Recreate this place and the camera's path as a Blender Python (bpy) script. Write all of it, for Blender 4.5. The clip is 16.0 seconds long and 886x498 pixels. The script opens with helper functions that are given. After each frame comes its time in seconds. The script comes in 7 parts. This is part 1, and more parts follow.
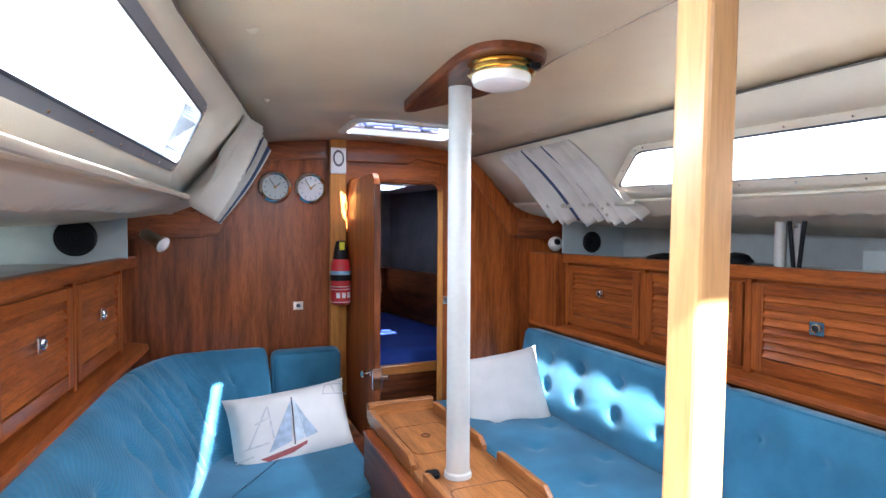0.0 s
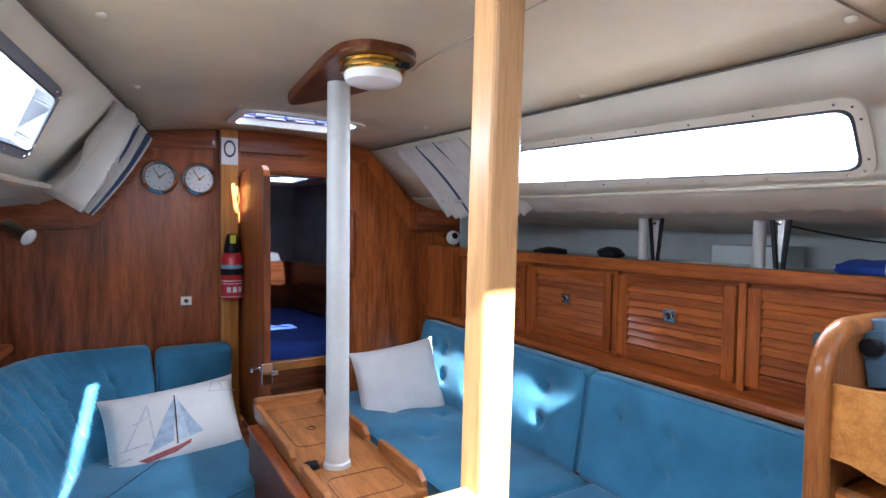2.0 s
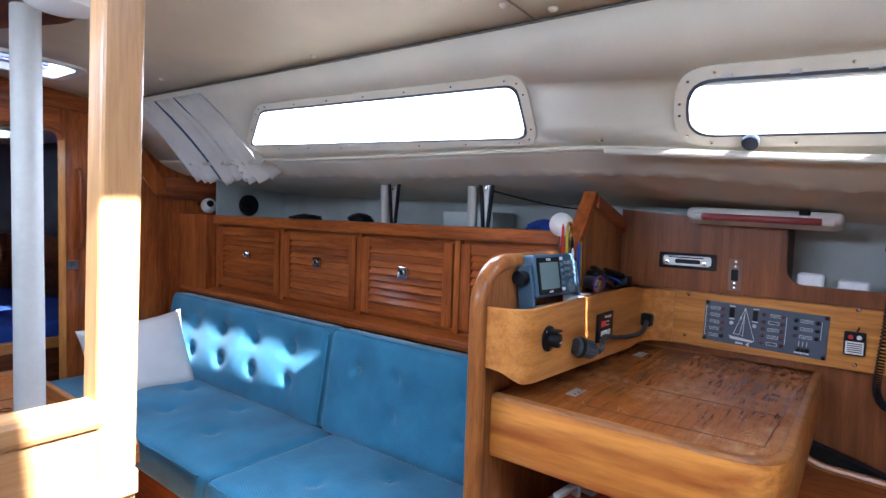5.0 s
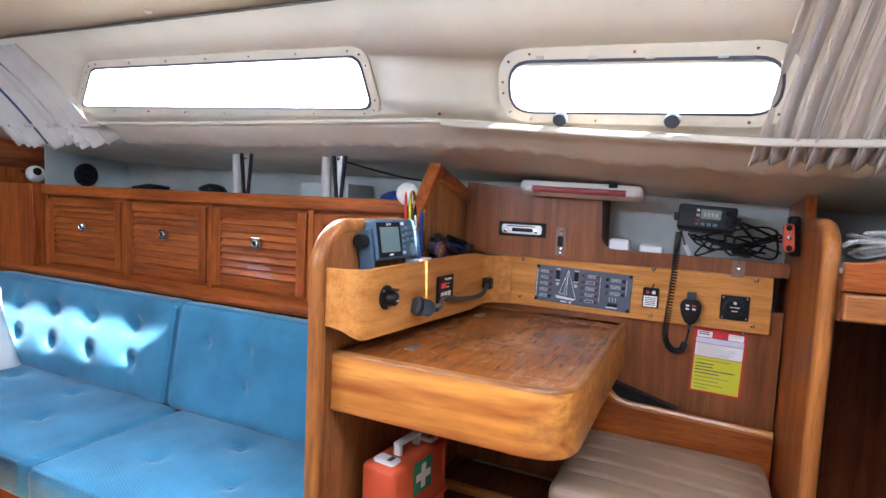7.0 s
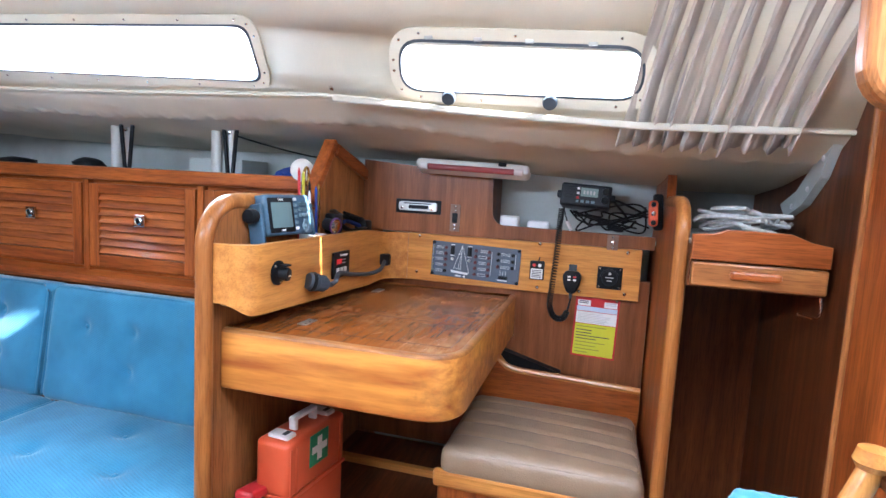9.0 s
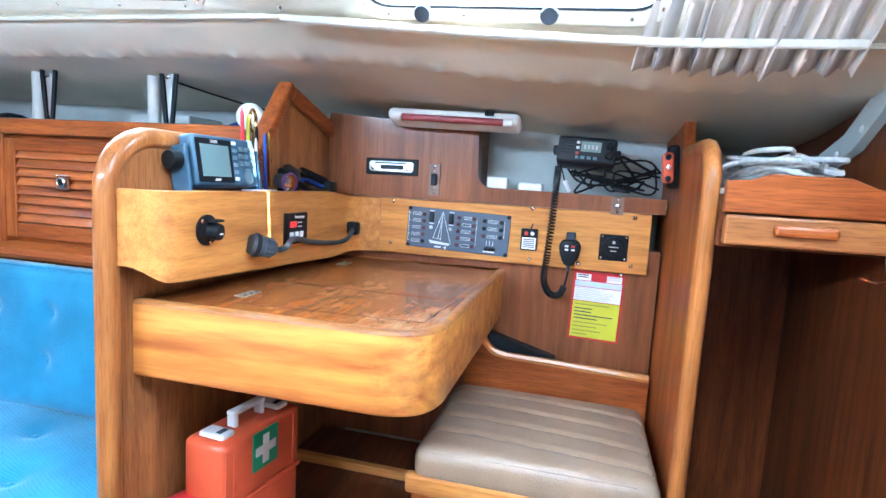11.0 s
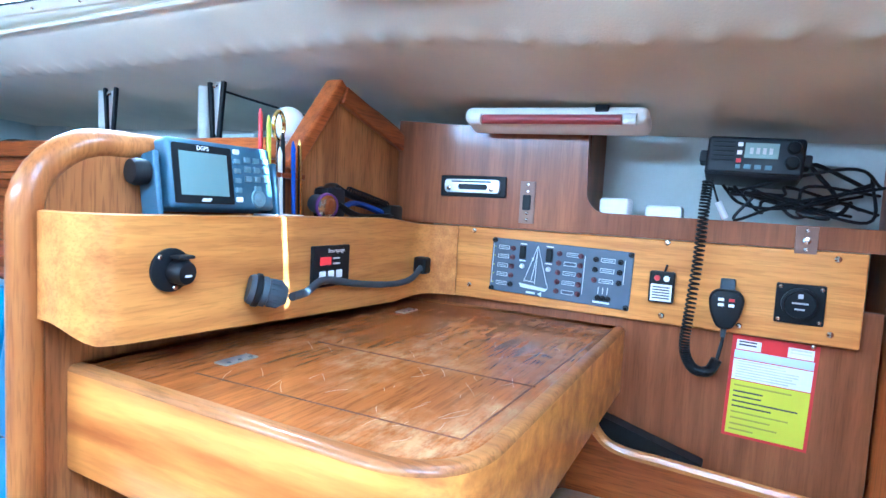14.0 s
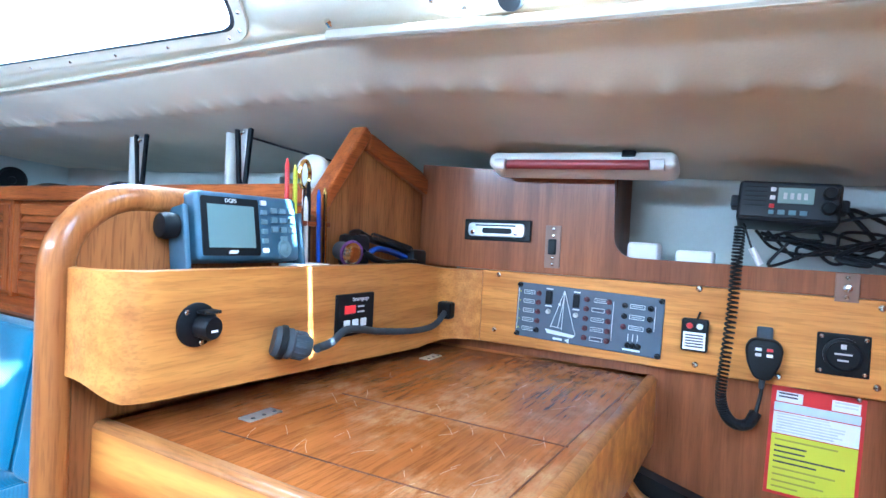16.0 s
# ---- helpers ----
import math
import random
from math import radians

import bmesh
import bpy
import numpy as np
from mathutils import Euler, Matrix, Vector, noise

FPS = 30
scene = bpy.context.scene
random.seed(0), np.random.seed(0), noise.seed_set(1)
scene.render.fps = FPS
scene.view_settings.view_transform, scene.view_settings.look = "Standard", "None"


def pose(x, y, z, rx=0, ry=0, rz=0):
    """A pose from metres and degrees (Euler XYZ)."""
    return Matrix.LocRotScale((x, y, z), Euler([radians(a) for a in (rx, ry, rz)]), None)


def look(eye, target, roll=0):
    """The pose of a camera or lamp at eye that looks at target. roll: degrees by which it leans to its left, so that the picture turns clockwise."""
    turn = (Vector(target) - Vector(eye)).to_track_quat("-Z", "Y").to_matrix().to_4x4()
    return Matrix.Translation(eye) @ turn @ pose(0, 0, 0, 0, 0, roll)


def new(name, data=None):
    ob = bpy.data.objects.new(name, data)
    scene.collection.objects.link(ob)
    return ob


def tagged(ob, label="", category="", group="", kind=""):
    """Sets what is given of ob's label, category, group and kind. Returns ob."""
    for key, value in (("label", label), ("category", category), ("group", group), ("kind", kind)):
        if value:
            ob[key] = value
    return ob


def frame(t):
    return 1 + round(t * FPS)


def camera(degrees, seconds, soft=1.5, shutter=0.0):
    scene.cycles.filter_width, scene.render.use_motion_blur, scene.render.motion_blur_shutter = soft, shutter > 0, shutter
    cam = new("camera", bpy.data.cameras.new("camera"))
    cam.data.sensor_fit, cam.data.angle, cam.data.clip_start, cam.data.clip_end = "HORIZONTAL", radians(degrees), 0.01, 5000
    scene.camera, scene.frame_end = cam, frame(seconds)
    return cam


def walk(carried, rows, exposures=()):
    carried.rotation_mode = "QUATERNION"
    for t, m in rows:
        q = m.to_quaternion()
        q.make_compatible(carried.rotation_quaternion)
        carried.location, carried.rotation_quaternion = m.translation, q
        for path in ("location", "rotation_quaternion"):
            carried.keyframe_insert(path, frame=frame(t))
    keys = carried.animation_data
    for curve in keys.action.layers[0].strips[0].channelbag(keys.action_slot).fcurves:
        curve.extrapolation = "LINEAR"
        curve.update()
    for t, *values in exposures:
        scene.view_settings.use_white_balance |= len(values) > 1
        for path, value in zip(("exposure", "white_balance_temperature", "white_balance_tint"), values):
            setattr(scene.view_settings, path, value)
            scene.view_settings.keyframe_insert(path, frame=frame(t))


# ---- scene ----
cam = camera(78.0, 16.0)
PATH = [
    (0, (0.545, 0.763, 1.372), (1.318, 2.606, 1.313), 0.3),
    (0.5, (0.56, 0.744, 1.369), (1.373, 2.569, 1.304), 0.3),
    (1, (0.592, 0.728, 1.366), (1.46, 2.536, 1.297), 0.4),
    (1.5, (0.634, 0.707, 1.368), (1.558, 2.48, 1.297), 0.5),
    (2, (0.637, 0.671, 1.376), (1.668, 2.383, 1.295), 0.7),
    (2.5, (0.664, 0.637, 1.362), (1.787, 2.29, 1.285), 0.9),
    (3, (0.679, 0.607, 1.345), (1.907, 2.184, 1.275), 1.2),
    (3.5, (0.704, 0.575, 1.333), (2.026, 2.074, 1.258), 1.4),
    (4, (0.72, 0.549, 1.329), (2.137, 1.958, 1.236), 1.4),
    (4.5, (0.736, 0.518, 1.314), (2.237, 1.836, 1.207), 1.6),
    (5, (0.745, 0.491, 1.294), (2.322, 1.715, 1.176), 1.9),
    (7.5, (0.733, 0.331, 1.25), (2.569, 1.105, 1.073), 2.7),
    (8, (0.724, 0.299, 1.242), (2.587, 1.003, 1.056), 2.8),
    (8.5, (0.72, 0.312, 1.243), (2.614, 0.921, 1.043), 3.0),
    (9, (0.718, 0.32, 1.247), (2.633, 0.853, 1.029), 3.1),
    (9.5, (0.714, 0.31, 1.246), (2.643, 0.784, 1.016), 3.3),
    (12, (1.217, 0.399, 1.083), (3.129, 0.92, 0.814), 3.3),
    (12.5, (1.291, 0.407, 1.089), (3.151, 1.099, 0.836), 3.2),
    (13, (1.338, 0.4, 1.115), (3.151, 1.214, 0.893), 3.3),
    (13.5, (1.375, 0.386, 1.125), (3.157, 1.274, 0.933), 3.2),
    (14, (1.396, 0.388, 1.129), (3.163, 1.313, 0.973), 3.1),
    (14.5, (1.405, 0.387, 1.134), (3.157, 1.342, 1.007), 3.1),
    (15, (1.403, 0.368, 1.148), (3.128, 1.374, 1.045), 2.7),
    (15.5, (1.403, 0.389, 1.159), (3.13, 1.395, 1.08), 2.8),
    (16, (1.402, 0.407, 1.157), (3.138, 1.4, 1.114), 2.8),
]
EXPOSURES = [(0.0, 4.04, 5700, 14), (2.5, 3.55, 5550, 15), (5.0, 3.57, 5300, 15), (7.5, 4.38, 5700, 15), (9.5, 4.55, 5250, 10), (12.0, 5.33, 4500, 0), (13.5, 5.25, 4200, 0), (14.5, 5.2, 4150, -2), (16.0, 5.07, 4450, 0)]
walk(cam, [(t, look(eye, target, roll)) for t, eye, target, roll in PATH], EXPOSURES)

# ---------------------------------------------------------------- light
world = bpy.data.worlds.new("sky")
scene.world = world
world.use_nodes = True
wn = world.node_tree.nodes
sky = wn.new("ShaderNodeTexSky")
sky.sky_type = "NISHITA"
sky.sun_disc = False
SUN_EL, SUN_DIR = radians(43.0), (0.09, 0.996)
sky.sun_elevation = SUN_EL
sky.sun_rotation = math.atan2(-SUN_DIR[0], -SUN_DIR[1])
wn["Background"].inputs["Strength"].default_value = 0.05
world.node_tree.links.new(sky.outputs[0], wn["Background"].inputs["Color"])
sun = new("sun", bpy.data.lights.new("sun", "SUN"))
sun.data.energy, sun.data.angle, sun.data.color = 4.2, radians(1.0), (1.0, 0.93, 0.82)
sun.matrix_world = look((0, 0, 0), (SUN_DIR[0] * math.cos(SUN_EL), SUN_DIR[1] * math.cos(SUN_EL), -math.sin(SUN_EL)))


def window_light(name, eye, target, w, h, power, color=(0.86, 0.94, 1.0)):
    la = new(name, bpy.data.lights.new(name, "AREA"))
    la.data.shape, la.data.size, la.data.size_y, la.data.energy, la.data.color = "RECTANGLE", w, h, power, color
    la.matrix_world = look(eye, target)
    return la


# daylight standing in the openings
window_light("light_window_starboard", (2.10, 1.85, 1.66), (0.6, 1.85, 0.6), 1.2, 0.12, 1.55)
window_light("light_window_aft", (2.11, 0.54, 1.60), (1.3, 0.54, 1.0), 0.5, 0.12, 0.16)
window_light("light_window_port", (0.36, 1.6, 1.66), (1.3, 1.6, 1.0), 1.4, 0.14, 1.25)
window_light("light_hatch", (1.335, 3.1, 1.932), (1.335, 3.1, 0), 0.45, 0.3, 0.42)
window_light("light_companionway", (1.20, 0.03, 1.83), (1.20, 0.04, 0), 0.50, 1.1, 0.45)
window_light("light_fore_hatch", (1.64, 4.6, 1.74), (1.64, 4.6, 0), 0.3, 0.3, 0.01)

# ---------------------------------------------------------------- materials
MATS = {}


def mat(name, color, rough=0.5, metal=0.0, var=0.12, scale=9.0, fine=0.0, fine_scale=160.0, bump=0.0, spec=0.5, sheen=0.0, coat=0.0, emit=0.0, object_random=0.0):
    """A plain surface with variation at two scales."""
    if name in MATS:
        return MATS[name]
    m = bpy.data.materials.new(name)
    m.use_nodes = True
    nt = m.node_tree
    b = nt.nodes["Principled BSDF"]
    tc = nt.nodes.new("ShaderNodeTexCoord")
    n1 = nt.nodes.new("ShaderNodeTexNoise")
    n1.inputs["Scale"].default_value, n1.inputs["Detail"].default_value = scale, 6
    n2 = nt.nodes.new("ShaderNodeTexNoise")
    n2.inputs["Scale"].default_value, n2.inputs["Detail"].default_value = fine_scale, 3
    for n in (n1, n2):
        nt.links.new(tc.outputs["Object"], n.inputs["Vector"])
    ramp = nt.nodes.new("ShaderNodeMapRange")
    ramp.inputs["From Min"].default_value, ramp.inputs["From Max"].default_value = 0.3, 0.7
    ramp.inputs["To Min"].default_value, ramp.inputs["To Max"].default_value = 1 - var, 1 + var * 0.6
    nt.links.new(n1.outputs["Fac"], ramp.inputs["Value"])
    r2 = nt.nodes.new("ShaderNodeMapRange")
    r2.inputs["To Min"].default_value, r2.inputs["To Max"].default_value = 1 - fine, 1 + fine
    nt.links.new(n2.outputs["Fac"], r2.inputs["Value"])
    mul = nt.nodes.new("ShaderNodeMath")
    mul.operation = "MULTIPLY"
    nt.links.new(ramp.outputs[0], mul.inputs[0])
    nt.links.new(r2.outputs[0], mul.inputs[1])
    sc = nt.nodes.new("ShaderNodeVectorMath")
    sc.operation = "SCALE"
    sc.inputs[0].default_value = color[:3]
    nt.links.new(mul.outputs[0], sc.inputs["Scale"])
    nt.links.new(sc.outputs[0], b.inputs["Base Color"])
    b.inputs["Roughness"].default_value = rough
    b.inputs["Metallic"].default_value = metal
    b.inputs["Specular IOR Level"].default_value = spec
    b.inputs["Coat Weight"].default_value = coat
    b.inputs["Coat Roughness"].default_value = 0.15
    if sheen:
        b.inputs["Sheen Weight"].default_value, b.inputs["Sheen Roughness"].default_value = sheen, 0.4
    if bump:
        bp = nt.nodes.new("ShaderNodeBump")
        bp.inputs["Strength"].default_value, bp.inputs["Distance"].default_value = bump, 0.004
        nt.links.new(n2.outputs["Fac"], bp.inputs["Height"])
        nt.links.new(bp.outputs[0], b.inputs["Normal"])
    if emit:
        b.inputs["Emission Color"].default_value = (*color[:3], 1)
        b.inputs["Emission Strength"].default_value = emit
    MATS[name] = m
    return m


def wood(name, light, dark, axis="z", rough=0.36, coat=0.18, ring=7.0, wear=0.0, streak=55.0, pores=0.72, scuff=0.0, scuff_at=0.45, scuff_color=(0.60, 0.42, 0.28)):
    """Varnished wood, its grain along one world axis."""
    if name in MATS:
        return MATS[name]
    m = bpy.data.materials.new(name)
    m.use_nodes = True
    nt = m.node_tree
    b = nt.nodes["Principled BSDF"]
    tc = nt.nodes.new("ShaderNodeTexCoord")
    info = nt.nodes.new("ShaderNodeObjectInfo")
    off = nt.nodes.new("ShaderNodeVectorMath")
    off.operation = "ADD"
    comb = nt.nodes.new("ShaderNodeMath")
    comb.operation = "MULTIPLY"
    comb.inputs[1].default_value = 3.0
    nt.links.new(info.outputs["Random"], comb.inputs[0])
    nt.links.new(tc.outputs["Object"], off.inputs[0])
    nt.links.new(comb.outputs[0], off.inputs[1])

    def mapped(along, across):
        mp = nt.nodes.new("ShaderNodeMapping")
        mp.inputs["Scale"].default_value = [along if a == axis else across for a in "xyz"]
        nt.links.new(off.outputs[0], mp.inputs["Vector"])
        return mp

    big = nt.nodes.new("ShaderNodeTexNoise")
    big.inputs["Scale"].default_value, big.inputs["Detail"].default_value, big.inputs["Distortion"].default_value = 1.0, 4, 1.2
    nt.links.new(mapped(0.7, ring).outputs[0], big.inputs["Vector"])
    grain = nt.nodes.new("ShaderNodeTexNoise")
    grain.inputs["Scale"].default_value, grain.inputs["Detail"].default_value = 1.0, 5
    nt.links.new(mapped(4.0, streak).outputs[0], grain.inputs["Vector"])
    pore = nt.nodes.new("ShaderNodeTexNoise")
    pore.inputs["Scale"].default_value, pore.inputs["Detail"].default_value = 1.0, 2
    nt.links.new(mapped(18.0, streak * 5).outputs[0], pore.inputs["Vector"])
    add = nt.nodes.new("ShaderNodeMath")
    add.operation = "MULTIPLY_ADD"
    add.inputs[1].default_value = 0.45
    nt.links.new(grain.outputs["Fac"], add.inputs[0])
    half = nt.nodes.new("ShaderNodeMath")
    half.operation = "MULTIPLY_ADD"
    half.inputs[1].default_value, half.inputs[2].default_value = 0.55, 0.0
    nt.links.new(big.outputs["Fac"], half.inputs[0])
    nt.links.new(half.outputs[0], add.inputs[2])
    ramp = nt.nodes.new("ShaderNodeValToRGB")
    ramp.color_ramp.elements[0].position, ramp.color_ramp.elements[1].position = 0.36, 0.64
    ramp.color_ramp.elements[0].color = (*dark, 1)
    ramp.color_ramp.elements[1].color = (*light, 1)
    nt.links.new(add.outputs[0], ramp.inputs["Fac"])
    pr = nt.nodes.new("ShaderNodeMapRange")
    pr.inputs["From Min"].default_value, pr.inputs["From Max"].default_value = 0.38, 0.5
    pr.inputs["To Min"].default_value, pr.inputs["To Max"].default_value = pores, 1.0
    nt.links.new(pore.outputs["Fac"], pr.inputs["Value"])
    sc = nt.nodes.new("ShaderNodeVectorMath")
    sc.operation = "SCALE"
    nt.links.new(ramp.outputs["Color"], sc.inputs[0])
    nt.links.new(pr.outputs[0], sc.inputs["Scale"])
    last = sc.outputs[0]
    b.inputs["Roughness"].default_value = rough
    if wear:
        wn1 = nt.nodes.new("ShaderNodeTexNoise")
        wn1.inputs["Scale"].default_value, wn1.inputs["Detail"].default_value, wn1.inputs["Roughness"].default_value = 8.0, 9, 0.72
        wn1.inputs["Distortion"].default_value = 1.0
        nt.links.new(tc.outputs["Object"], wn1.inputs["Vector"])
        wr = nt.nodes.new("ShaderNodeMapRange")
        wr.inputs["From Min"].default_value, wr.inputs["From Max"].default_value = 0.54, 0.68
        wr.inputs["To Max"].default_value = wear
        nt.links.new(wn1.outputs["Fac"], wr.inputs["Value"])
        mix = nt.nodes.new("ShaderNodeMix")
        mix.data_type = "RGBA"
        nt.links.new(wr.outputs[0], mix.inputs["Factor"])
        nt.links.new(last, mix.inputs["A"])
        mix.inputs["B"].default_value = (light[0] * 1.15 + 0.05, light[1] * 1.25 + 0.05, light[2] * 1.4 + 0.05, 1)
        last = mix.outputs["Result"]
        rr = nt.nodes.new("ShaderNodeMapRange")
        rr.inputs["To Min"].default_value, rr.inputs["To Max"].default_value = rough, 0.7
        nt.links.new(wr.outputs[0], rr.inputs["Value"])
        nt.links.new(rr.outputs[0], b.inputs["Roughness"])
    if scuff:
        # varnish rubbed through in patches broken up along the grain
        s1 = nt.nodes.new("ShaderNodeTexNoise")
        s1.inputs["Scale"].default_value, s1.inputs["Detail"].default_value, s1.inputs["Roughness"].default_value = 4.5, 6, 0.65
        nt.links.new(tc.outputs["Object"], s1.inputs["Vector"])
        s2 = nt.nodes.new("ShaderNodeTexNoise")
        s2.inputs["Scale"].default_value, s2.inputs["Detail"].default_value, s2.inputs["Roughness"].default_value = 1.0, 8, 0.75
        nt.links.new(mapped(22.0, 48.0).outputs[0], s2.inputs["Vector"])
        m1, m2, mm = nt.nodes.new("ShaderNodeMapRange"), nt.nodes.new("ShaderNodeMapRange"), nt.nodes.new("ShaderNodeMath")
        m1.inputs["From Min"].default_value, m1.inputs["From Max"].default_value = scuff_at, scuff_at + 0.2
        m2.inputs["From Min"].default_value, m2.inputs["From Max"].default_value, m2.inputs["To Max"].default_value = 0.40, 0.60, scuff
        mm.operation = "MULTIPLY"
        nt.links.new(s1.outputs["Fac"], m1.inputs["Value"])
        nt.links.new(s2.outputs["Fac"], m2.inputs["Value"])
        nt.links.new(m1.outputs[0], mm.inputs[0])
        nt.links.new(m2.outputs[0], mm.inputs[1])
        mx = nt.nodes.new("ShaderNodeMix")
        mx.data_type = "RGBA"
        nt.links.new(mm.outputs[0], mx.inputs["Factor"])
        nt.links.new(last, mx.inputs["A"])
        mx.inputs["B"].default_value = (*scuff_color, 1)
        last = mx.outputs["Result"]
    nt.links.new(last, b.inputs["Base Color"])
    b.inputs["Coat Weight"].default_value, b.inputs["Coat Roughness"].default_value = coat, 0.12
    b.inputs["Specular IOR Level"].default_value = 0.25
    bp = nt.nodes.new("ShaderNodeBump")
    bp.inputs["Strength"].default_value, bp.inputs["Distance"].default_value = 0.12, 0.002
    nt.links.new(pore.outputs["Fac"], bp.inputs["Height"])
    nt.links.new(bp.outputs[0], b.inputs["Normal"])
    MATS[name] = m
    return m


def twill(name, color):
    """Woven upholstery with a fine diagonal rib."""
    m = mat(name, color, rough=0.95, var=0.3, scale=5.0, fine=0.3, fine_scale=420.0, spec=0.1, sheen=0.35)
    nt = m.node_tree
    tc = nt.nodes["Texture Coordinate"]
    mp = nt.nodes.new("ShaderNodeMapping")
    mp.inputs["Rotation"].default_value = (0.6, 0.75, 0.7)
    wv = nt.nodes.new("ShaderNodeTexWave")
    wv.inputs["Scale"].default_value, wv.inputs["Distortion"].default_value, wv.inputs["Detail"].default_value = 62.0, 1.2, 2
    nt.links.new(tc.outputs["Object"], mp.inputs["Vector"])
    nt.links.new(mp.outputs[0], wv.inputs["Vector"])
    bp = nt.nodes.new("ShaderNodeBump")
    bp.inputs["Strength"].default_value, bp.inputs["Distance"].default_value = 0.28, 0.003
    nt.links.new(wv.outputs["Fac"], bp.inputs["Height"])
    b = nt.nodes["Principled BSDF"]
    nt.links.new(bp.outputs[0], b.inputs["Normal"])
    sc = b.inputs["Base Color"].links[0].from_node
    rng = nt.nodes.new("ShaderNodeMapRange")
    rng.inputs["To Min"].default_value, rng.inputs["To Max"].default_value = 0.93, 1.05
    nt.links.new(wv.outputs["Fac"], rng.inputs["Value"])
    s2 = nt.nodes.new("ShaderNodeVectorMath")
    s2.operation = "SCALE"
    nt.links.new(sc.outputs[0], s2.inputs[0])
    nt.links.new(rng.outputs[0], s2.inputs["Scale"])
    nt.links.new(s2.outputs[0], b.inputs["Base Color"])
    return m


def glass(name, tint=(1, 1, 1), gloss=0.06):
    m = bpy.data.materials.new(name)
    m.use_nodes = True
    nt = m.node_tree
    nt.nodes.remove(nt.nodes["Principled BSDF"])
    tr, gl, mx = nt.nodes.new("ShaderNodeBsdfTransparent"), nt.nodes.new("ShaderNodeBsdfGlossy"), nt.nodes.new("ShaderNodeMixShader")
    tr.inputs[0].default_value = (*tint, 1)
    gl.inputs["Roughness"].default_value = 0.02
    mx.inputs[0].default_value = gloss
    nt.links.new(tr.outputs[0], mx.inputs[1])
    nt.links.new(gl.outputs[0], mx.inputs[2])
    nt.links.new(mx.outputs[0], nt.nodes["Material Output"].inputs[0])
    return m


# dark teak, its colour deepened so shaded undersides and recesses stay dark
TEAK_D = lambda ax: wood("dark_shaded_teak_" + ax, (0.21, 0.058, 0.017), (0.048, 0.013, 0.0045), ax, ring=6, streak=55, coat=0.12)
BULK_T = lambda ax: wood("bulkhead_teak_" + ax, (0.45, 0.125, 0.042), (0.10, 0.024, 0.009), ax, rough=0.30, ring=5, streak=40, coat=0.55, pores=0.75)
TEAK_R = lambda ax: wood("red_teak_" + ax, (0.50, 0.135, 0.025), (0.19, 0.040, 0.009), ax, ring=8, coat=0.2)
HONEY = lambda ax: wood("honey_teak_" + ax, (0.70, 0.31, 0.069), (0.41, 0.145, 0.029), ax, ring=9, wear=0.04, pores=0.85, coat=0.3)
MAHOG = lambda ax: wood("mahogany_panel_" + ax, (0.30, 0.105, 0.038), (0.165, 0.052, 0.018), ax, ring=7, streak=60, pores=0.86)
PALE_T = lambda ax: wood("pale_teak_" + ax, (0.60, 0.335, 0.135), (0.40, 0.195, 0.07), ax, ring=7, streak=45, wear=0.06, pores=0.88, coat=0.1)
MID = lambda ax: wood("mid_teak_" + ax, (0.44, 0.17, 0.048), (0.21, 0.07, 0.019), ax, ring=9)
TABLE_W = wood("worn_table_teak", (0.38, 0.118, 0.023), (0.25, 0.072, 0.015), "x", rough=0.25, ring=9, streak=70, coat=0.4, scuff=0.8, scuff_at=0.46, scuff_color=(0.50, 0.29, 0.13))
EDGING = lambda ax: wood("edging_teak_" + ax, (0.50, 0.19, 0.045), (0.25, 0.08, 0.018), ax, ring=9, wear=0.12, pores=0.8, coat=0.3)
VINYL = mat("cream_vinyl", (0.63, 0.55, 0.395), 0.42, var=0.12, scale=3.0, fine=0.04, bump=0.12, fine_scale=240)
VINYL_W = mat("pale_vinyl", (0.69, 0.63, 0.50), 0.5, var=0.1, scale=4.0, fine=0.03, bump=0.12, fine_scale=240)
LINER = mat("grey_hull_liner", (0.52, 0.55, 0.53), 0.7, var=0.14, scale=6, fine=0.05)
WHITE = mat("white_gelcoat", (0.78, 0.77, 0.73), 0.4, var=0.06, scale=6)
BLUE = twill("blue_upholstery", (0.066, 0.235, 0.375))
BLUE_D = mat("dark_blue_cloth", (0.02, 0.06, 0.32), 0.9, var=0.2, scale=5, fine=0.15)
CREAM_CLOTH = mat("white_cotton", (0.78, 0.74, 0.70), 0.9, var=0.06, scale=12, fine=0.08, fine_scale=500, sheen=0.2, bump=0.2)
CURTAIN = mat("curtain_cloth", (0.52, 0.445, 0.37), 0.9, var=0.1, scale=8, fine=0.06, fine_scale=500, sheen=0.2)
NAVY = mat("navy_stripe", (0.05, 0.07, 0.14), 0.9, var=0.1)
ALU = mat("anodised_aluminium", (0.62, 0.62, 0.6), 0.35, metal=0.9, var=0.1, scale=20)
CHROME = mat("chrome", (0.8, 0.8, 0.8), 0.12, metal=1.0, var=0.05)
BRASS = mat("polished_brass", (0.72, 0.5, 0.16), 0.16, metal=1.0, var=0.1, scale=15)
BLACK = mat("black_plastic", (0.008, 0.009, 0.011), 0.46, var=0.2, scale=30, fine=0.15, spec=0.22)
RUBBER = mat("grey_rubber", (0.055, 0.066, 0.08), 0.55, var=0.2, scale=25, fine=0.1, spec=0.3)
NAVY_PL = mat("blue_grey_plastic", (0.06, 0.12, 0.18), 0.45, var=0.15, scale=25, fine=0.1)
OPAL = mat("opal_glass", (0.86, 0.85, 0.82), 0.25, var=0.03)
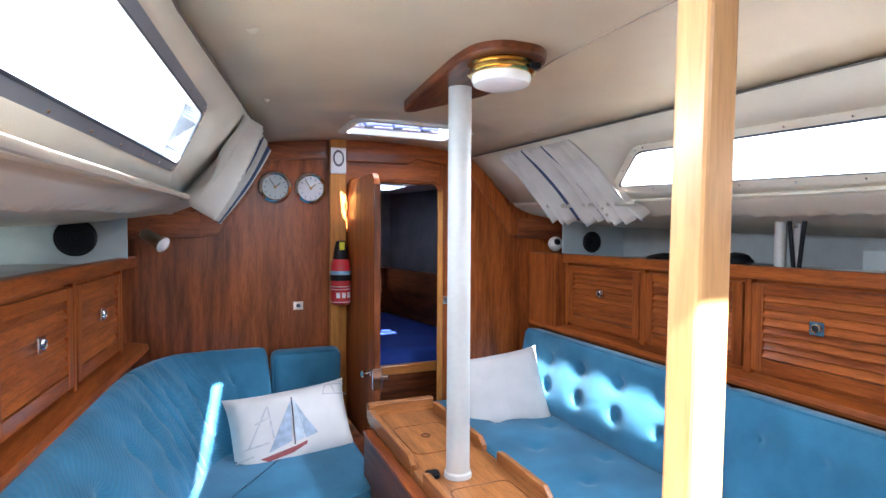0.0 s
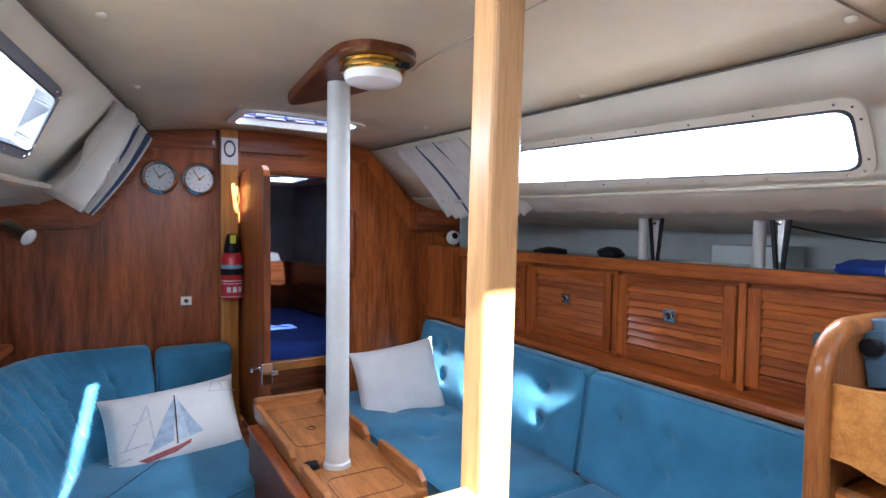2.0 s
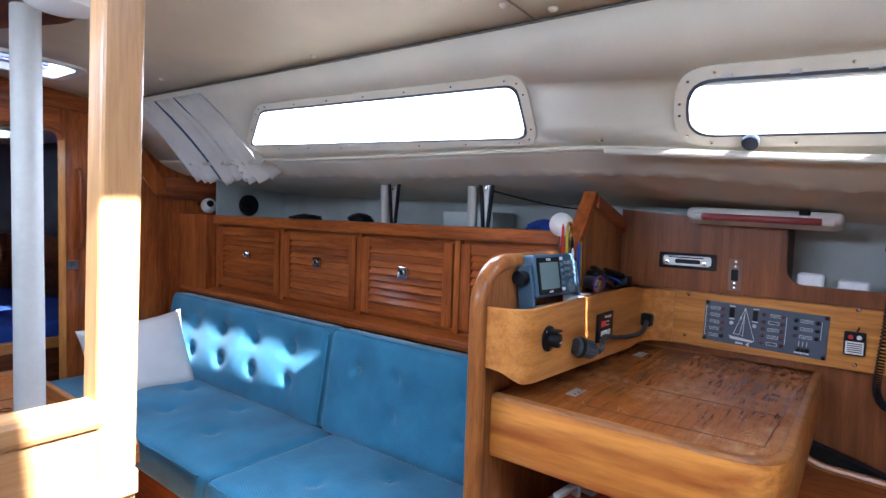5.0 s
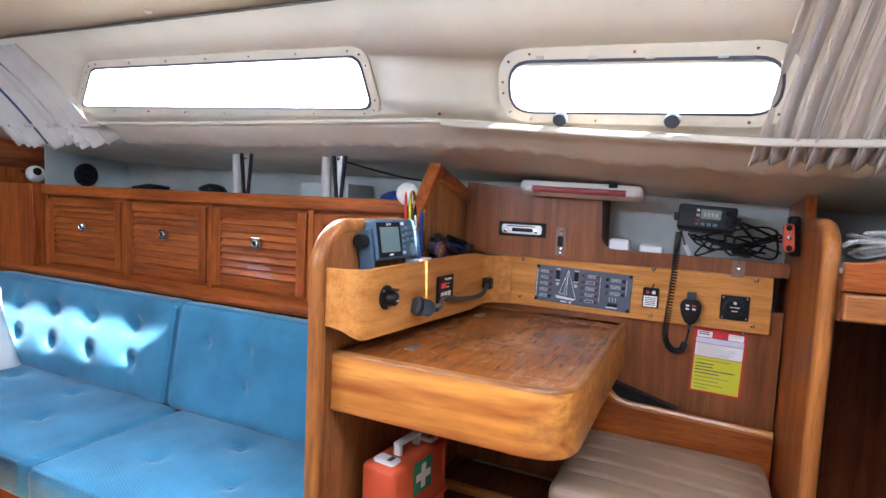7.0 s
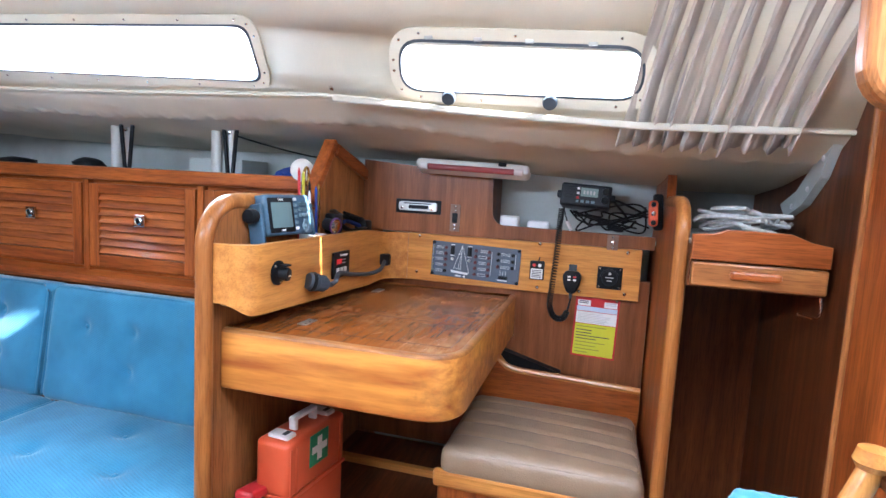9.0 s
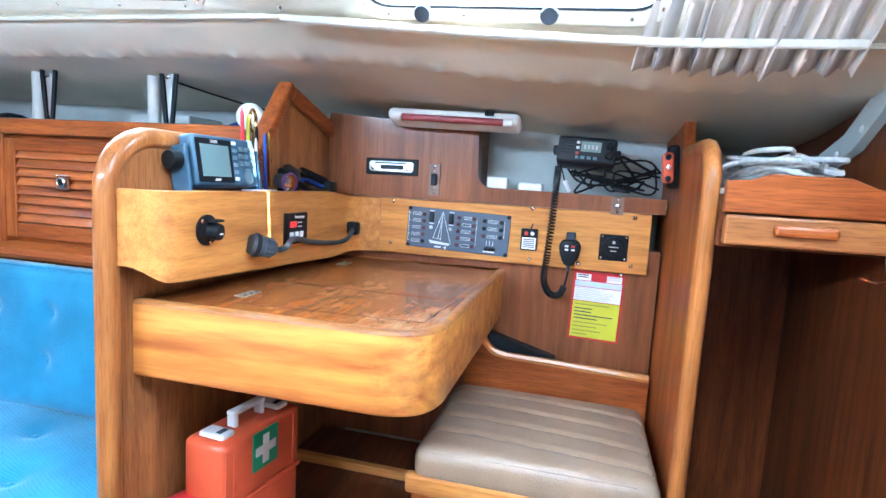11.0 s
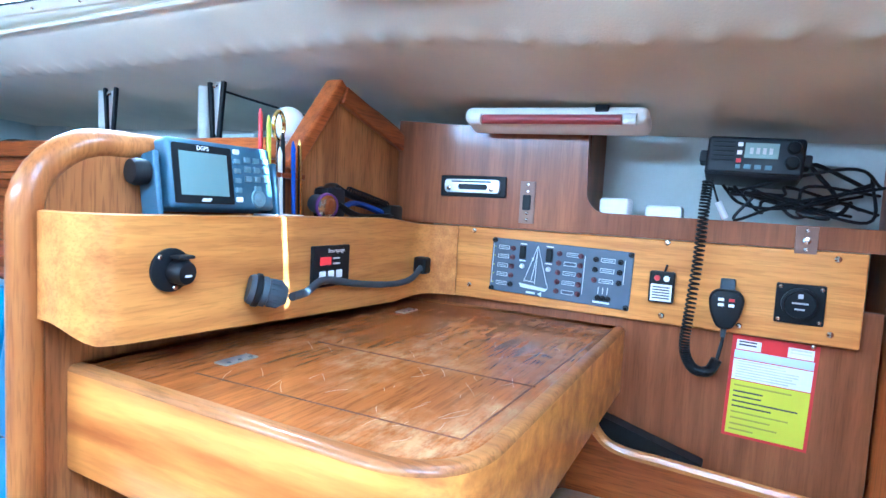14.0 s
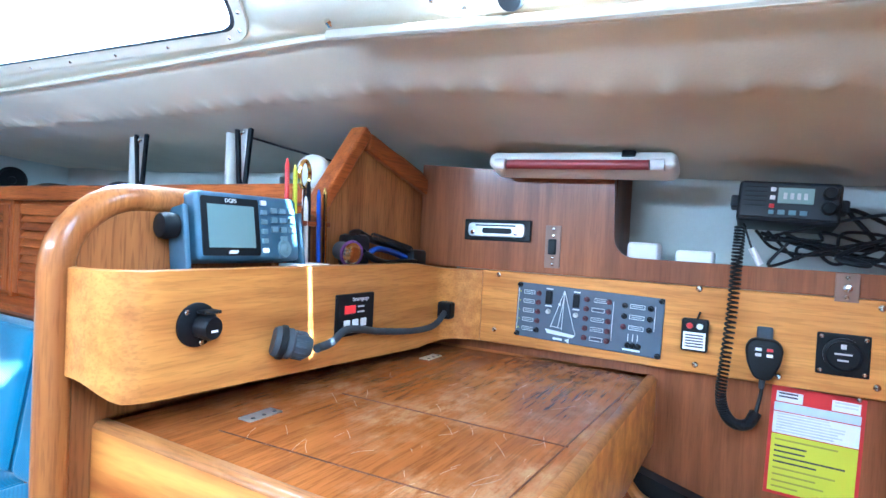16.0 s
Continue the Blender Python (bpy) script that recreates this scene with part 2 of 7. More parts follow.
RED = mat("red_paint", (0.55, 0.025, 0.03), 0.3, var=0.1)
ORANGE = mat("orange_red_plastic", (0.62, 0.09, 0.03), 0.45, var=0.1, scale=14, fine=0.05)
YELLOW = mat("yellow_print", (0.62, 0.60, 0.03), 0.4, var=0.04)
PAPER = mat("white_print", (0.8, 0.78, 0.78), 0.45, var=0.03)
GREEN = mat("green_print", (0.02, 0.25, 0.12), 0.5, var=0.05)
INK = mat("dark_print", (0.06, 0.05, 0.07), 0.6, var=0.1)
BUFF = mat("tan_leather", (0.34, 0.235, 0.15), 0.38, var=0.16, scale=7, fine=0.1, fine_scale=220, bump=0.25)
PANEL_B = mat("slate_panel", (0.085, 0.105, 0.14), 0.38, var=0.12, scale=14)
SCREEN = mat("lcd_screen", (0.19, 0.27, 0.27), 0.12, var=0.06, scale=5)
ROPE = mat("grey_rope", (0.5, 0.5, 0.48), 0.85, var=0.2, scale=60, fine=0.25)
MASTW = mat("painted_mast", (0.50, 0.49, 0.45), 0.5, var=0.1, scale=5, fine=0.08, fine_scale=60)
DARKWOOD = TEAK_D("z")
RADIO_BLACK = mat("navy_black_plastic", (0.005, 0.008, 0.014), 0.5, var=0.2, scale=30)
QUILT = mat("turquoise_quilt", (0.07, 0.25, 0.34), 0.9, var=0.1, scale=10, fine=0.1, sheen=0.3)
SOLE = wood("cabin_sole", (0.42, 0.23, 0.11), (0.25, 0.12, 0.05), "y", rough=0.4)
GLASS = glass("window_glass", (0.97, 0.99, 1.0))
ACRYL = glass("hatch_acrylic", (0.75, 0.85, 1.0))
# fore hatch pane, its tint darkened to dim the sun coming through
ACRYL_D = glass("sun_dimming_acrylic", (0.20, 0.23, 0.28))
REDLAMP = mat("red_lamp_tube", (0.30, 0.045, 0.05), 0.3, var=0.1)


# ---------------------------------------------------------------- mesh helpers
def thing(name, label="", category="", base=(0, 0, 0), group="", kind=""):
    e = new(name)
    e.empty_display_size = 0.05
    e.location = base
    return tagged(e, label, category, group, kind)


def part(name, bm, material, parent=None, label="", smooth=False):
    """Links a bmesh, made in world metres, as one mesh object under a thing or a part."""
    me = bpy.data.meshes.new(name)
    bmesh.ops.recalc_face_normals(bm, faces=bm.faces)
    bm.to_mesh(me)
    bm.free()
    for mt in material if isinstance(material, (list, tuple)) else [material]:
        me.materials.append(mt)
    if smooth:
        for p in me.polygons:
            p.use_smooth = True
        me.set_sharp_from_angle(angle=radians(40))
    ob = new(name, me)
    if parent is not None:
        ob.parent = parent
        w = Matrix.Identity(4)
        p = parent
        while p is not None:
            w = p.matrix_basis @ w if p.parent is None else p.matrix_parent_inverse @ p.matrix_basis @ w
            p = p.parent
        top = parent
        while top.parent is not None:
            top = top.parent
        ob.matrix_parent_inverse = top.matrix_basis.inverted() if parent is top else Matrix.Identity(4)
    if label:
        tagged(ob, label)
    return ob


def single(name, bm, material, label, category, group="", kind="", smooth=False):
    return tagged(part(name, bm, material, None, "", smooth), label, category, group, kind)


def joined(*bms):
    out = bmesh.new()
    for b in bms:
        me = bpy.data.meshes.new("tmp")
        b.to_mesh(me)
        b.free()
        out.from_mesh(me)
        bpy.data.meshes.remove(me)
    return out


def moved(bm, m):
    bmesh.ops.transform(bm, matrix=m, verts=bm.verts)
    return bm


def box(lo, hi, bevel=0.004, seg=2):
    bm = bmesh.new()
    bmesh.ops.create_cube(bm, size=1.0)
    for v in bm.verts:
        v.co = Vector([lo[i] + (hi[i] - lo[i]) * (v.co[i] + 0.5) for i in range(3)])
    bevel = min(bevel, 0.45 * min(abs(hi[i] - lo[i]) for i in range(3)))
    if bevel > 0:
        bmesh.ops.bevel(bm, geom=list(bm.edges), offset=bevel, segments=seg, affect="EDGES", profile=0.5)
    return bm


def prism(pts, axis, a, b, bevel=0.0, seg=2):
    """A polygon in the two other axes, drawn out along one axis from a to b."""
    bm = bmesh.new()
    k = "xyz".index(axis)
    def at(p, c):
        q = list(p)
        q.insert(k, c)
        return Vector(q)
    va, vb = [bm.verts.new(at(p, a)) for p in pts], [bm.verts.new(at(p, b)) for p in pts]
    n = len(pts)
    bm.faces.new(va)
    bm.faces.new(vb[::-1])
    for i in range(n):
        bm.faces.new((va[i], vb[i], vb[(i + 1) % n], va[(i + 1) % n]))
    bmesh.ops.recalc_face_normals(bm, faces=bm.faces)
    if bevel:
        caps = [e for e in bm.edges if abs(e.verts[0].co[k] - e.verts[1].co[k]) < 1e-7]
        bmesh.ops.bevel(bm, geom=caps, offset=bevel, segments=seg, affect="EDGES", profile=0.5)
    return bm


def lathe(profile, origin, direction=(0, 0, 1), n=24):
    """Turns (radius, height) points about an axis."""
    bm = bmesh.new()
    rings = []
    for r, h in profile:
        rings.append([bm.verts.new((r * math.cos(2 * math.pi * i / n), r * math.sin(2 * math.pi * i / n), h)) for i in range(n)] if r > 1e-6 else [bm.verts.new((0, 0, h))])
    for p, q in zip(rings, rings[1:]):
        for i in range(n):
            f = [p[i % len(p)], p[(i + 1) % len(p)], q[(i + 1) % len(q)], q[i % len(q)]]
            f = list(dict.fromkeys(f))
            if len(f) > 2:
                bm.faces.new(f)
    rot = Vector(direction).normalized().to_track_quat("Z", "Y").to_matrix().to_4x4()
    return moved(bm, Matrix.Translation(origin) @ rot)


def rod(p, q, r, n=16, r2=None):
    d = (Vector(q) - Vector(p)).length
    r2 = r if r2 is None else r2
    return lathe([(0, 0), (r, 0), (r2, d), (0, d)], p, Vector(q) - Vector(p), n)


def tube(points, r, n=8, flat=1.0):
    """A round section swept along a smooth run of points."""
    bm = bmesh.new()
    pts = [Vector(p) for p in points]
    last, ring0 = None, None
    up = Vector((0.13, 0.21, 0.97))
    for i, p in enumerate(pts):
        t = (pts[min(i + 1, len(pts) - 1)] - pts[max(i - 1, 0)]).normalized()
        s = t.cross(up).normalized()
        u = s.cross(t).normalized()
        ring = [bm.verts.new(p + r * math.cos(2 * math.pi * k / n) * s + flat * r * math.sin(2 * math.pi * k / n) * u) for k in range(n)]
        if last:
            for k in range(n):
                bm.faces.new((last[k], last[(k + 1) % n], ring[(k + 1) % n], ring[k]))
        else:
            ring0 = ring
        last = ring
    bm.faces.new(ring0[::-1])
    bm.faces.new(last)
    return bm


def smooth_run(pts, n=8):
    """Catmull-Rom points through a few given ones."""
    out = []
    P = [Vector(p) for p in pts]
    P = [2 * P[0] - P[1]] + P + [2 * P[-1] - P[-2]]
    for i in range(1, len(P) - 2):
        for k in range(n):
            t = k / n
            a, b, c, d = P[i - 1], P[i], P[i + 1], P[i + 2]
            out.append(0.5 * ((2 * b) + (c - a) * t + (2 * a - 5 * b + 4 * c - d) * t * t + (3 * b - a - 3 * c + d) * t ** 3))
    return out + [P[-2]]


def rounded(pts, r, n=5):
    """A polygon with its corners rounded; r is one radius or one for each corner."""
    out = []
    k = len(pts)
    for i in range(k):
        p, a, b = Vector(pts[i]).to_2d(), Vector(pts[i - 1]).to_2d(), Vector(pts[(i + 1) % k]).to_2d()
        ri = r[i] if isinstance(r, (list, tuple)) else r
        if ri <= 0:
            out.append(tuple(p))
            continue
        da, db = (a - p), (b - p)
        cut = min(ri, 0.48 * da.length, 0.48 * db.length)
        s, e = p + da.normalized() * cut, p + db.normalized() * cut
        for j in range(n + 1):
            t = j / n
            out.append(tuple((1 - t) ** 2 * s + 2 * t * (1 - t) * p + t * t * e))
    return out


def grown(pts, d):
    """Convex polygon with every side moved outward by d."""
    P = [Vector(p).to_2d() for p in pts]
    c = sum(P, Vector((0, 0))) / len(P)
    lines = []
    for i in range(len(P)):
        a, b = P[i], P[(i + 1) % len(P)]
        n = Vector(((b - a).y, -(b - a).x)).normalized()
        if n.dot((a + b) / 2 - c) < 0:
            n = -n
        lines.append((a + n * d, b + n * d))
    out = []
    for i in range(len(P)):
        (a, b), (e, f) = lines[i - 1], lines[i]
        r, s = b - a, f - e
        den = r.x * s.y - r.y * s.x
        t = ((e - a).x * s.y - (e - a).y * s.x) / den
        out.append(tuple(a + r * t))
    return out


def pad(size, r, cells, disp=None, m=None):
    """A soft rounded block of that size about its centre; disp(x, y, z, face) gives the push along its normal."""
    bm = bmesh.new()
    cache = {}
    hx = [s / 2 for s in size]
    def vert(p):
        key = tuple(round(c, 6) for c in p)
        if key not in cache:
            core = Vector([max(-hx[i] + r, min(hx[i] - r, p[i])) for i in range(3)])
            dv = Vector(p) - core
            q = core + dv.normalized() * r if dv.length > 1e-9 else Vector(p)
            nrm = dv.normalized() if dv.length > 1e-9 else Vector((0, 0, 1))
            if disp:
                q = q + nrm * disp(*p)
            cache[key] = bm.verts.new(q)
        return cache[key]
    def steps(i):
        n = cells[i]
        h = hx[i]
        rim = [-h + r * (1 - math.cos(math.pi / 2 * k / 4)) for k in range(5)]
        mid = [-h + r + (2 * h - 2 * r) * k / n for k in range(1, n)]
        return rim + mid + [-c for c in rim[::-1]]
    for k in range(3):
        a, b = [i for i in range(3) if i != k]
        for side in (-1, 1):
            A, B = steps(a), steps(b)
            for i in range(len(A) - 1):
                for j in range(len(B) - 1):
                    q = []
                    for u, v in ((A[i], B[j]), (A[i + 1], B[j]), (A[i + 1], B[j + 1]), (A[i], B[j + 1])):
                        p = [0, 0, 0]
                        p[a], p[b], p[k] = u, v, side * hx[k]
                        q.append(vert(p))
                    if len(set(q)) == 4:
                        bm.faces.new(q)
    return moved(bm, m) if m else bm


def ring_mesh(inner, outer, at, low, high):
    """A raised frame between two outlines with the same count; at(p, h) gives the place."""
    bm = bmesh.new()
    n = len(inner)
    rows = [[bm.verts.new(at(p, h)) for p in line] for line, h in ((inner, low), (inner, high), (outer, high * 0.9), (outer, low))]
    for a, b in zip(rows, rows[1:]):
        for i in range(n):
            bm.faces.new((a[i], a[(i + 1) % n], b[(i + 1) % n], b[i]))
    return bm


def lerp_table(rows, y):
    for (a, va), (b, vb) in zip(rows, rows[1:]):
        if y <= b or (b, vb) == rows[-1]:
            t = max(0.0, min(1.0, (y - a) / (b - a)))
            return va + (vb - va) * t


def writing(name, text, size, m, material, parent=None, label=""):
    cu = bpy.data.curves.new(name, "FONT")
    cu.body, cu.size, cu.extrude, cu.align_x, cu.align_y = text, size, 0.0004, "CENTER", "CENTER"
    tmp = bpy.data.objects.new("tmp", cu)
    scene.collection.objects.link(tmp)
    me = bpy.data.meshes.new_from_object(tmp.evaluated_get(bpy.context.evaluated_depsgraph_get()))
    bpy.data.objects.remove(tmp)
    bm = bmesh.new()
    bm.from_mesh(me)
    bpy.data.meshes.remove(me)
    return part(name, moved(bm, m), material, parent, label)

# ---------------------------------------------------------------- structure
BULK = 3.55
EDGE_S = lambda y: (lerp_table([(-0.6, 1.91), (1.0, 1.90), (2.0, 1.895), (3.55, 1.885)], y), lerp_table([(-0.6, 1.735), (1.2, 1.757), (1.9, 1.768), (3.55, 1.80)], y))
RAIL_S = lambda y: (lerp_table([(-0.6, 2.11), (2.5, 2.11), (3.55, 2.15)], y), lerp_table([(-0.6, 1.425), (0.24, 1.438), (0.6, 1.462), (1.04, 1.502), (2.0, 1.512), (2.8, 1.53), (3.55, 1.56)], y))
EDGE_P = lambda y: (lerp_table([(-0.6, 0.12), (1.87, 0.48), (2.68, 0.63), (3.55, 0.77)], y), lerp_table([(-0.6, 1.735), (1.2, 1.757), (1.9, 1.768), (3.55, 1.80)], y))
RAIL_P = lambda y: (lerp_table([(-0.6, 0.10), (1.58, 0.313), (3.0, 0.45), (3.55, 0.49)], y), lerp_table([(-0.6, 1.43), (1.0, 1.47), (1.58, 1.48), (3.0, 1.52), (3.55, 1.53)], y))


def ceil_z(x, y):
    a, b = EDGE_P(y), EDGE_S(y)
    t = (x - a[0]) / (b[0] - a[0])
    return a[1] + 0.045 * (1 - (2 * t - 1) ** 2)


def build_ceiling():
    bm = bmesh.new()
    ys = [-0.6, -0.54, -0.2, 0.2, 0.64, 0.8, 1.2, 1.6, 2.0, 2.4, 2.75, 2.93, 3.1, 3.27, 3.4, BULK]
    grid = []
    for y in ys:
        a, b = EDGE_P(y)[0], EDGE_S(y)[0]
        xs = [a, a + (0.85 - a) * 0.5, 0.85, 1.08, 1.25, 1.42, 1.59, 1.75, b]
        grid.append([bm.verts.new((x, y, ceil_z(x, y))) for x in xs])
    for i in range(len(ys) - 1):
        for j in range(8):
            if 11 <= i <= 12 and 3 <= j <= 5:
                continue
            # the companionway, its sliding hatch pushed open
            if 1 <= i <= 3 and 2 <= j <= 4:
                continue
            bm.faces.new((grid[i][j], grid[i][j + 1], grid[i + 1][j + 1], grid[i + 1][j]))
    ob = single("ceiling", bm, VINYL, "cream vinyl headliner of the cabin roof", "ceiling", kind="structure", smooth=True)
    so = ob.modifiers.new("thick", "SOLIDIFY")
    so.thickness, so.offset = 0.03, 1.0
    # seams with piping
    for k, run in enumerate(([(1.905, 1.13), (1.5, 1.16), (1.0, 1.18), (0.45, 1.2)], [(1.335, 1.18), (1.335, 1.5), (1.34, 1.9), (1.36, 2.05)])):
        pts = [(x, y, ceil_z(x, y) - 0.001) for x, y in run]
        single("ceiling_seam", tube(smooth_run(pts, 6), 0.0022, 6), mat("seam_thread", (0.33, 0.28, 0.21), 0.8, var=0.15), "stitched seam across the cream headliner", "seam", kind="structure", smooth=True)


build_ceiling()


def cabin_side(name, edge, rail, holes, sign):
    """A sloping cabin side with its window openings, from the roof's edge to the rail. holes: outlines in (y, s)."""
    bm = bmesh.new()
    y0, y1, n = -0.6, BULK, 22
    outer = [(y0 + (y1 - y0) * i / n, 0.0) for i in range(n + 1)] + [(y1 - (y1 - y0) * i / n, 1.0) for i in range(n + 1)]
    edges = []
    for loop in [outer] + holes:
        vs = [bm.verts.new((p[0], p[1], 0)) for p in loop]
        edges += [bm.edges.new((vs[i], vs[(i + 1) % len(vs)])) for i in range(len(vs))]
    bmesh.ops.triangle_fill(bm, use_beauty=True, use_dissolve=False, edges=edges)
    for v in bm.verts:
        y, s = v.co.x, v.co.y
        a, b = edge(y), rail(y)
        bow = 0.012 * math.sin(math.pi * s) * sign
        v.co = Vector((a[0] + (b[0] - a[0]) * s + bow, y, a[1] + (b[1] - a[1]) * s))
    ob = single(name, bm, VINYL_W, "sloping cream vinyl cabin side with window openings", "wall", kind="structure", smooth=True)
    so = ob.modifiers.new("thick", "SOLIDIFY")
    so.thickness, so.offset = 0.03, 0.0
    return ob


def slope_at(edge, rail, sign):
    def at(p, h):
        y, s = p[0], p[1]
        a, b = edge(y), rail(y)
        d = Vector((b[0] - a[0], 0, b[1] - a[1])).normalized()
        n = Vector((d.z, 0, -d.x)) * sign
        bow = 0.012 * math.sin(math.pi * s) * sign
        return Vector((a[0] + (b[0] - a[0]) * s + bow, y, a[1] + (b[1] - a[1]) * s)) + n * h
    return at


def to_s(edge, rail, y, z):
    a, b = edge(y)[1], rail(y)[1]
    return (a - z) / (a - b)


def cabin_window(name, label, edge, rail, sign, corners, radius, rim, latch=False, dark=False):
    """A framed pane in a sloping side. corners in (y, z)."""
    L = 0.34
    metric = [(y, to_s(edge, rail, y, z) * L) for y, z in corners]
    back = lambda pts: [(p[0], p[1] / L) for p in pts]
    hole = back(rounded(grown(metric, rim * 0.35), radius, 6))
    inner = back(rounded(metric, radius, 6))
    outer = back(rounded(grown(metric, rim), radius + rim * 0.6, 6))
    at = slope_at(edge, rail, sign)
    w = thing(name, label, "window", kind="structure")
    # with dark set, the frame's shade is put into a darker alloy colour
    part("window_frame", ring_mesh(inner, outer, at, -0.02, 0.024), VINYL_W if not dark else mat("shaded_frame_alloy", (0.20, 0.22, 0.25), 0.5, metal=0.3, var=0.15), w, "pale riveted window frame", smooth=True)
    mid = back(rounded(grown(metric, 0.006), radius, 6))
    part("seal", ring_mesh(inner, mid, at, -0.02, 0.027), RUBBER, w, "dark rubber seal")
    bm = bmesh.new()
    bm.faces.new([bm.verts.new(at(p, -0.012)) for p in mid])
    pane = part("pane", bm, GLASS, w)
    pane.visible_shadow = False
    nr = 0
    riv = back(rounded(grown(metric, rim * 0.62), radius + rim * 0.3, 2))
    for i in range(len(riv)):
        a, b = Vector(riv[i]), Vector(riv[(i + 1) % len(riv)])
        seg = int(max(1, (b - a).length // 0.16))
        for k in range(seg):
            p = a + (b - a) * (k / seg)
            q = at(p, 0.024)
            nq = (at(p, 0.05) - q).normalized()
            part("rivet", lathe([(0, 0.002), (0.003, 0.0015), (0.004, 0)], q, nq, 8), CHROME, w)
            nr += 1
    return w, hole, at


W1 = [(2.525, 1.579), (2.33, 1.681), (1.235, 1.650), (1.245, 1.533)]
W2 = [(0.828, 1.512), (0.815, 1.612), (0.25, 1.583), (0.25, 1.487)]
WP = [(2.43, 1.572), (2.33, 1.69), (0.75, 1.69), (0.75, 1.53)]
win1, hole1, at1 = cabin_window("window_1", "long tapered cabin window in a riveted frame", EDGE_S, RAIL_S, 1, W1, 0.035, 0.03)
win2, hole2, at2 = cabin_window("window_2", "opening portlight in a rounded pale frame", EDGE_S, RAIL_S, 1, W2, 0.06, 0.032)
win3, hole3, at3 = cabin_window("window_3", "long cabin window in a grey frame darkened for shade", EDGE_P, RAIL_P, -1, WP, 0.035, 0.03, dark=True)
cabin_side("wall_cabin_side_starboard", EDGE_S, RAIL_S, [hole1, hole2], 1)
cabin_side("wall_cabin_side_port", EDGE_P, RAIL_P, [hole3], -1)


def sun_mask_side(name, edge, rail, windows, sign, depth):
    """Outer skin of the cabin side, added to narrow the sun; its window reveals are cut wide below."""
    bm = bmesh.new()
    y0, y1, n = -0.6, BULK, 22
    outer = [(y0 + (y1 - y0) * i / n, -0.25) for i in range(n + 1)] + [(y1 - (y1 - y0) * i / n, 1.12) for i in range(n + 1)]
    edges = []
    for loop in [outer] + windows:
        vs = [bm.verts.new((p[0], p[1], 0)) for p in loop]
        edges += [bm.edges.new((vs[i], vs[(i + 1) % len(vs)])) for i in range(len(vs))]
    bmesh.ops.triangle_fill(bm, use_beauty=True, use_dissolve=False, edges=edges)
    for v in bm.verts:
        y, s = v.co.x, v.co.y
        a, b = edge(y), rail(y)
        d = Vector((b[0] - a[0], 0, b[1] - a[1]))
        out = Vector((-d.z, 0, d.x)).normalized() * sign
        v.co = Vector((a[0], y, a[1])) + d * s + out * depth
    single(name, bm, WHITE, "unseen white outer skin added to narrow the sun through the windows", "wall", kind="structure")


def reveal(corners, edge, rail, ahead=0.12):
    """A window outline opened out downwards and at both ends, in (y, s)."""
    (ya, za), (yb, zb), (yc, zc), (yd, zd) = corners
    return [(ya + ahead, 1.06), (yb + ahead, to_s(edge, rail, yb, zb)), (yc, to_s(edge, rail, yc, zc)), (yd - 0.03, 1.06)]


# unseen skins added outside; their upper edges trim the sun to strips
sun_mask_side("wall_trunk_starboard", EDGE_S, RAIL_S, [reveal(W1, EDGE_S, RAIL_S), reveal(W2, EDGE_S, RAIL_S)], 1, 0.030)
sun_mask_side("wall_trunk_port", EDGE_P, RAIL_P, [reveal(WP, EDGE_P, RAIL_P, 0.55)], -1, 0.028)
# knobs and hinges of the opening portlight
for y in (0.70, 0.45):
    p = at2((y, to_s(EDGE_S, RAIL_S, y, lerp_table([(0.2, 1.476), (0.9, 1.506)], y))), 0.02)
    nrm = (at2((y, 0.8), 0.1) - at2((y, 0.8), 0)).normalized()
    part("knob", lathe([(0, 0), (0.006, 0), (0.006, 0.012), (0.016, 0.014), (0.018, 0.022), (0.016, 0.03), (0, 0.032)], p, nrm, 16), RUBBER, win2, "dark screw-down knob", smooth=True)
part("screen_roll", tube([at2((y, to_s(EDGE_S, RAIL_S, y, lerp_table([(0.2, 1.571), (0.9, 1.606)], y))), 0.004) for y in [0.26 + 0.55 * k / 10 for k in range(11)]], 0.010, 8, 0.7), mat("pale_grey_screen", (0.50, 0.53, 0.54), 0.6, var=0.08), win2, "pale grey rolled fly screen", smooth=True)
for y in (0.74, 0.62, 0.5, 0.36):
    p = at2((y, to_s(EDGE_S, RAIL_S, y, lerp_table([(0.2, 1.585), (0.9, 1.625)], y))), 0.024)
    part("hinge", box((p.x - 0.004, y - 0.010, p.z - 0.004), (p.x + 0.004, y + 0.010, p.z + 0.004), 0.0015), MASTW, win2, "small alloy hinge")


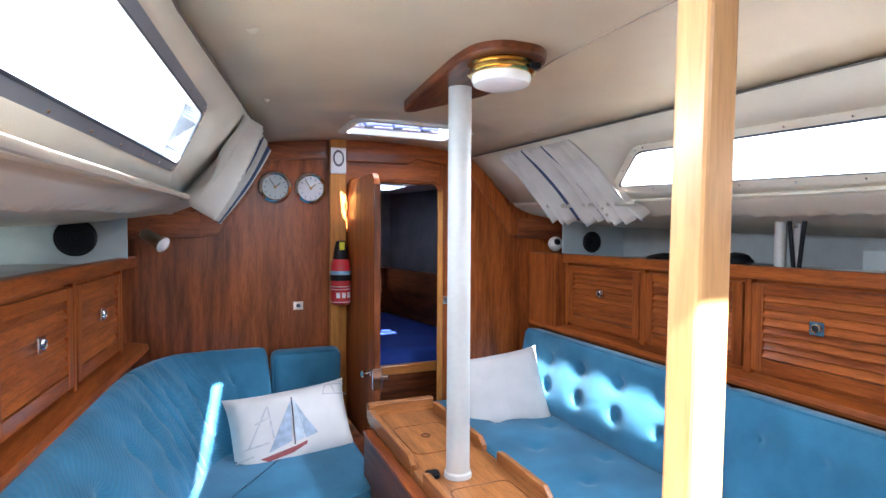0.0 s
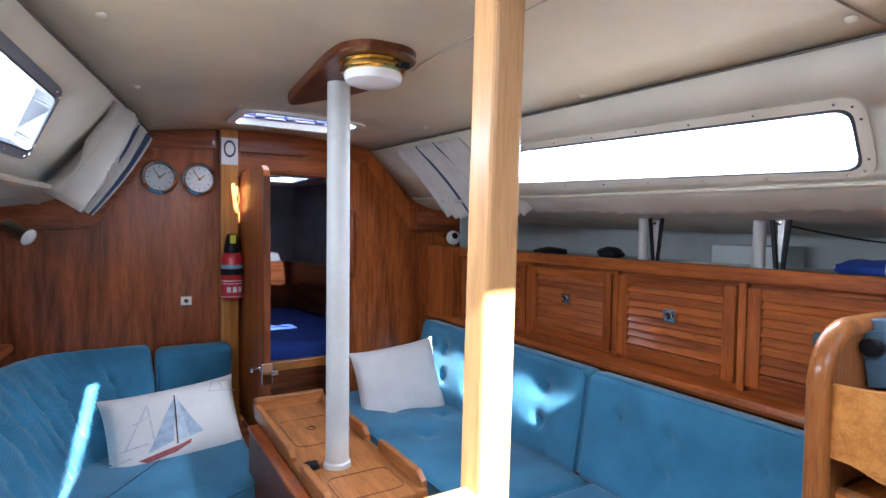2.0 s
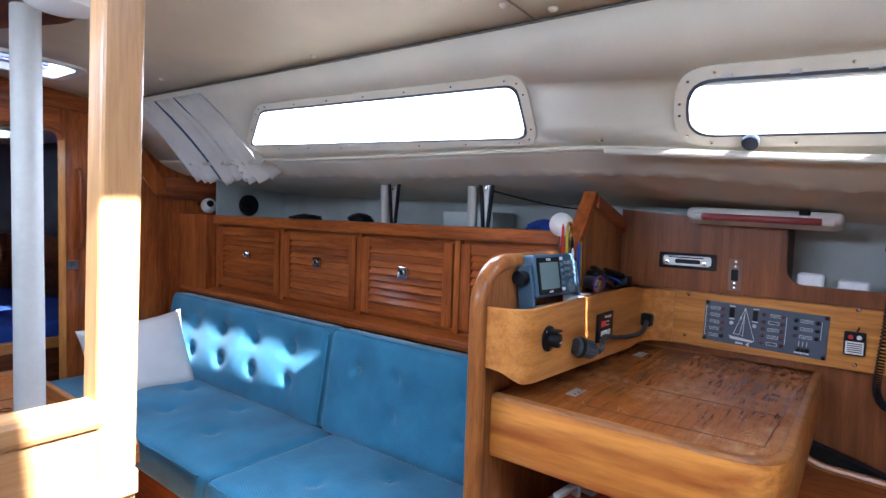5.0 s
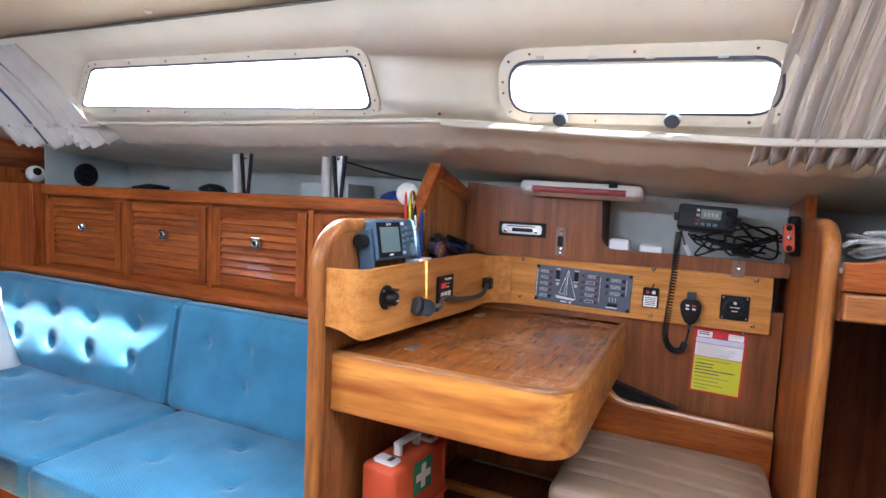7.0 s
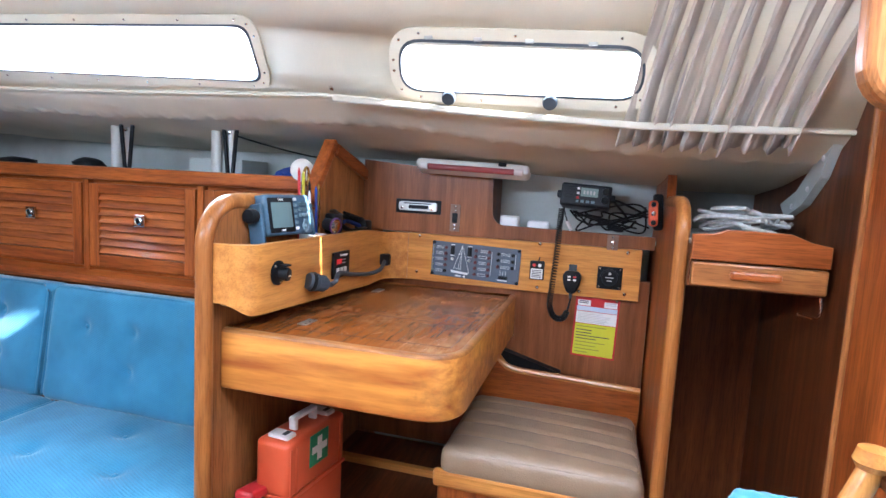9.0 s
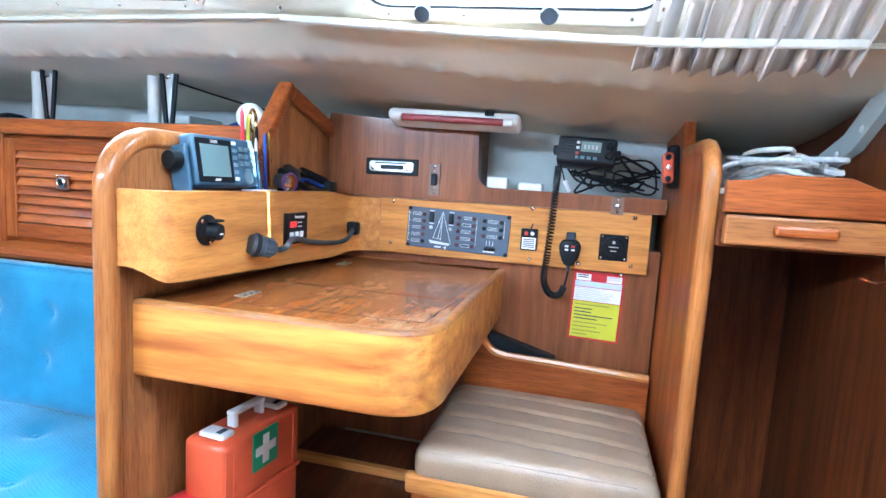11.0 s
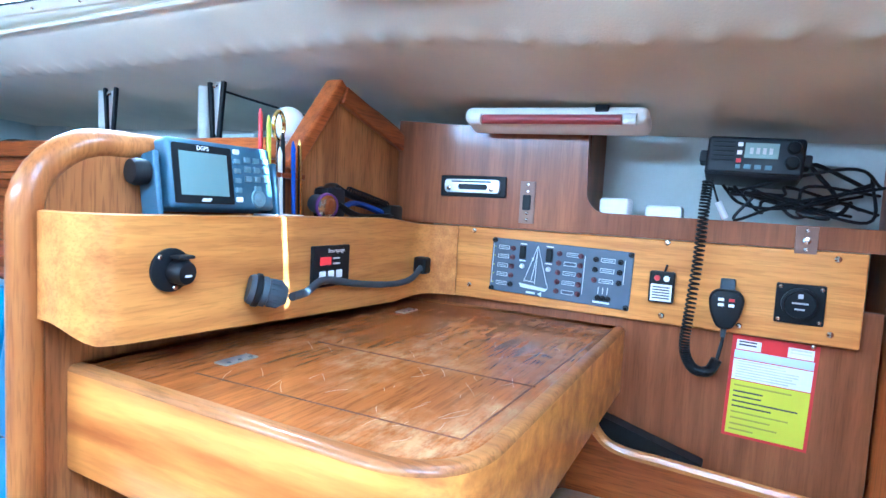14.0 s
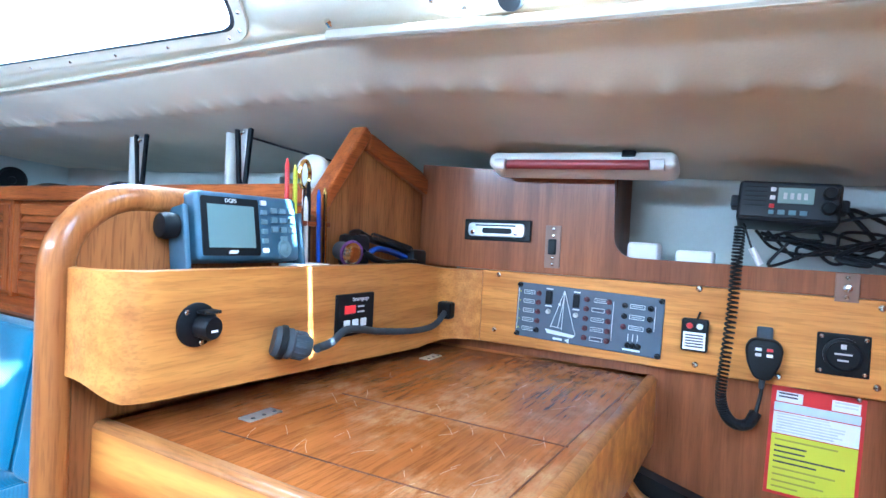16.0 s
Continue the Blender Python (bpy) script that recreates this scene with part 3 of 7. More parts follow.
def deck_under(name, rail, sign):
    """The padded underside of the side deck, with rows of shallow tufts."""
    bm = bmesh.new()
    prof = smooth_run([(0, 0, 0), (0.022, 0, -0.032), (0.13, 0, -0.072), (0.3, 0, -0.102), (0.5, 0, -0.128), (0.8, 0, -0.152)], 9)
    ys = [-0.6 + (BULK + 0.6) * i / 400 for i in range(401)]
    rows = []
    for y in ys:
        x, z = rail(y)
        line = []
        for p in prof:
            d = p.x
            puff = 0.006 * noise.noise((d * 5, y * 4, 3)) + 0.011 * math.exp(-((((y + 0.6) % 0.09) - 0.045) / 0.015) ** 2) * math.exp(-((d - 0.12) / 0.015) ** 2) + 0.003 * math.exp(-((d - 0.12) / 0.05) ** 2)
            line.append(bm.verts.new((x + sign * d, y, z + p.z - puff)))
        rows.append(line)
    for a, b in zip(rows, rows[1:]):
        for i in range(len(prof) - 1):
            bm.faces.new((a[i], a[i + 1], b[i + 1], b[i]))
    # headliner vinyl in a paler tone, standing in for light bounced from below
    ob = single(name, bm, VINYL_W, "padded cream vinyl under the side deck, paled for bounced light", "ceiling", kind="structure", smooth=True)
    so = ob.modifiers.new("thick", "SOLIDIFY")
    so.thickness, so.offset = 0.02, 1.0
    # the piped rail with its track
    pts = [(rail(y)[0] - sign * 0.004, y, rail(y)[1] + 0.002) for y in ys[6::13]]
    single("rail_moulding", joined(tube(pts, 0.011, 8, 1.3), tube([(p[0] - sign * 0.006, p[1], p[2] - 0.02) for p in pts], 0.006, 6)), VINYL_W, "pale moulded curtain rail along the cabin side", "trim", kind="structure", smooth=True)


deck_under("deck_underside_starboard", RAIL_S, 1)
deck_under("deck_underside_port", RAIL_P, -1)

# hull sides behind the shelves, sole, aft end
for nm, x0, x1 in (("hull_side_starboard", 2.84, 2.88), ("hull_side_port", -0.42, -0.38)):
    single(nm, box((x0, -0.6, 0), (x1, BULK, 1.5), 0), LINER, "grey painted hull side lining", "wall", kind="structure")
single("floor", box((-0.42, -0.6, -0.03), (2.88, BULK, 0.0), 0), SOLE, "varnished teak cabin sole", "floor", kind="structure")


single("wall_aft", box((-0.42, -0.62, 0), (2.88, -0.58, 1.86), 0), WHITE, "pale moulded aft bulkhead under the cockpit", "wall", kind="structure")

# forward bulkhead: port panel, starboard panel, header over the doorway, sill
DX0, DX1, DZ0, DZ1 = 1.185, 1.69, 0.38, 1.645


def bulkhead():
    top = [(-0.4, 1.50), (0.2, 1.52), (0.42, 1.56), (0.76, 1.80), (1.335, 1.85), (1.885, 1.80), (2.2, 1.57), (2.5, 1.52), (2.88, 1.50)]
    def top_z(x):
        return lerp_table(top, x) + 0.02
    def panel(name, xs, z0, m, label):
        pts = [(x, z0) for x in (xs[0], xs[-1])] + [(x, top_z(x)) for x in xs[::-1]]
        single(name, prism(pts, "y", BULK, BULK + 0.03), m, label, "wall", kind="structure")
    panel("wall_bulkhead_port", [-0.4, 0.2, 0.49, 0.76, DX0], 0.0, BULK_T("z"), "dark varnished teak bulkhead behind the settee")
    panel("wall_bulkhead_starboard", [DX1, 1.885, 2.16, 2.5, 2.88], 0.0, TEAK_R("z"), "reddish varnished teak bulkhead beside the doorway")
    pts = [(DX0, DZ1 - 0.05)] + [(DX0 + 0.05 * (1 - math.cos(a)), DZ1 - 0.05 + 0.05 * math.sin(a)) for a in [math.pi / 2 * k / 6 for k in range(1, 7)]]
    pts += [(DX1 - 0.05 * (1 - math.cos(a)), DZ1 - 0.05 + 0.05 * math.sin(a)) for a in [math.pi / 2 * k / 6 for k in range(6, -1, -1)]]
    pts += [(DX1, top_z(DX1)), (1.335, top_z(1.335)), (DX0, top_z(DX0))]
    single("wall_bulkhead_header", prism(pts, "y", BULK, BULK + 0.03), TEAK_R("x"), "varnished teak panel over the doorway", "wall", kind="structure")
    single("wall_bulkhead_sill", box((DX0, BULK, 0), (DX1, BULK + 0.03, DZ0), 0), BULK_T("x"), "dark teak panel under the doorway", "wall", kind="structure")
    # trims under the roof, following its outline
    def band(xs, w, m, name, lab, y=BULK):
        lo = [(x, lerp_table(top, x) - w) for x in xs]
        hi = [(x, lerp_table(top, x) + 0.02) for x in xs[::-1]]
        single(name, prism(lo + hi, "y", y - 0.022, y - 0.0005, 0.004), m, lab, "trim", kind="structure")
    band([0.775, 1.07], 0.085, BULK_T("x"), "trim_header_port", "dark teak cornice board under the roof")
    single("trim_cornice_port_low", prism([(0.15, 1.335), (0.49, 1.345), (0.49, 1.46), (0.15, 1.46)], "y", BULK - 0.022, BULK - 0.0005, 0.004), BULK_T("x"), "dark teak cornice board under the side deck", "trim", kind="structure")
    single("trim_cornice_port_slope", prism([(0.485, 1.345), (0.56, 1.355), (0.80, 1.70), (0.79, 1.81), (0.76, 1.81), (0.485, 1.44)], "y", BULK - 0.022, BULK - 0.0005, 0.004), BULK_T("x"), "dark teak sloping cornice board", "trim", kind="structure")
    single("trim_header_door", prism([(1.17, 1.735), (1.50, 1.735), (1.55, 1.765), (1.88, 1.725), (1.885, 1.81), (1.335, 1.87), (1.17, 1.86)], "y", BULK - 0.02, BULK - 0.0005, 0.004), TEAK_R("x"), "varnished cornice board over the doorway", "trim", kind="structure")
    single("trim_cornice_starboard_slope", prism([(1.84, 1.74), (1.885, 1.81), (1.90, 1.81), (2.18, 1.44), (2.18, 1.36), (2.13, 1.36)], "y", BULK - 0.022, BULK - 0.0005, 0.004), TEAK_R("z"), "reddish teak sloping cornice board", "trim", kind="structure")
    single("trim_cornice_starboard_low", prism([(2.18, 1.345), (2.5, 1.335), (2.5, 1.46), (2.18, 1.46)], "y", BULK - 0.022, BULK - 0.0005, 0.004), BULK_T("x"), "dark teak cornice board under the side deck", "trim", kind="structure")
    # door lining
    for s, x in ((1, DX1), (-1, DX0)):
        single("trim_door_jamb", box((x - 0.012, BULK - 0.012, DZ0), (x + 0.02 if s > 0 else x + 0.012, BULK - 0.0005, DZ1 - 0.04), 0.004), HONEY("z"), "honey-coloured teak door jamb", "trim", kind="structure")
    arc = [(DX0 + 0.0, BULK - 0.006, DZ1 - 0.05)] + [(DX0 + 0.05 * (1 - math.cos(a)), BULK - 0.006, DZ1 - 0.05 + 0.05 * math.sin(a)) for a in [math.pi / 2 * k / 6 for k in range(1, 7)]]
    arc += [(DX1 - 0.05 * (1 - math.cos(a)), BULK - 0.006, DZ1 - 0.05 + 0.05 * math.sin(a)) for a in [math.pi / 2 * k / 6 for k in range(6, -1, -1)]]
    single("trim_door_arch", tube(arc, 0.012, 8), TEAK_R("x"), "rounded teak moulding over the doorway", "trim", kind="structure", smooth=True)
    # upright king plank
    single("trim_king_plank", box((1.083, BULK - 0.045, 0.30), (1.165, BULK - 0.0005, 1.84), 0.006), HONEY("z"), "honey-coloured upright plank beside the door", "trim", kind="structure")


bulkhead()


# ---------------------------------------------------------------- forward cabin seen through the doorway
# lining colour darkened to stand in for the forward cabin's dimness
FORE_LINER = mat("darkened_fore_lining", (0.19, 0.185, 0.18), 0.9, var=0.2, scale=7, fine=0.2, fine_scale=300)


def fore_cabin():
    def wall(name, pts, m, lab, axis="z", a=0.0, b=1.75):
        single(name, prism(pts, axis, a, b), m, lab, "wall", kind="structure")
    wall("wall_fore_port", [(0.55, 3.58), (0.85, 5.3), (0.82, 5.3), (0.52, 3.58)], FORE_LINER, "grey lining of the forward cabin, darkened in place of shade")
    wall("wall_fore_starboard", [(2.35, 3.58), (1.95, 5.3), (1.98, 5.3), (2.38, 3.58)], FORE_LINER, "grey lining of the forward cabin, darkened in place of shade")
    wall("wall_fore_end", [(0.8, 5.3), (2.0, 5.3), (2.0, 5.33), (0.8, 5.33)], FORE_LINER, "grey lining at the bow end, darkened in place of shade")
    # roof with a hatch opening
    h = [1.44, 1.80, 4.25, 4.75]
    bms = [box((0.5, 3.58, 1.70), (h[0], 5.33, 1.73), 0), box((h[1], 3.58, 1.70), (2.4, 5.33, 1.73), 0), box((h[0], 3.58, 1.70), (h[1], h[2], 1.73), 0), box((h[0], h[3], 1.70), (h[1], 5.33, 1.73), 0)]
    single("ceiling_fore", joined(*bms), VINYL, "pale headliner of the forward cabin", "ceiling", kind="structure")
    hatch = thing("hatch_fore", "small white-framed deck hatch over the berth", "hatch", (1.64, 4.6, 1.73))
    part("frame", ring_mesh(rounded([(h[0] + 0.03, h[2] + 0.03), (h[1] - 0.03, h[2] + 0.03), (h[1] - 0.03, h[3] - 0.03), (h[0] + 0.03, h[3] - 0.03)], 0.05), rounded([(h[0] - 0.02, h[2] - 0.02), (h[1] + 0.02, h[2] - 0.02), (h[1] + 0.02, h[3] + 0.02), (h[0] - 0.02, h[3] + 0.02)], 0.07), lambda p, z: Vector((p[0], p[1], 1.70 - z)), -0.05, 0.012), WHITE, hatch)
    bm = bmesh.new()
    bm.faces.new([bm.verts.new((x, y, 1.75)) for x, y in ((h[0], h[2]), (h[1], h[2]), (h[1], h[3]), (h[0], h[3]))])
    part("pane", bm, ACRYL_D, hatch)
    part("handle", tube([(1.50, 4.4, 1.73), (1.50, 4.42, 1.70), (1.60, 4.42, 1.70), (1.60, 4.4, 1.73)], 0.008), BLACK, hatch)
    berth = thing("berth", "forward berth with a dark blue mattress on a wooden front", "bed", (1.4, 4.4, 0))
    part("front_board", box((0.62, 3.74, 0.0), (2.3, 3.77, 0.585), 0.004), TEAK_D("x"), berth)
    part("front_rail", box((0.62, 3.725, 0.56), (2.3, 3.765, 0.615), 0.008), HONEY("x"), berth)
    part("mattress", pad((1.55, 1.5, 0.12), 0.035, (10, 10, 1), lambda x, y, z: 0.008 * noise.noise((x * 4, y * 4, 0)), Matrix.Translation((1.43, 4.54, 0.63))), BLUE_D, berth, "dark blue mattress", smooth=True)
    for nm, x0, x1 in (("port", 0.66, 0.7), ("starboard", 2.12, 2.16)):
        single("fore_locker_" + nm, prism([(x0, 3.6), (x0 + (0.22 if nm == "port" else -0.25), 5.25), (x1 + (0.22 if nm == "port" else -0.25), 5.25), (x1, 3.6)], "z", 0.7, 1.08, 0.004), TEAK_D("y"), "dark teak side locker beside the berth", "cabinet", kind="structure")
    single("fore_locker_end", box((0.85, 5.2, 0.7), (1.95, 5.26, 1.08), 0.004), TEAK_D("x"), "dark teak locker at the berth's head", "cabinet", kind="structure")


fore_cabin()


# ---------------------------------------------------------------- lockers along both sides
def locker(origin, along, out, width, z0=0.888, z1=1.203):
    """A locker with one louvred door. along and out are unit directions in plan."""
    a, o = Vector((*along, 0)), Vector((*out, 0))
    M = Matrix((( a.x, o.x, 0, origin[0]), (a.y, o.y, 0, origin[1]), (0, 0, 1, 0), (0, 0, 0, 1)))
    th = thing("louvred_locker", "reddish teak locker with a louvred door and push latch", "cabinet", (origin[0], origin[1], z0), "side lockers")
    w, f = width / 2, 0.042
    part("body", moved(box((-w, -0.30, z0 - 0.02), (w, -0.022, z1 + 0.012), 0.002), M), TEAK_R("y"), th)
    part("stile", moved(box((-w, -0.022, z0 - 0.015), (-w + 0.026, 0.004, z1 + 0.01), 0.003), M), TEAK_R("z"), th)
    dz0, dz1, l, r = z0 + 0.004, z1 - 0.003, -w + 0.029, w - 0.004
    # door back coloured dark to paint the shadow lines between the slats
    door = part("door", moved(box((l + 0.01, -0.021, dz0 + 0.01), (r - 0.01, -0.016, dz1 - 0.01), 0), M), TEAK_D("y"), th)
    for u0, u1 in ((l, l + f), (r - f, r)):
        part("door_stile", moved(box((u0, -0.02, dz0), (u1, 0.004, dz1), 0.003), M), TEAK_R("z"), door)
    for v0, v1 in ((dz0, dz0 + 0.046), (dz1 - 0.036, dz1)):
        part("door_rail", moved(box((l + f, -0.02, v0), (r - f, 0.003, v1), 0.003), M), TEAK_R("y"), door)
    n = 8
    low, high = dz0 + 0.046, dz1 - 0.036
    step = (high - low) / n
    for i in range(n):
        zc = low + step * (i + 0.5)
        # a slat thicker at its proud lower edge, open below
        pr = [(-0.016, step * 0.56), (-0.011, step * 0.58), (0.0015, -step * 0.26), (0.0005, -step * 0.36), (-0.007, -step * 0.36)]
        s = prism([(y, zc + z) for y, z in pr], "x", l + f - 0.002, r - f + 0.002)
        part("slat", moved(s, M), TEAK_R("y"), door)
    lx, lz = (l + r) / 2, (dz0 + dz1) / 2 + 0.028
    plate = part("latch_plate", moved(box((lx - 0.024, 0.003, lz - 0.022), (lx + 0.024, 0.010, lz + 0.022), 0.002), M), CHROME, th, "chrome latch plate")
    part("latch_ring", moved(lathe([(0.006, 0.008), (0.014, 0.009), (0.016, 0.013), (0.012, 0.016), (0.009, 0.012), (0.0, 0.011)], (lx, 0.002, lz), (0, 1, 0), 16), M), CHROME, plate, smooth=True)
    part("latch_hole", moved(lathe([(0, 0.0145), (0.0085, 0.0145), (0.0085, 0.010)], (lx, 0.002, lz), (0, 1, 0), 12), M), BLACK, plate)
    return th


LX = 2.315
for y0, y1 in ((3.25, 2.685), (2.68, 2.163), (2.158, 1.66), (1.655, 1.19)):
    locker((LX, (y0 + y1) / 2), (0, -1), (-1, 0), abs(y0 - y1))
PA = Vector((0.10, 2.28)) - Vector((0.216, 3.55))
PA.normalize()
PO = Vector((-PA.y, PA.x))
if PO.x < 0:
    PO = -PO
for d in (0.50, 1.055, 1.61, 2.165):
    p = Vector((0.216, 3.55)) + PA * d
    locker(p, PA, PO, 0.55)


def side_rails(name, p0, p1, out):
    """The moulded rail above a run of lockers, the shelf behind it and the ledge below."""
    a = (Vector(p1) - Vector(p0))
    L = a.length
    a.normalize()
    o = Vector(out)
    M = Matrix(((a.x, o.x, 0, p0[0]), (a.y, o.y, 0, p0[1]), (0, 0, 1, 0), (0, 0, 0, 1)))
    single("rail_" + name, moved(box((0, -0.028, 1.214), (L, 0.016, 1.262), 0.007), M), TEAK_R("y"), "moulded teak fiddle rail along the shelf", "trim", kind="structure")
    single("shelf_" + name, moved(box((0, -0.55, 1.222), (L, -0.03, 1.240), 0), M), LINER, "grey open shelf above the lockers", "shelf", kind="structure")
    single("ledge_" + name, moved(prism([(-0.03, 0.835), (0.055, 0.835), (0.062, 0.848), (0.055, 0.866), (0.0, 0.876), (-0.03, 0.876)], "x", 0, L, 0.0), M), TEAK_R("y"), "rounded teak ledge below the lockers", "trim", kind="structure")
    single("base_" + name, moved(box((0, -0.3, 0.0), (L, -0.03, 0.86), 0), M), TEAK_D("y"), "dark teak panel behind the settee back", "wall", kind="structure")


side_rails("starboard", (LX, 3.53), (LX, 1.19), (-1, 0))
pe = Vector((0.216, 3.55)) + PA * 3.2
side_rails("port", Vector((0.216, 3.55)) + PA * 0.02, pe, PO)
single("corner_panel_starboard", box((2.26, 3.255, 0.86), (2.33, 3.548, 1.262), 0.004), TEAK_R("z"), "reddish teak corner panel beside the lockers", "trim", kind="structure")

# bright distance beyond the side windows
GLOW = mat("bright_distance", (0.92, 0.96, 1.0), 1.0, var=0.02, emit=0.28)
single("backdrop_starboard", box((4.2, -5.5, 0.5), (4.22, 12.0, 9.0), 0), GLOW, "bright overcast distance outside", "backdrop", kind="structure")
single("backdrop_port", box((-1.22, -5.5, 0.5), (-1.2, 12.0, 9.0), 0), GLOW, "bright overcast distance outside", "backdrop", kind="structure")

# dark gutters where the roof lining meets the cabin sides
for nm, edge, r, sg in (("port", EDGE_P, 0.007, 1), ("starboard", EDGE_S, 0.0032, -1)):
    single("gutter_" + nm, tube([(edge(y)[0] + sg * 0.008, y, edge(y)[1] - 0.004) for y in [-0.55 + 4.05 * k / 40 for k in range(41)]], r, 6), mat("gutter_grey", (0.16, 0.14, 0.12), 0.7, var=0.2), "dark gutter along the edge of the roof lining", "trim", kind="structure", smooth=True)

# ---------------------------------------------------------------- saloon
def cushion_back(name, label, u0, u1, height, thick, m, buttons, group, deep=0.012):
    """A back cushion in its own frame: u along, v up, w out towards the cabin."""
    th = thing(name, label, "cushion", m.translation, group)
    L = u1 - u0
    def disp(x, y, z):
        if y < 0:
            return 0.0
        d = 0.012 * (1 - (2 * x / L) ** 2) * (1 - (2 * z / height) ** 2)
        for bx, bz in buttons:
            q = ((x - bx) ** 2 + (z - bz) ** 2)
            d -= deep * math.exp(-q / 0.0006) + deep * 0.45 * math.exp(-q / 0.004)
        return d + 0.004 * noise.noise((x * 6 + u0, z * 6, 1))
    local = Matrix.Translation(((u0 + u1) / 2, 0, height / 2))
    part("cover", pad((L, thick, height), 0.035, (int(L * 75), 1, int(height * 75)), disp, m @ local), BLUE, th, "blue twill cover", smooth=True)
    for bx, bz in buttons:
        p = m @ local @ Vector((bx, thick / 2 - deep * 1.3 + 0.006, bz))
        n = (m.to_3x3() @ Vector((0, 1, 0)))
        part("button", lathe([(0, 0.004), (0.006, 0.003), (0.009, 0)], p, n, 10), BLUE, th, smooth=True)
    edge = [m @ local @ Vector((x, thick / 2 - 0.012, z)) for x, z in ((-L / 2 + 0.006, -height / 2 + 0.02), (-L / 2 + 0.006, height / 2 - 0.03), (-L / 2 + 0.03, height / 2 - 0.006), (L / 2 - 0.03, height / 2 - 0.006), (L / 2 - 0.006, height / 2 - 0.03), (L / 2 - 0.006, -height / 2 + 0.02))]
    part("piping", tube(edge, 0.0045, 6), BLUE, th, smooth=True)
    return th


def cushion_seat(name, label, lo, hi, group, buttons=(), r=0.035):
    th = thing(name, label, "cushion", ((lo[0] + hi[0]) / 2, (lo[1] + hi[1]) / 2, lo[2]), group)
    c = [(lo[i] + hi[i]) / 2 for i in range(3)]
    sx, sy, sz = [hi[i] - lo[i] for i in range(3)]
    def disp(x, y, z):
        if z < 0:
            return 0.0
        d = 0.010 * (1 - (2 * x / sx) ** 2) * (1 - (2 * y / sy) ** 2)
        for bx, by in buttons:
            d -= 0.014 * math.exp(-((x + c[0] - bx) ** 2 + (y + c[1] - by) ** 2) / 0.0008) + 0.008 * math.exp(-((x + c[0] - bx) ** 2 + (y + c[1] - by) ** 2) / 0.006)
        return d + 0.005 * noise.noise((x * 5 + c[1], y * 5, 2))
    part("cover", pad((sx, sy, sz), r, (int(sx * 75), int(sy * 75), 1), disp, Matrix.Translation(c)), BLUE, th, "blue twill cover", smooth=True)
    for bx, by in buttons:
        part("button", lathe([(0, 0.004), (0.006, 0.003), (0.009, 0)], (bx, by, hi[2] - 0.013), (0, 0, 1), 10), BLUE, th, smooth=True)
    z = hi[2] - 0.006
    part("piping", tube([(lo[0] + 0.01, lo[1] + 0.03, z), (lo[0] + 0.01, hi[1] - 0.03, z), (lo[0] + 0.03, hi[1] - 0.01, z), (hi[0] - 0.03, hi[1] - 0.01, z)], 0.0045, 6), BLUE, th, smooth=True)
    return th


def frame_m(origin, along, out, lean):
    a = Vector((*along, 0))
    o = Vector((*out, 0))
    m = Matrix(((a.x, o.x, 0, origin[0]), (a.y, o.y, 0, origin[1]), (0, 0, 1, origin[2]), (0, 0, 0, 1)))
    return m @ Matrix.Rotation(radians(lean), 4, "X")


# starboard settee
single("settee_base_starboard", box((1.66, 1.2, 0.0), (2.30, 3.52, 0.335), 0.006), TEAK_R("y"), "reddish teak settee base under blue cushions", "settee base", kind="structure")
cushion_seat("settee_seat_cushion", "long blue settee seat cushion lying by the bulkhead", (1.60, 2.085, 0.335), (2.14, 3.52, 0.455), "settee cushions", [(1.82, 2.4), (1.82, 2.75), (1.82, 3.1), (2.02, 2.55), (2.02, 2.95)])
cushion_seat("settee_seat_cushion", "blue settee seat cushion beside the chart table", (1.60, 1.205, 0.335), (2.14, 2.075, 0.455), "settee cushions", [(1.82, 1.5), (1.82, 1.8), (2.0, 1.65)])
backm = frame_m((2.160, 0, 0.436), (0, 1), (-1, 0), 9)
tuft = [(x, z) for z in (0.085, -0.06) for x in (-0.42, -0.16, 0.10, 0.36)]
cushion_back("settee_back_cushion", "deeply buttoned blue back cushion leaning on the lockers", 2.15, 3.43, 0.405, 0.12, backm, tuft, "settee cushions", 0.032)
cushion_back("settee_back_cushion", "smooth blue back cushion with small buttons", 1.215, 2.14, 0.405, 0.115, backm, [(-0.2, 0.07), (0.1, 0.07), (0.3, 0.07), (-0.2, -0.06), (0.1, -0.06)], "settee cushions", 0.02)

# port settee round the corner
single("settee_base_port", prism([(0.2, 1.0), (0.62, 1.0), (0.66, 2.3), (1.08, 2.66), (1.08, 3.52), (0.28, 3.52)], "z", 0.0, 0.34, 0.004), TEAK_D("z"), "dark teak settee base round the corner", "settee base", kind="structure")


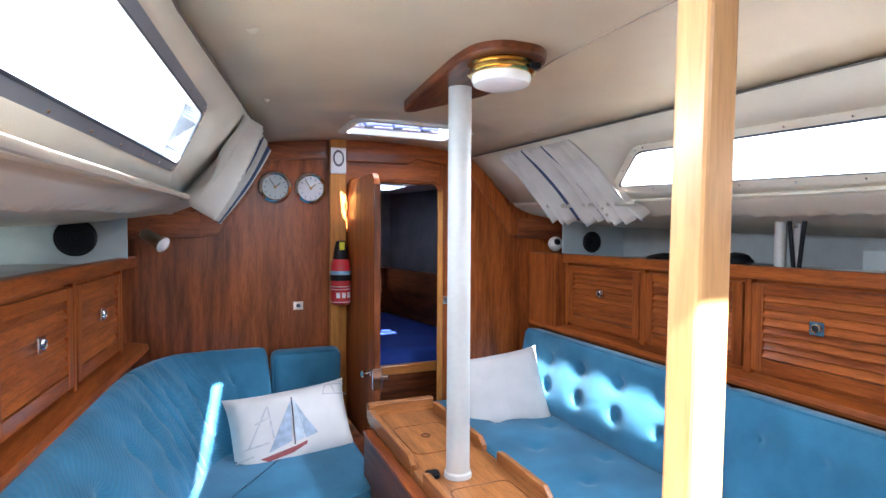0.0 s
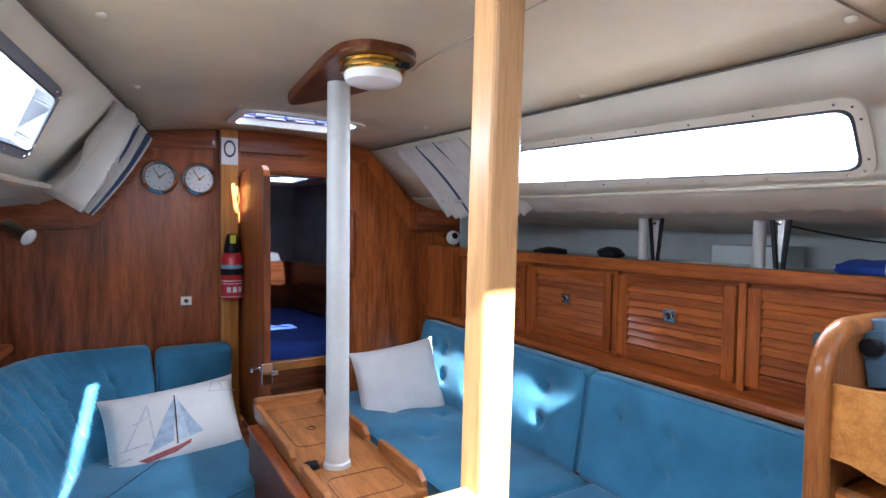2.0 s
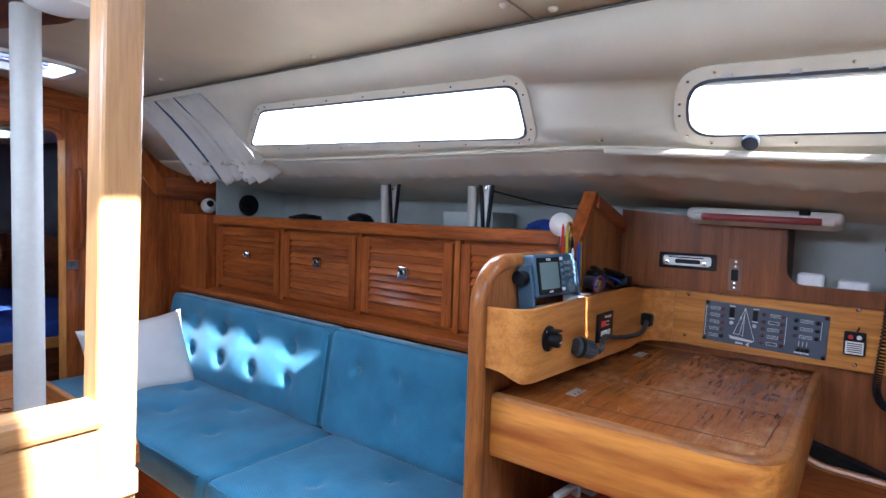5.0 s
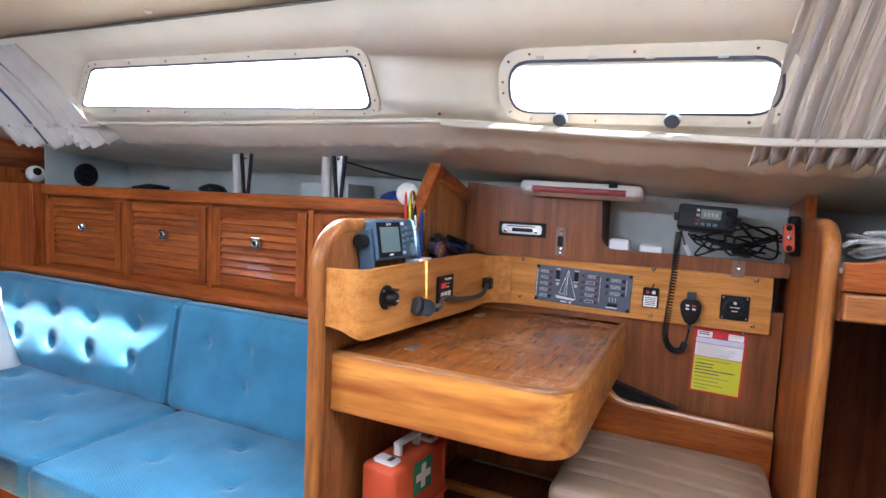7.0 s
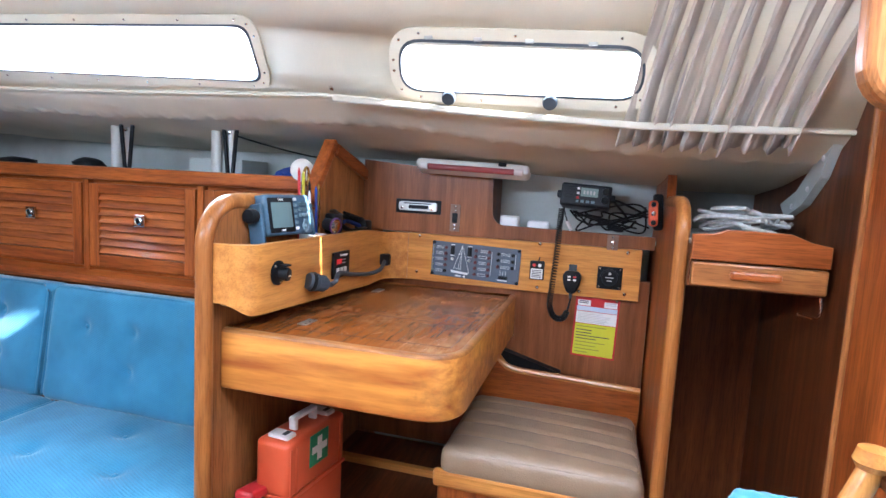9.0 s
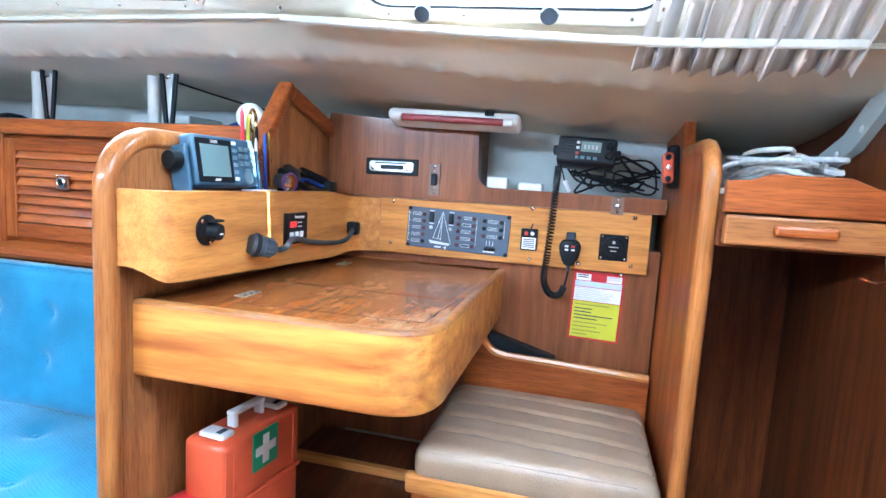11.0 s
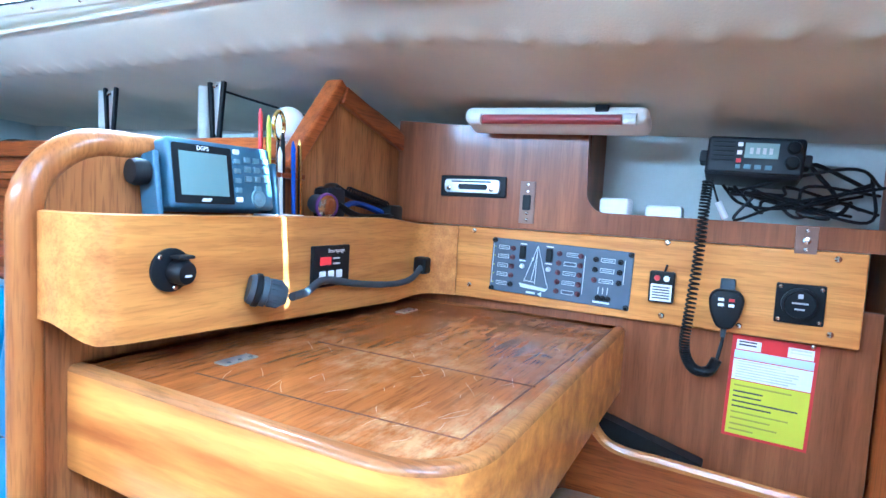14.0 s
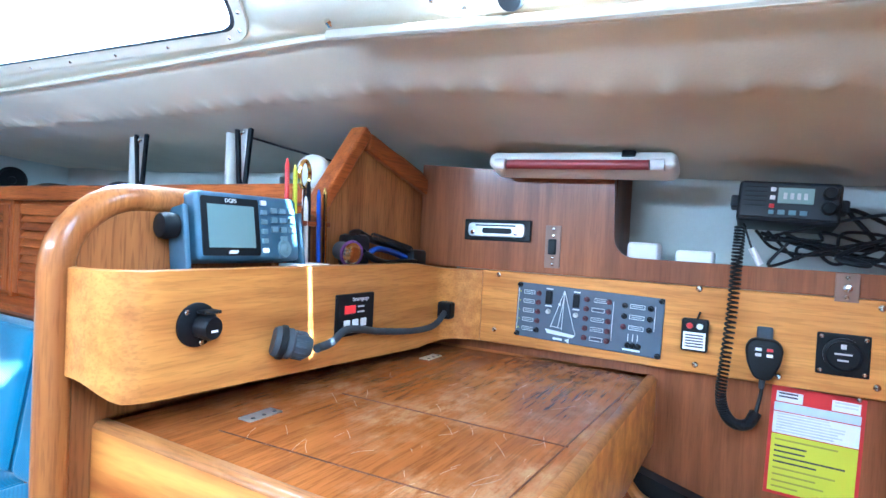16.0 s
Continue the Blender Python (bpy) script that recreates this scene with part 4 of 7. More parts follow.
def corner_seat():
    th = thing("corner_seat_cushion", "blue corner seat cushion with piped edges", "cushion", (0.75, 2.9, 0.34), "settee cushions")
    pts = rounded([(0.33, 2.35), (0.62, 2.42), (1.10, 2.62), (1.10, 3.42), (0.40, 3.42)], [0.05, 0.3, 0.12, 0.03, 0.1], 8)
    part("cover", prism(pts, "z", 0.34, 0.475, 0.03, 4), BLUE, th, smooth=True)
    part("piping", tube([(x, y, 0.468) for x, y in grown(pts, -0.008)[6:30]], 0.0045, 6), BLUE, th, smooth=True)
    t2 = thing("loose_seat_cushion", "blue settee cushion with a rounded piped end", "cushion", (0.5, 1.7, 0.34), "settee cushions")
    p2 = rounded([(0.30, 1.05), (0.70, 1.05), (0.86, 2.62), (0.42, 2.58)], [0.03, 0.05, 0.2, 0.05], 8)
    part("cover", prism(p2, "z", 0.34, 0.49, 0.03, 4), BLUE, t2, smooth=True)


corner_seat()
cushion_back("settee_back_cushion", "narrow blue back cushion beside the door", 0.79, 1.115, 0.362, 0.10, frame_m((0, 3.475, 0.45), (1, 0), (0, -1), -6), [(0.0, 0.02)], "settee cushions", 0.008)


TOP_RUN = smooth_run([(0.075, 1.1, 0.82), (0.185, 2.2, 0.82), (0.235, 2.69, 0.82), (0.27, 3.0, 0.82), (0.31, 3.22, 0.812), (0.39, 3.42, 0.800), (0.53, 3.485, 0.796), (0.782, 3.485, 0.796)], 12)
FOOT_RUN = smooth_run([(0.32, 1.1, 0.46), (0.41, 2.25, 0.46), (0.45, 2.70, 0.46), (0.49, 2.90, 0.46), (0.545, 3.03, 0.46), (0.63, 3.12, 0.46), (0.72, 3.18, 0.46), (0.782, 3.205, 0.46)], 12)


def sloped_back(name, label, a, b, tufts):
    """A thick sloping back cushion between two runs, from step a to step b; tufts in (step, height)."""
    th = thing(name, label, "cushion", FOOT_RUN[(a + b) // 2], "settee cushions")
    bm = bmesh.new()
    fine = [i / 3 for i in range(a * 3, b * 3 + 1)]
    def pick(run, f):
        i = min(int(f), len(run) - 2)
        return run[i].lerp(run[i + 1], f - i)
    def face(f, v):
        t, q = pick(TOP_RUN, f), pick(FOOT_RUN, f)
        ax = (pick(FOOT_RUN, min(f + 0.5, 84)) - pick(FOOT_RUN, max(f - 0.5, 0))).normalized()
        n = ax.cross(t - q).normalized()
        n = -n if n.z < 0 else n
        e = min(f - a, b - f, 1.5) / 1.5
        push = 0.03 * math.sin(math.pi * min(1.0, v * 0.9 + 0.05)) - 0.022 * (1 - math.sqrt(max(0.0, 1 - (1 - e) ** 2)))
        push += 0.005 * noise.noise((f * 0.35, v * 3.0, 5))
        for tf, tv in tufts:
            d2 = ((f - tf) * 0.045) ** 2 + ((v - tv) * 0.43) ** 2
            push -= 0.020 * math.exp(-d2 / 0.0005) + 0.010 * math.exp(-d2 / 0.004)
        return q.lerp(t, v) + n * push, n
    rows = []
    for f in fine:
        col = [face(f, k / 24)[0] for k in range(25)]
        t, n = face(f, 1.0)
        back = Vector((-n.x, -n.y, 0)).normalized()
        col += [t + back * 0.02 + Vector((0, 0, 0.016)), t + back * 0.05 + Vector((0, 0, 0.016)), t + back * 0.075 - Vector((0, 0, 0.01)), t + back * 0.075 - Vector((0, 0, 0.3))]
        rows.append([bm.verts.new(c) for c in col])
    for p, q in zip(rows, rows[1:]):
        for k in range(len(p) - 1):
            bm.faces.new((p[k], p[k + 1], q[k + 1], q[k]))
    bm.faces.new(rows[0])
    bm.faces.new(rows[-1][::-1])
    part("cover", bm, BLUE, th, smooth=True)
    part("piping", tube([face(a + 0.05, 0.02 + 0.96 * k / 12)[0] for k in range(13)], 0.0028, 6), NAVY, th, "dark seam piping", smooth=True)
    for tf, tv in tufts:
        c, n = face(tf, tv)
        part("button", lathe([(0, 0.005), (0.006, 0.004), (0.010, 0)], c, n, 10), BLUE, th, smooth=True)


sloped_back("settee_back_cushion", "long sloping blue back cushion under the side lockers", 0, 41, [(f, v) for f in (6, 14, 22, 29, 35.5) for v in (0.36, 0.66)])
sloped_back("corner_back_cushion", "curved blue back cushion in the settee corner", 41, 84, [(46, 0.40), (46.5, 0.68), (55, 0.36), (57, 0.66), (73, 0.42), (74, 0.70)])


def pillow(name, label, w, h, depth, m, material, seed):
    bm = bmesh.new()
    n = 22
    for side in (1, -1):
        g = []
        for i in range(n + 1):
            row = []
            for j in range(n + 1):
                u, v = 2 * i / n - 1, 2 * j / n - 1
                pinch = 1 - 0.07 * (1 - abs(u) ** 3) * abs(v) ** 4
                pinch2 = 1 - 0.07 * (1 - abs(v) ** 3) * abs(u) ** 4
                b = max(0.0, (1 - u ** 4) * (1 - v ** 4)) ** 0.55
                z = side * (depth / 2 * b + 0.006 * b * noise.noise((u * 2.2, v * 2.2, seed + side)))
                row.append(bm.verts.new((u * w / 2 * pinch2, v * h / 2 * pinch, z)))
            g.append(row)
        for i in range(n):
            for j in range(n):
                f = (g[i][j], g[i + 1][j], g[i + 1][j + 1], g[i][j + 1])
                bm.faces.new(f if side > 0 else f[::-1])
    bmesh.ops.remove_doubles(bm, verts=bm.verts, dist=0.0004)
    th = thing(name, label, "pillow", m.translation)
    part("cover", moved(bm, m), material, th, smooth=True)
    return th


def surf(u, v, depth, seed=0):
    b = max(0.0, (1 - u ** 4) * (1 - v ** 4)) ** 0.55
    return depth / 2 * b + 0.006 * b * noise.noise((u * 2.2, v * 2.2, seed + 1))


PW, PH, PD = 0.52, 0.335, 0.15
PM = Matrix.Translation((0.845, 3.10, 0.552)) @ Matrix.Rotation(radians(8), 4, "Z") @ Matrix.Rotation(radians(62), 4, "X") @ Matrix.Rotation(radians(3), 4, "Z")
pil = pillow("printed_pillow", "white pillow printed with sailing ships, leaning on blue cushions", PW, PH, PD, PM, CREAM_CLOTH, 4)


def pillow_print(name, pts, material, lift=0.003):
    """A printed shape following the pillow's swell. pts in its half widths."""
    bm = bmesh.new()
    vs = [bm.verts.new((x, y, 0)) for x, y in pts]
    bm.faces.new(vs)
    bmesh.ops.triangulate(bm, faces=bm.faces)
    bmesh.ops.subdivide_edges(bm, edges=bm.edges, cuts=3, use_grid_fill=True)
    for v in bm.verts:
        u, w = v.co.x, v.co.y
        v.co = Vector((u * PW / 2, w * PH / 2, surf(u, w, PD, 4) + lift))
    part(name, moved(bm, PM), material, pil)


SAIL = mat("printed_sail", (0.42, 0.50, 0.60), 0.9, var=0.25, scale=30)
SAIL2 = mat("printed_sail_pale", (0.60, 0.66, 0.72), 0.9, var=0.2, scale=30)
FAINT = mat("faint_print", (0.62, 0.60, 0.60), 0.9, var=0.2, scale=40)
HULLR = mat("printed_hull", (0.38, 0.10, 0.10), 0.9, var=0.2, scale=40)
pillow_print("printed_hull", [(-0.62, -0.60), (-0.05, -0.48), (0.12, -0.42), (0.10, -0.50), (-0.12, -0.62), (-0.50, -0.69)], HULLR)
pillow_print("printed_sail", [(-0.48, -0.50), (-0.12, -0.36), (-0.02, 0.62), (-0.10, 0.45)], SAIL)
pillow_print("printed_sail", [(-0.07, -0.40), (0.08, -0.36), (0.10, 0.10), (0.01, 0.62)], SAIL2)
pillow_print("printed_sail", [(0.10, -0.36), (0.30, -0.30), (0.16, 0.10), (0.03, 0.55)], SAIL)
pillow_print("printed_line", [(-0.02, 0.68), (0.0, 0.68), (-0.07, -0.45), (-0.09, -0.45)], INK, 0.004)
for a, b in (((-0.75, -0.30), (-0.40, 0.58)), ((-0.40, 0.58), (-0.38, -0.20)), ((-0.85, -0.32), (-0.45, -0.28)), ((-0.62, 0.2), (-0.40, 0.3)), ((0.5, 0.60), (0.95, 0.52)), ((0.5, 0.60), (0.6, 0.85)), ((0.6, 0.85), (0.95, 0.8)), ((0.72, 0.55), (0.7, 0.85)), ((-0.95, -0.55), (-0.7, -0.5))):
    d = (Vector(b) - Vector(a)).normalized() * 0.012
    pillow_print("printed_line", [(a[0] - d.y, a[1] + d.x * 1.5), (a[0] + d.y, a[1] - d.x * 1.5), (b[0] + d.y, b[1] - d.x * 1.5), (b[0] - d.y, b[1] + d.x * 1.5)], FAINT)
pillow("plain_pillow", "plain white pillow leaning in the settee corner", 0.45, 0.40, 0.15, Matrix.Translation((1.90, 3.20, 0.565)) @ Matrix.Rotation(radians(-20), 4, "Z") @ Matrix.Rotation(radians(68), 4, "X") @ Matrix.Rotation(radians(10), 4, "Z"), CREAM_CLOTH, 9)

# mast, its plate and the roof lamp
mast = thing("mast_post", "pale painted tubular mast post standing on the table box", "post", (1.205, 2.215, 0.66))
part("tube", lathe([(0.0, 0.655), (0.036, 0.655), (0.0345, 0.70), (0.0335, 1.2), (0.0335, 1.83), (0.0, 1.83)], (1.205, 2.215, 0), (0, 0, 1), 28), MASTW, mast, smooth=True)
part("foot_seal", lathe([(0.035, 0.655), (0.041, 0.657), (0.040, 0.67), (0.035, 0.675)], (1.205, 2.215, 0), (0, 0, 1), 28), MASTW, mast, smooth=True)
plate = [(1.10, 2.02), (1.145, 2.55), (1.165, 2.59), (1.195, 2.57), (1.32, 2.27), (1.315, 1.93), (1.26, 1.865), (1.15, 1.865), (1.105, 1.92)]
tz = ceil_z(1.25, 2.2) - 0.006
pl = single("roof_plate", prism(rounded(plate, 0.05, 4), "z", tz - 0.022, tz + 0.01, 0.006), TEAK_D("y"), "dark teak pad under the roof round the mast", "trim", kind="structure")
lampc = (1.208, 1.975)
lz = tz - 0.022
lamp = thing("roof_lamp", "round brass roof lamp with an opal glass shade", "lamp", (lampc[0], lampc[1], lz))
part("brass_ring", lathe([(0.0, lz), (0.086, lz), (0.090, lz - 0.005), (0.083, lz - 0.010), (0.084, lz - 0.023), (0.089, lz - 0.028), (0.083, lz - 0.033), (0.0, lz - 0.033)], (*lampc, 0), (0, 0, 1), 40), BRASS, lamp, "polished brass ring", smooth=True)
part("shade", lathe([(0.076, lz - 0.031), (0.078, lz - 0.043), (0.073, lz - 0.057), (0.055, lz - 0.064), (0.0, lz - 0.066)], (*lampc, 0), (0, 0, 1), 40), OPAL, lamp, "opal white glass shade", smooth=True)
part("switch", box((lampc[0] + 0.04, lampc[1] - 0.088, lz - 0.028), (lampc[0] + 0.066, lampc[1] - 0.066, lz - 0.011), 0.003), BLACK, lamp, "black rocker switch")
lamp.matrix_basis = Matrix.Translation((lampc[0], lampc[1], lz)) @ Matrix.Diagonal((0.95, 0.95, 0.88, 1))

# saloon table box round the mast
tb = thing("saloon_table", "narrow varnished teak table with raised fiddles and a folded leaf", "table", (1.22, 2.2, 0))
part("top", box((1.095, 1.95, 0.628), (1.37, 2.83, 0.655), 0.004), MID("y"), tb)
part("side_panel", box((1.10, 1.97, 0.0), (1.115, 2.80, 0.628), 0.003), TEAK_D("z"), tb)
part("side_panel", box((1.35, 1.97, 0.0), (1.365, 2.80, 0.628), 0.003), TEAK_D("z"), tb)
part("end_panel", box((1.115, 2.785, 0.0), (1.35, 2.80, 0.628), 0.003), TEAK_D("z"), tb)
for (x0, y0), (x1, y1) in (((1.095, 2.815), (1.37, 2.845)),):
    part("fiddle", box((x0, y0, 0.64), (x1, y1, 0.705), 0.008), MID("x"), tb)
for x0, x1, a, b in ((1.088, 1.108, 2.30, 2.80), (1.088, 1.108, 1.97, 2.20), (1.357, 1.377, 2.36, 2.80), (1.357, 1.377, 1.97, 2.26)):
    part("fiddle", prism([(a, 0.64), (b, 0.64), (b, 0.688), (b - 0.02, 0.692), (a + 0.03, 0.692), (a, 0.67)], "x", x0, x1, 0.004), MID("y"), tb)
part("leaf", box((1.052, 1.95, 0.18), (1.075, 2.72, 0.63), 0.004), TEAK_D("y"), tb, "dark folded table leaf")
part("leaf_edge", box((1.048, 1.95, 0.628), (1.088, 2.72, 0.642), 0.003), TEAK_R("y"), tb)
for y in (2.55,):
    part("finger_hole", lathe([(0.017, 0.0), (0.019, 0.002), (0.014, 0.003), (0.012, -0.002), (0, -0.002)], (1.232, y, 0.6555), (0, 0, 1), 18), TEAK_D("x"), tb, smooth=True)
for y0, y1 in ((2.40, 2.66), (2.0, 2.14)):
    pts = rounded([(1.14, y0), (1.33, y0), (1.33, y1), (1.14, y1)], 0.035, 5)
    part("lid_groove", tube([(x, y, 0.6555) for x, y in pts] + [(pts[0][0], pts[0][1], 0.6555)], 0.0016, 4), TEAK_D("x"), tb)
part("catch", prism(rounded([(1.11, 2.215), (1.15, 2.215), (1.155, 2.25), (1.115, 2.255)], 0.01), "z", 0.655, 0.672, 0.004), BLACK, tb, "black catch")

# wooden pillar and galley partition
pil2 = thing("wooden_pillar", "square honey-coloured teak pillar with rounded edges", "post", (1.02, 1.188, 0))
part("shaft", moved(box((-0.0225, 1.166, 0.0), (0.0225, 1.211, 1.80), 0.007, 3), Matrix(((1, 0, 0.02, 0.9885), (0, 1, 0, 0), (0, 0, 1, 0), (0, 0, 0, 1)))), PALE_T("z"), pil2)
gp = thing("galley_partition", "sunlit honey-coloured teak partition joined to the pillar", "partition", (0.7, 1.17, 0))
part("panel", box((0.30, 1.170, 0.0), (0.996, 1.192, 1.045), 0.003), PALE_T("x"), gp)
part("capping", box((0.30, 1.162, 1.04), (0.996, 1.202, 1.072), 0.008), PALE_T("x"), gp)
part("batten", box((0.93, 1.155, 0.955), (1.028, 1.1645, 0.985), 0.003), PALE_T("x"), gp)

# main door leaf, folded back against the settee end
door = thing("door_1", "open varnished teak door with a rounded top and chrome knob", "door", (1.19, 3.5, 0.42), kind="structure")
dl = rounded([(3.03, 0.42), (3.53, 0.42), (3.53, 1.63), (3.03, 1.63)], [0.02, 0.0, 0.04, 0.06], 6)
part("leaf", prism(dl, "x", 1.175, 1.203, 0.004), TEAK_R("z"), door, smooth=False)
part("door_edge", box((1.174, 3.022, 0.45), (1.204, 3.030, 1.58), 0.003), TEAK_D("z"), door)
part("knob", lathe([(0.0, 0.0), (0.017, 0.0), (0.017, 0.004), (0.008, 0.008), (0.007, 0.025), (0.015, 0.030), (0.018, 0.038), (0.012, 0.046), (0, 0.047)], (1.175, 3.07, 0.76), (-1, 0, 0), 18), CHROME, door, "round chrome knob", smooth=True)
part("latch", box((1.165, 3.012, 0.70), (1.21, 3.022, 0.79), 0.003), CHROME, door, "chrome latch plate")
part("latch_bolt", box((1.205, 3.0, 0.735), (1.232, 3.02, 0.76), 0.004), CHROME, door)

# clock and barometer
FACE = mat("dial_face", (0.66, 0.70, 0.68), 0.4, var=0.05, scale=30)
for nm, x, lab in (("clock", 0.822, "round chrome-rimmed ship's clock with a pale dial"), ("barometer", 0.992, "round chrome-rimmed barometer with a white dial")):
    z, y = 1.59, BULK
    g = thing(nm, lab, nm, (x, y, z))
    part("rim", lathe([(0.0, 0.001), (0.078, 0.001), (0.080, 0.008), (0.076, 0.02), (0.066, 0.026), (0.060, 0.020)], (x, y, z), (0, -1, 0), 40), CHROME, g, "bright chrome rim", smooth=True)
    part("dial", lathe([(0.0, 0.016), (0.061, 0.016)], (x, y, z), (0, -1, 0), 40), FACE if nm == "clock" else PAPER, g)
    for k in range(12):
        a = math.pi / 6 * k
        b = box((-0.0012, -0.0185, 0.044), (0.0012, -0.0175, 0.054), 0)
        part("mark", moved(b, Matrix.Translation((x, y, z)) @ Matrix.Rotation(a, 4, "Y")), INK, g)
    for a, l, w in ((0.9, 0.032, 0.0022), (-0.6, 0.046, 0.0014)):
        part("hand", moved(box((-w, -0.020, -0.006), (w, -0.019, l), 0), Matrix.Translation((x, y, z)) @ Matrix.Rotation(a, 4, "Y")), INK if nm == "clock" else BRASS, g)
    part("hub", lathe([(0, 0.024), (0.006, 0.022), (0.007, 0.016)], (x, y, z), (0, -1, 0), 14), BRASS, g, smooth=True)

# white oval plate on the king plank
bd = thing("name_plate", "small white plate with an oval emblem", "plate", (1.124, BULK - 0.045, 1.66))
part("plate", box((1.085, BULK - 0.051, 1.665), (1.163, BULK - 0.0455, 1.795), 0.003), PAPER, bd)
part("emblem", moved(lathe([(0.020, 0), (0.024, 0.001), (0.028, 0)], (0, 0, 0), (0, -1, 0), 28), Matrix.Translation((1.124, BULK - 0.0515, 1.742)) @ Matrix.Diagonal((1, 1, 1.5, 1))), INK, bd)

# fire extinguisher
ex, ey = 1.123, BULK - 0.045 - 0.058
fe = thing("fire_extinguisher", "small red fire extinguisher with a black head", "extinguisher", (ex, ey, 1.02))
part("cylinder", lathe([(0.0, 1.018), (0.040, 1.018), (0.048, 1.026), (0.049, 1.04), (0.049, 1.21), (0.042, 1.235), (0.022, 1.25), (0.0, 1.252)], (ex, ey, 0), (0, 0, 1), 32), RED, fe, "glossy red cylinder", smooth=True)
part("head", lathe([(0.036, 1.232), (0.036, 1.25), (0.031, 1.29), (0.022, 1.328), (0.0, 1.332)], (ex, ey, 0), (0, 0, 1), 20), BLACK, fe, "black plastic head", smooth=True)
part("trigger_label", box((ex - 0.013, ey - 0.036, 1.285), (ex + 0.013, ey - 0.026, 1.325), 0.003), YELLOW, fe, "yellow trigger tab")
part("strap", lathe([(0.0495, 1.165), (0.051, 1.166), (0.051, 1.182), (0.0495, 1.183)], (ex, ey, 0), (0, 0, 1), 32), mat("pale_blue_print", (0.22, 0.42, 0.55), 0.5), fe, "blue label band", smooth=True)
part("bracket", lathe([(0.0495, 1.135), (0.0515, 1.136), (0.0515, 1.163), (0.0495, 1.164)], (ex, ey, 0), (0, 0, 1), 32), BLACK, fe, "black strap", smooth=True)
for k, (zz, hh) in enumerate(((1.105, 0.004), (1.092, 0.003), (1.03, 0.003))):
    part("label_line", lathe([(0.0493, zz), (0.0498, zz), (0.0498, zz + hh), (0.0493, zz + hh)], (ex, ey, 0), (0, 0, 1), 32), PAPER, fe, smooth=True)
for k in range(3):
    a = -math.pi / 2 + (k - 1) * 0.55 + 0.1
    part("label_sign", moved(box((-0.009, -0.0008, 1.052), (0.009, 0.0008, 1.078), 0), Matrix.Translation((ex + 0.0496 * math.cos(a), ey + 0.0496 * math.sin(a), 0)) @ Matrix.Rotation(a + math.pi / 2, 4, "Z")), PAPER, fe)

# catches on the bulkheads and the grab handle
for x, z in ((0.932, 1.006), (1.738, 1.0)):
    c = thing("door_catch", "small chrome door catch screwed to the bulkhead", "catch", (x, BULK, z), "catches")
    part("plate", box((x - 0.026, BULK - 0.006, z - 0.022), (x + 0.026, BULK - 0.0005, z + 0.022), 0.003), CHROME, c)
    part("hook", lathe([(0, 0.022), (0.008, 0.02), (0.010, 0.006)], (x, BULK, z), (0, -1, 0), 14), RUBBER, c, smooth=True)
gh = thing("grab_handle", "slim varnished wooden grab handle on the bulkhead", "handle", (1.765, BULK, 1.27))
part("grip", tube(smooth_run([(1.765, BULK - 0.004, 1.09), (1.765, BULK - 0.03, 1.115), (1.765, BULK - 0.035, 1.28), (1.765, BULK - 0.03, 1.44), (1.765, BULK - 0.004, 1.465)], 6), 0.013, 10), TEAK_R("z"), gh, smooth=True)

# roof hatch
HATCH_BLUE = mat("dark_blue_alloy", (0.05, 0.06, 0.13), 0.35, metal=0.4, var=0.2, scale=20)
LILAC = mat("lilac_plastic", (0.52, 0.46, 0.62), 0.5, var=0.1, scale=14)
h = (1.085, 1.585, 2.935, 3.265)
hz = ceil_z(1.335, 3.1)
ha = thing("hatch_main", "bright framed roof hatch with dark hinges", "hatch", (1.335, 3.1, hz))
o = lambda d: rounded([(h[0] - d, h[2] - d), (h[1] + d, h[2] - d), (h[1] + d, h[3] + d), (h[0] - d, h[3] + d)], 0.06 + max(d, 0), 6)
part("frame", ring_mesh(o(-0.012), o(0.022), lambda p, z: Vector((p[0], p[1], ceil_z(p[0], p[1]) - z)), -0.11, 0.010), WHITE, ha, "white moulded hatch frame", smooth=True)
bm = bmesh.new()
bm.faces.new([bm.verts.new((x, y, hz + 0.105)) for x, y in o(0.01)])
part("pane", bm, ACRYL, ha, "tinted acrylic pane").visible_shadow = False
for y, z, w in ((3.222, 0.028, 0.022), (3.165, 0.042, 0.026), (3.06, 0.058, 0.024)):
    part("bar", box((h[0] + 0.03, y, hz + z), (h[1] - 0.03, y + w, hz + z + 0.020), 0.004), HATCH_BLUE, ha, "dark blue crossbar")
part("screen_strip", box((h[0] + 0.04, 3.20, hz + 0.014), (h[1] - 0.04, 3.243, hz + 0.022), 0.002), LILAC, ha, "pale lilac strip")
for x in (1.20, 1.335, 1.47):
    part("hinge", box((x - 0.022, 3.17, hz + 0.012), (x + 0.022, 3.22, hz + 0.06), 0.008), HATCH_BLUE, ha, "dark hinge block")
for x in (1.17, 1.50):
    part("handle", tube([(x - 0.02, 3.20, hz + 0.06), (x, 3.05, hz + 0.05), (x + 0.05, 3.0, hz + 0.06)], 0.008), BLACK, ha)

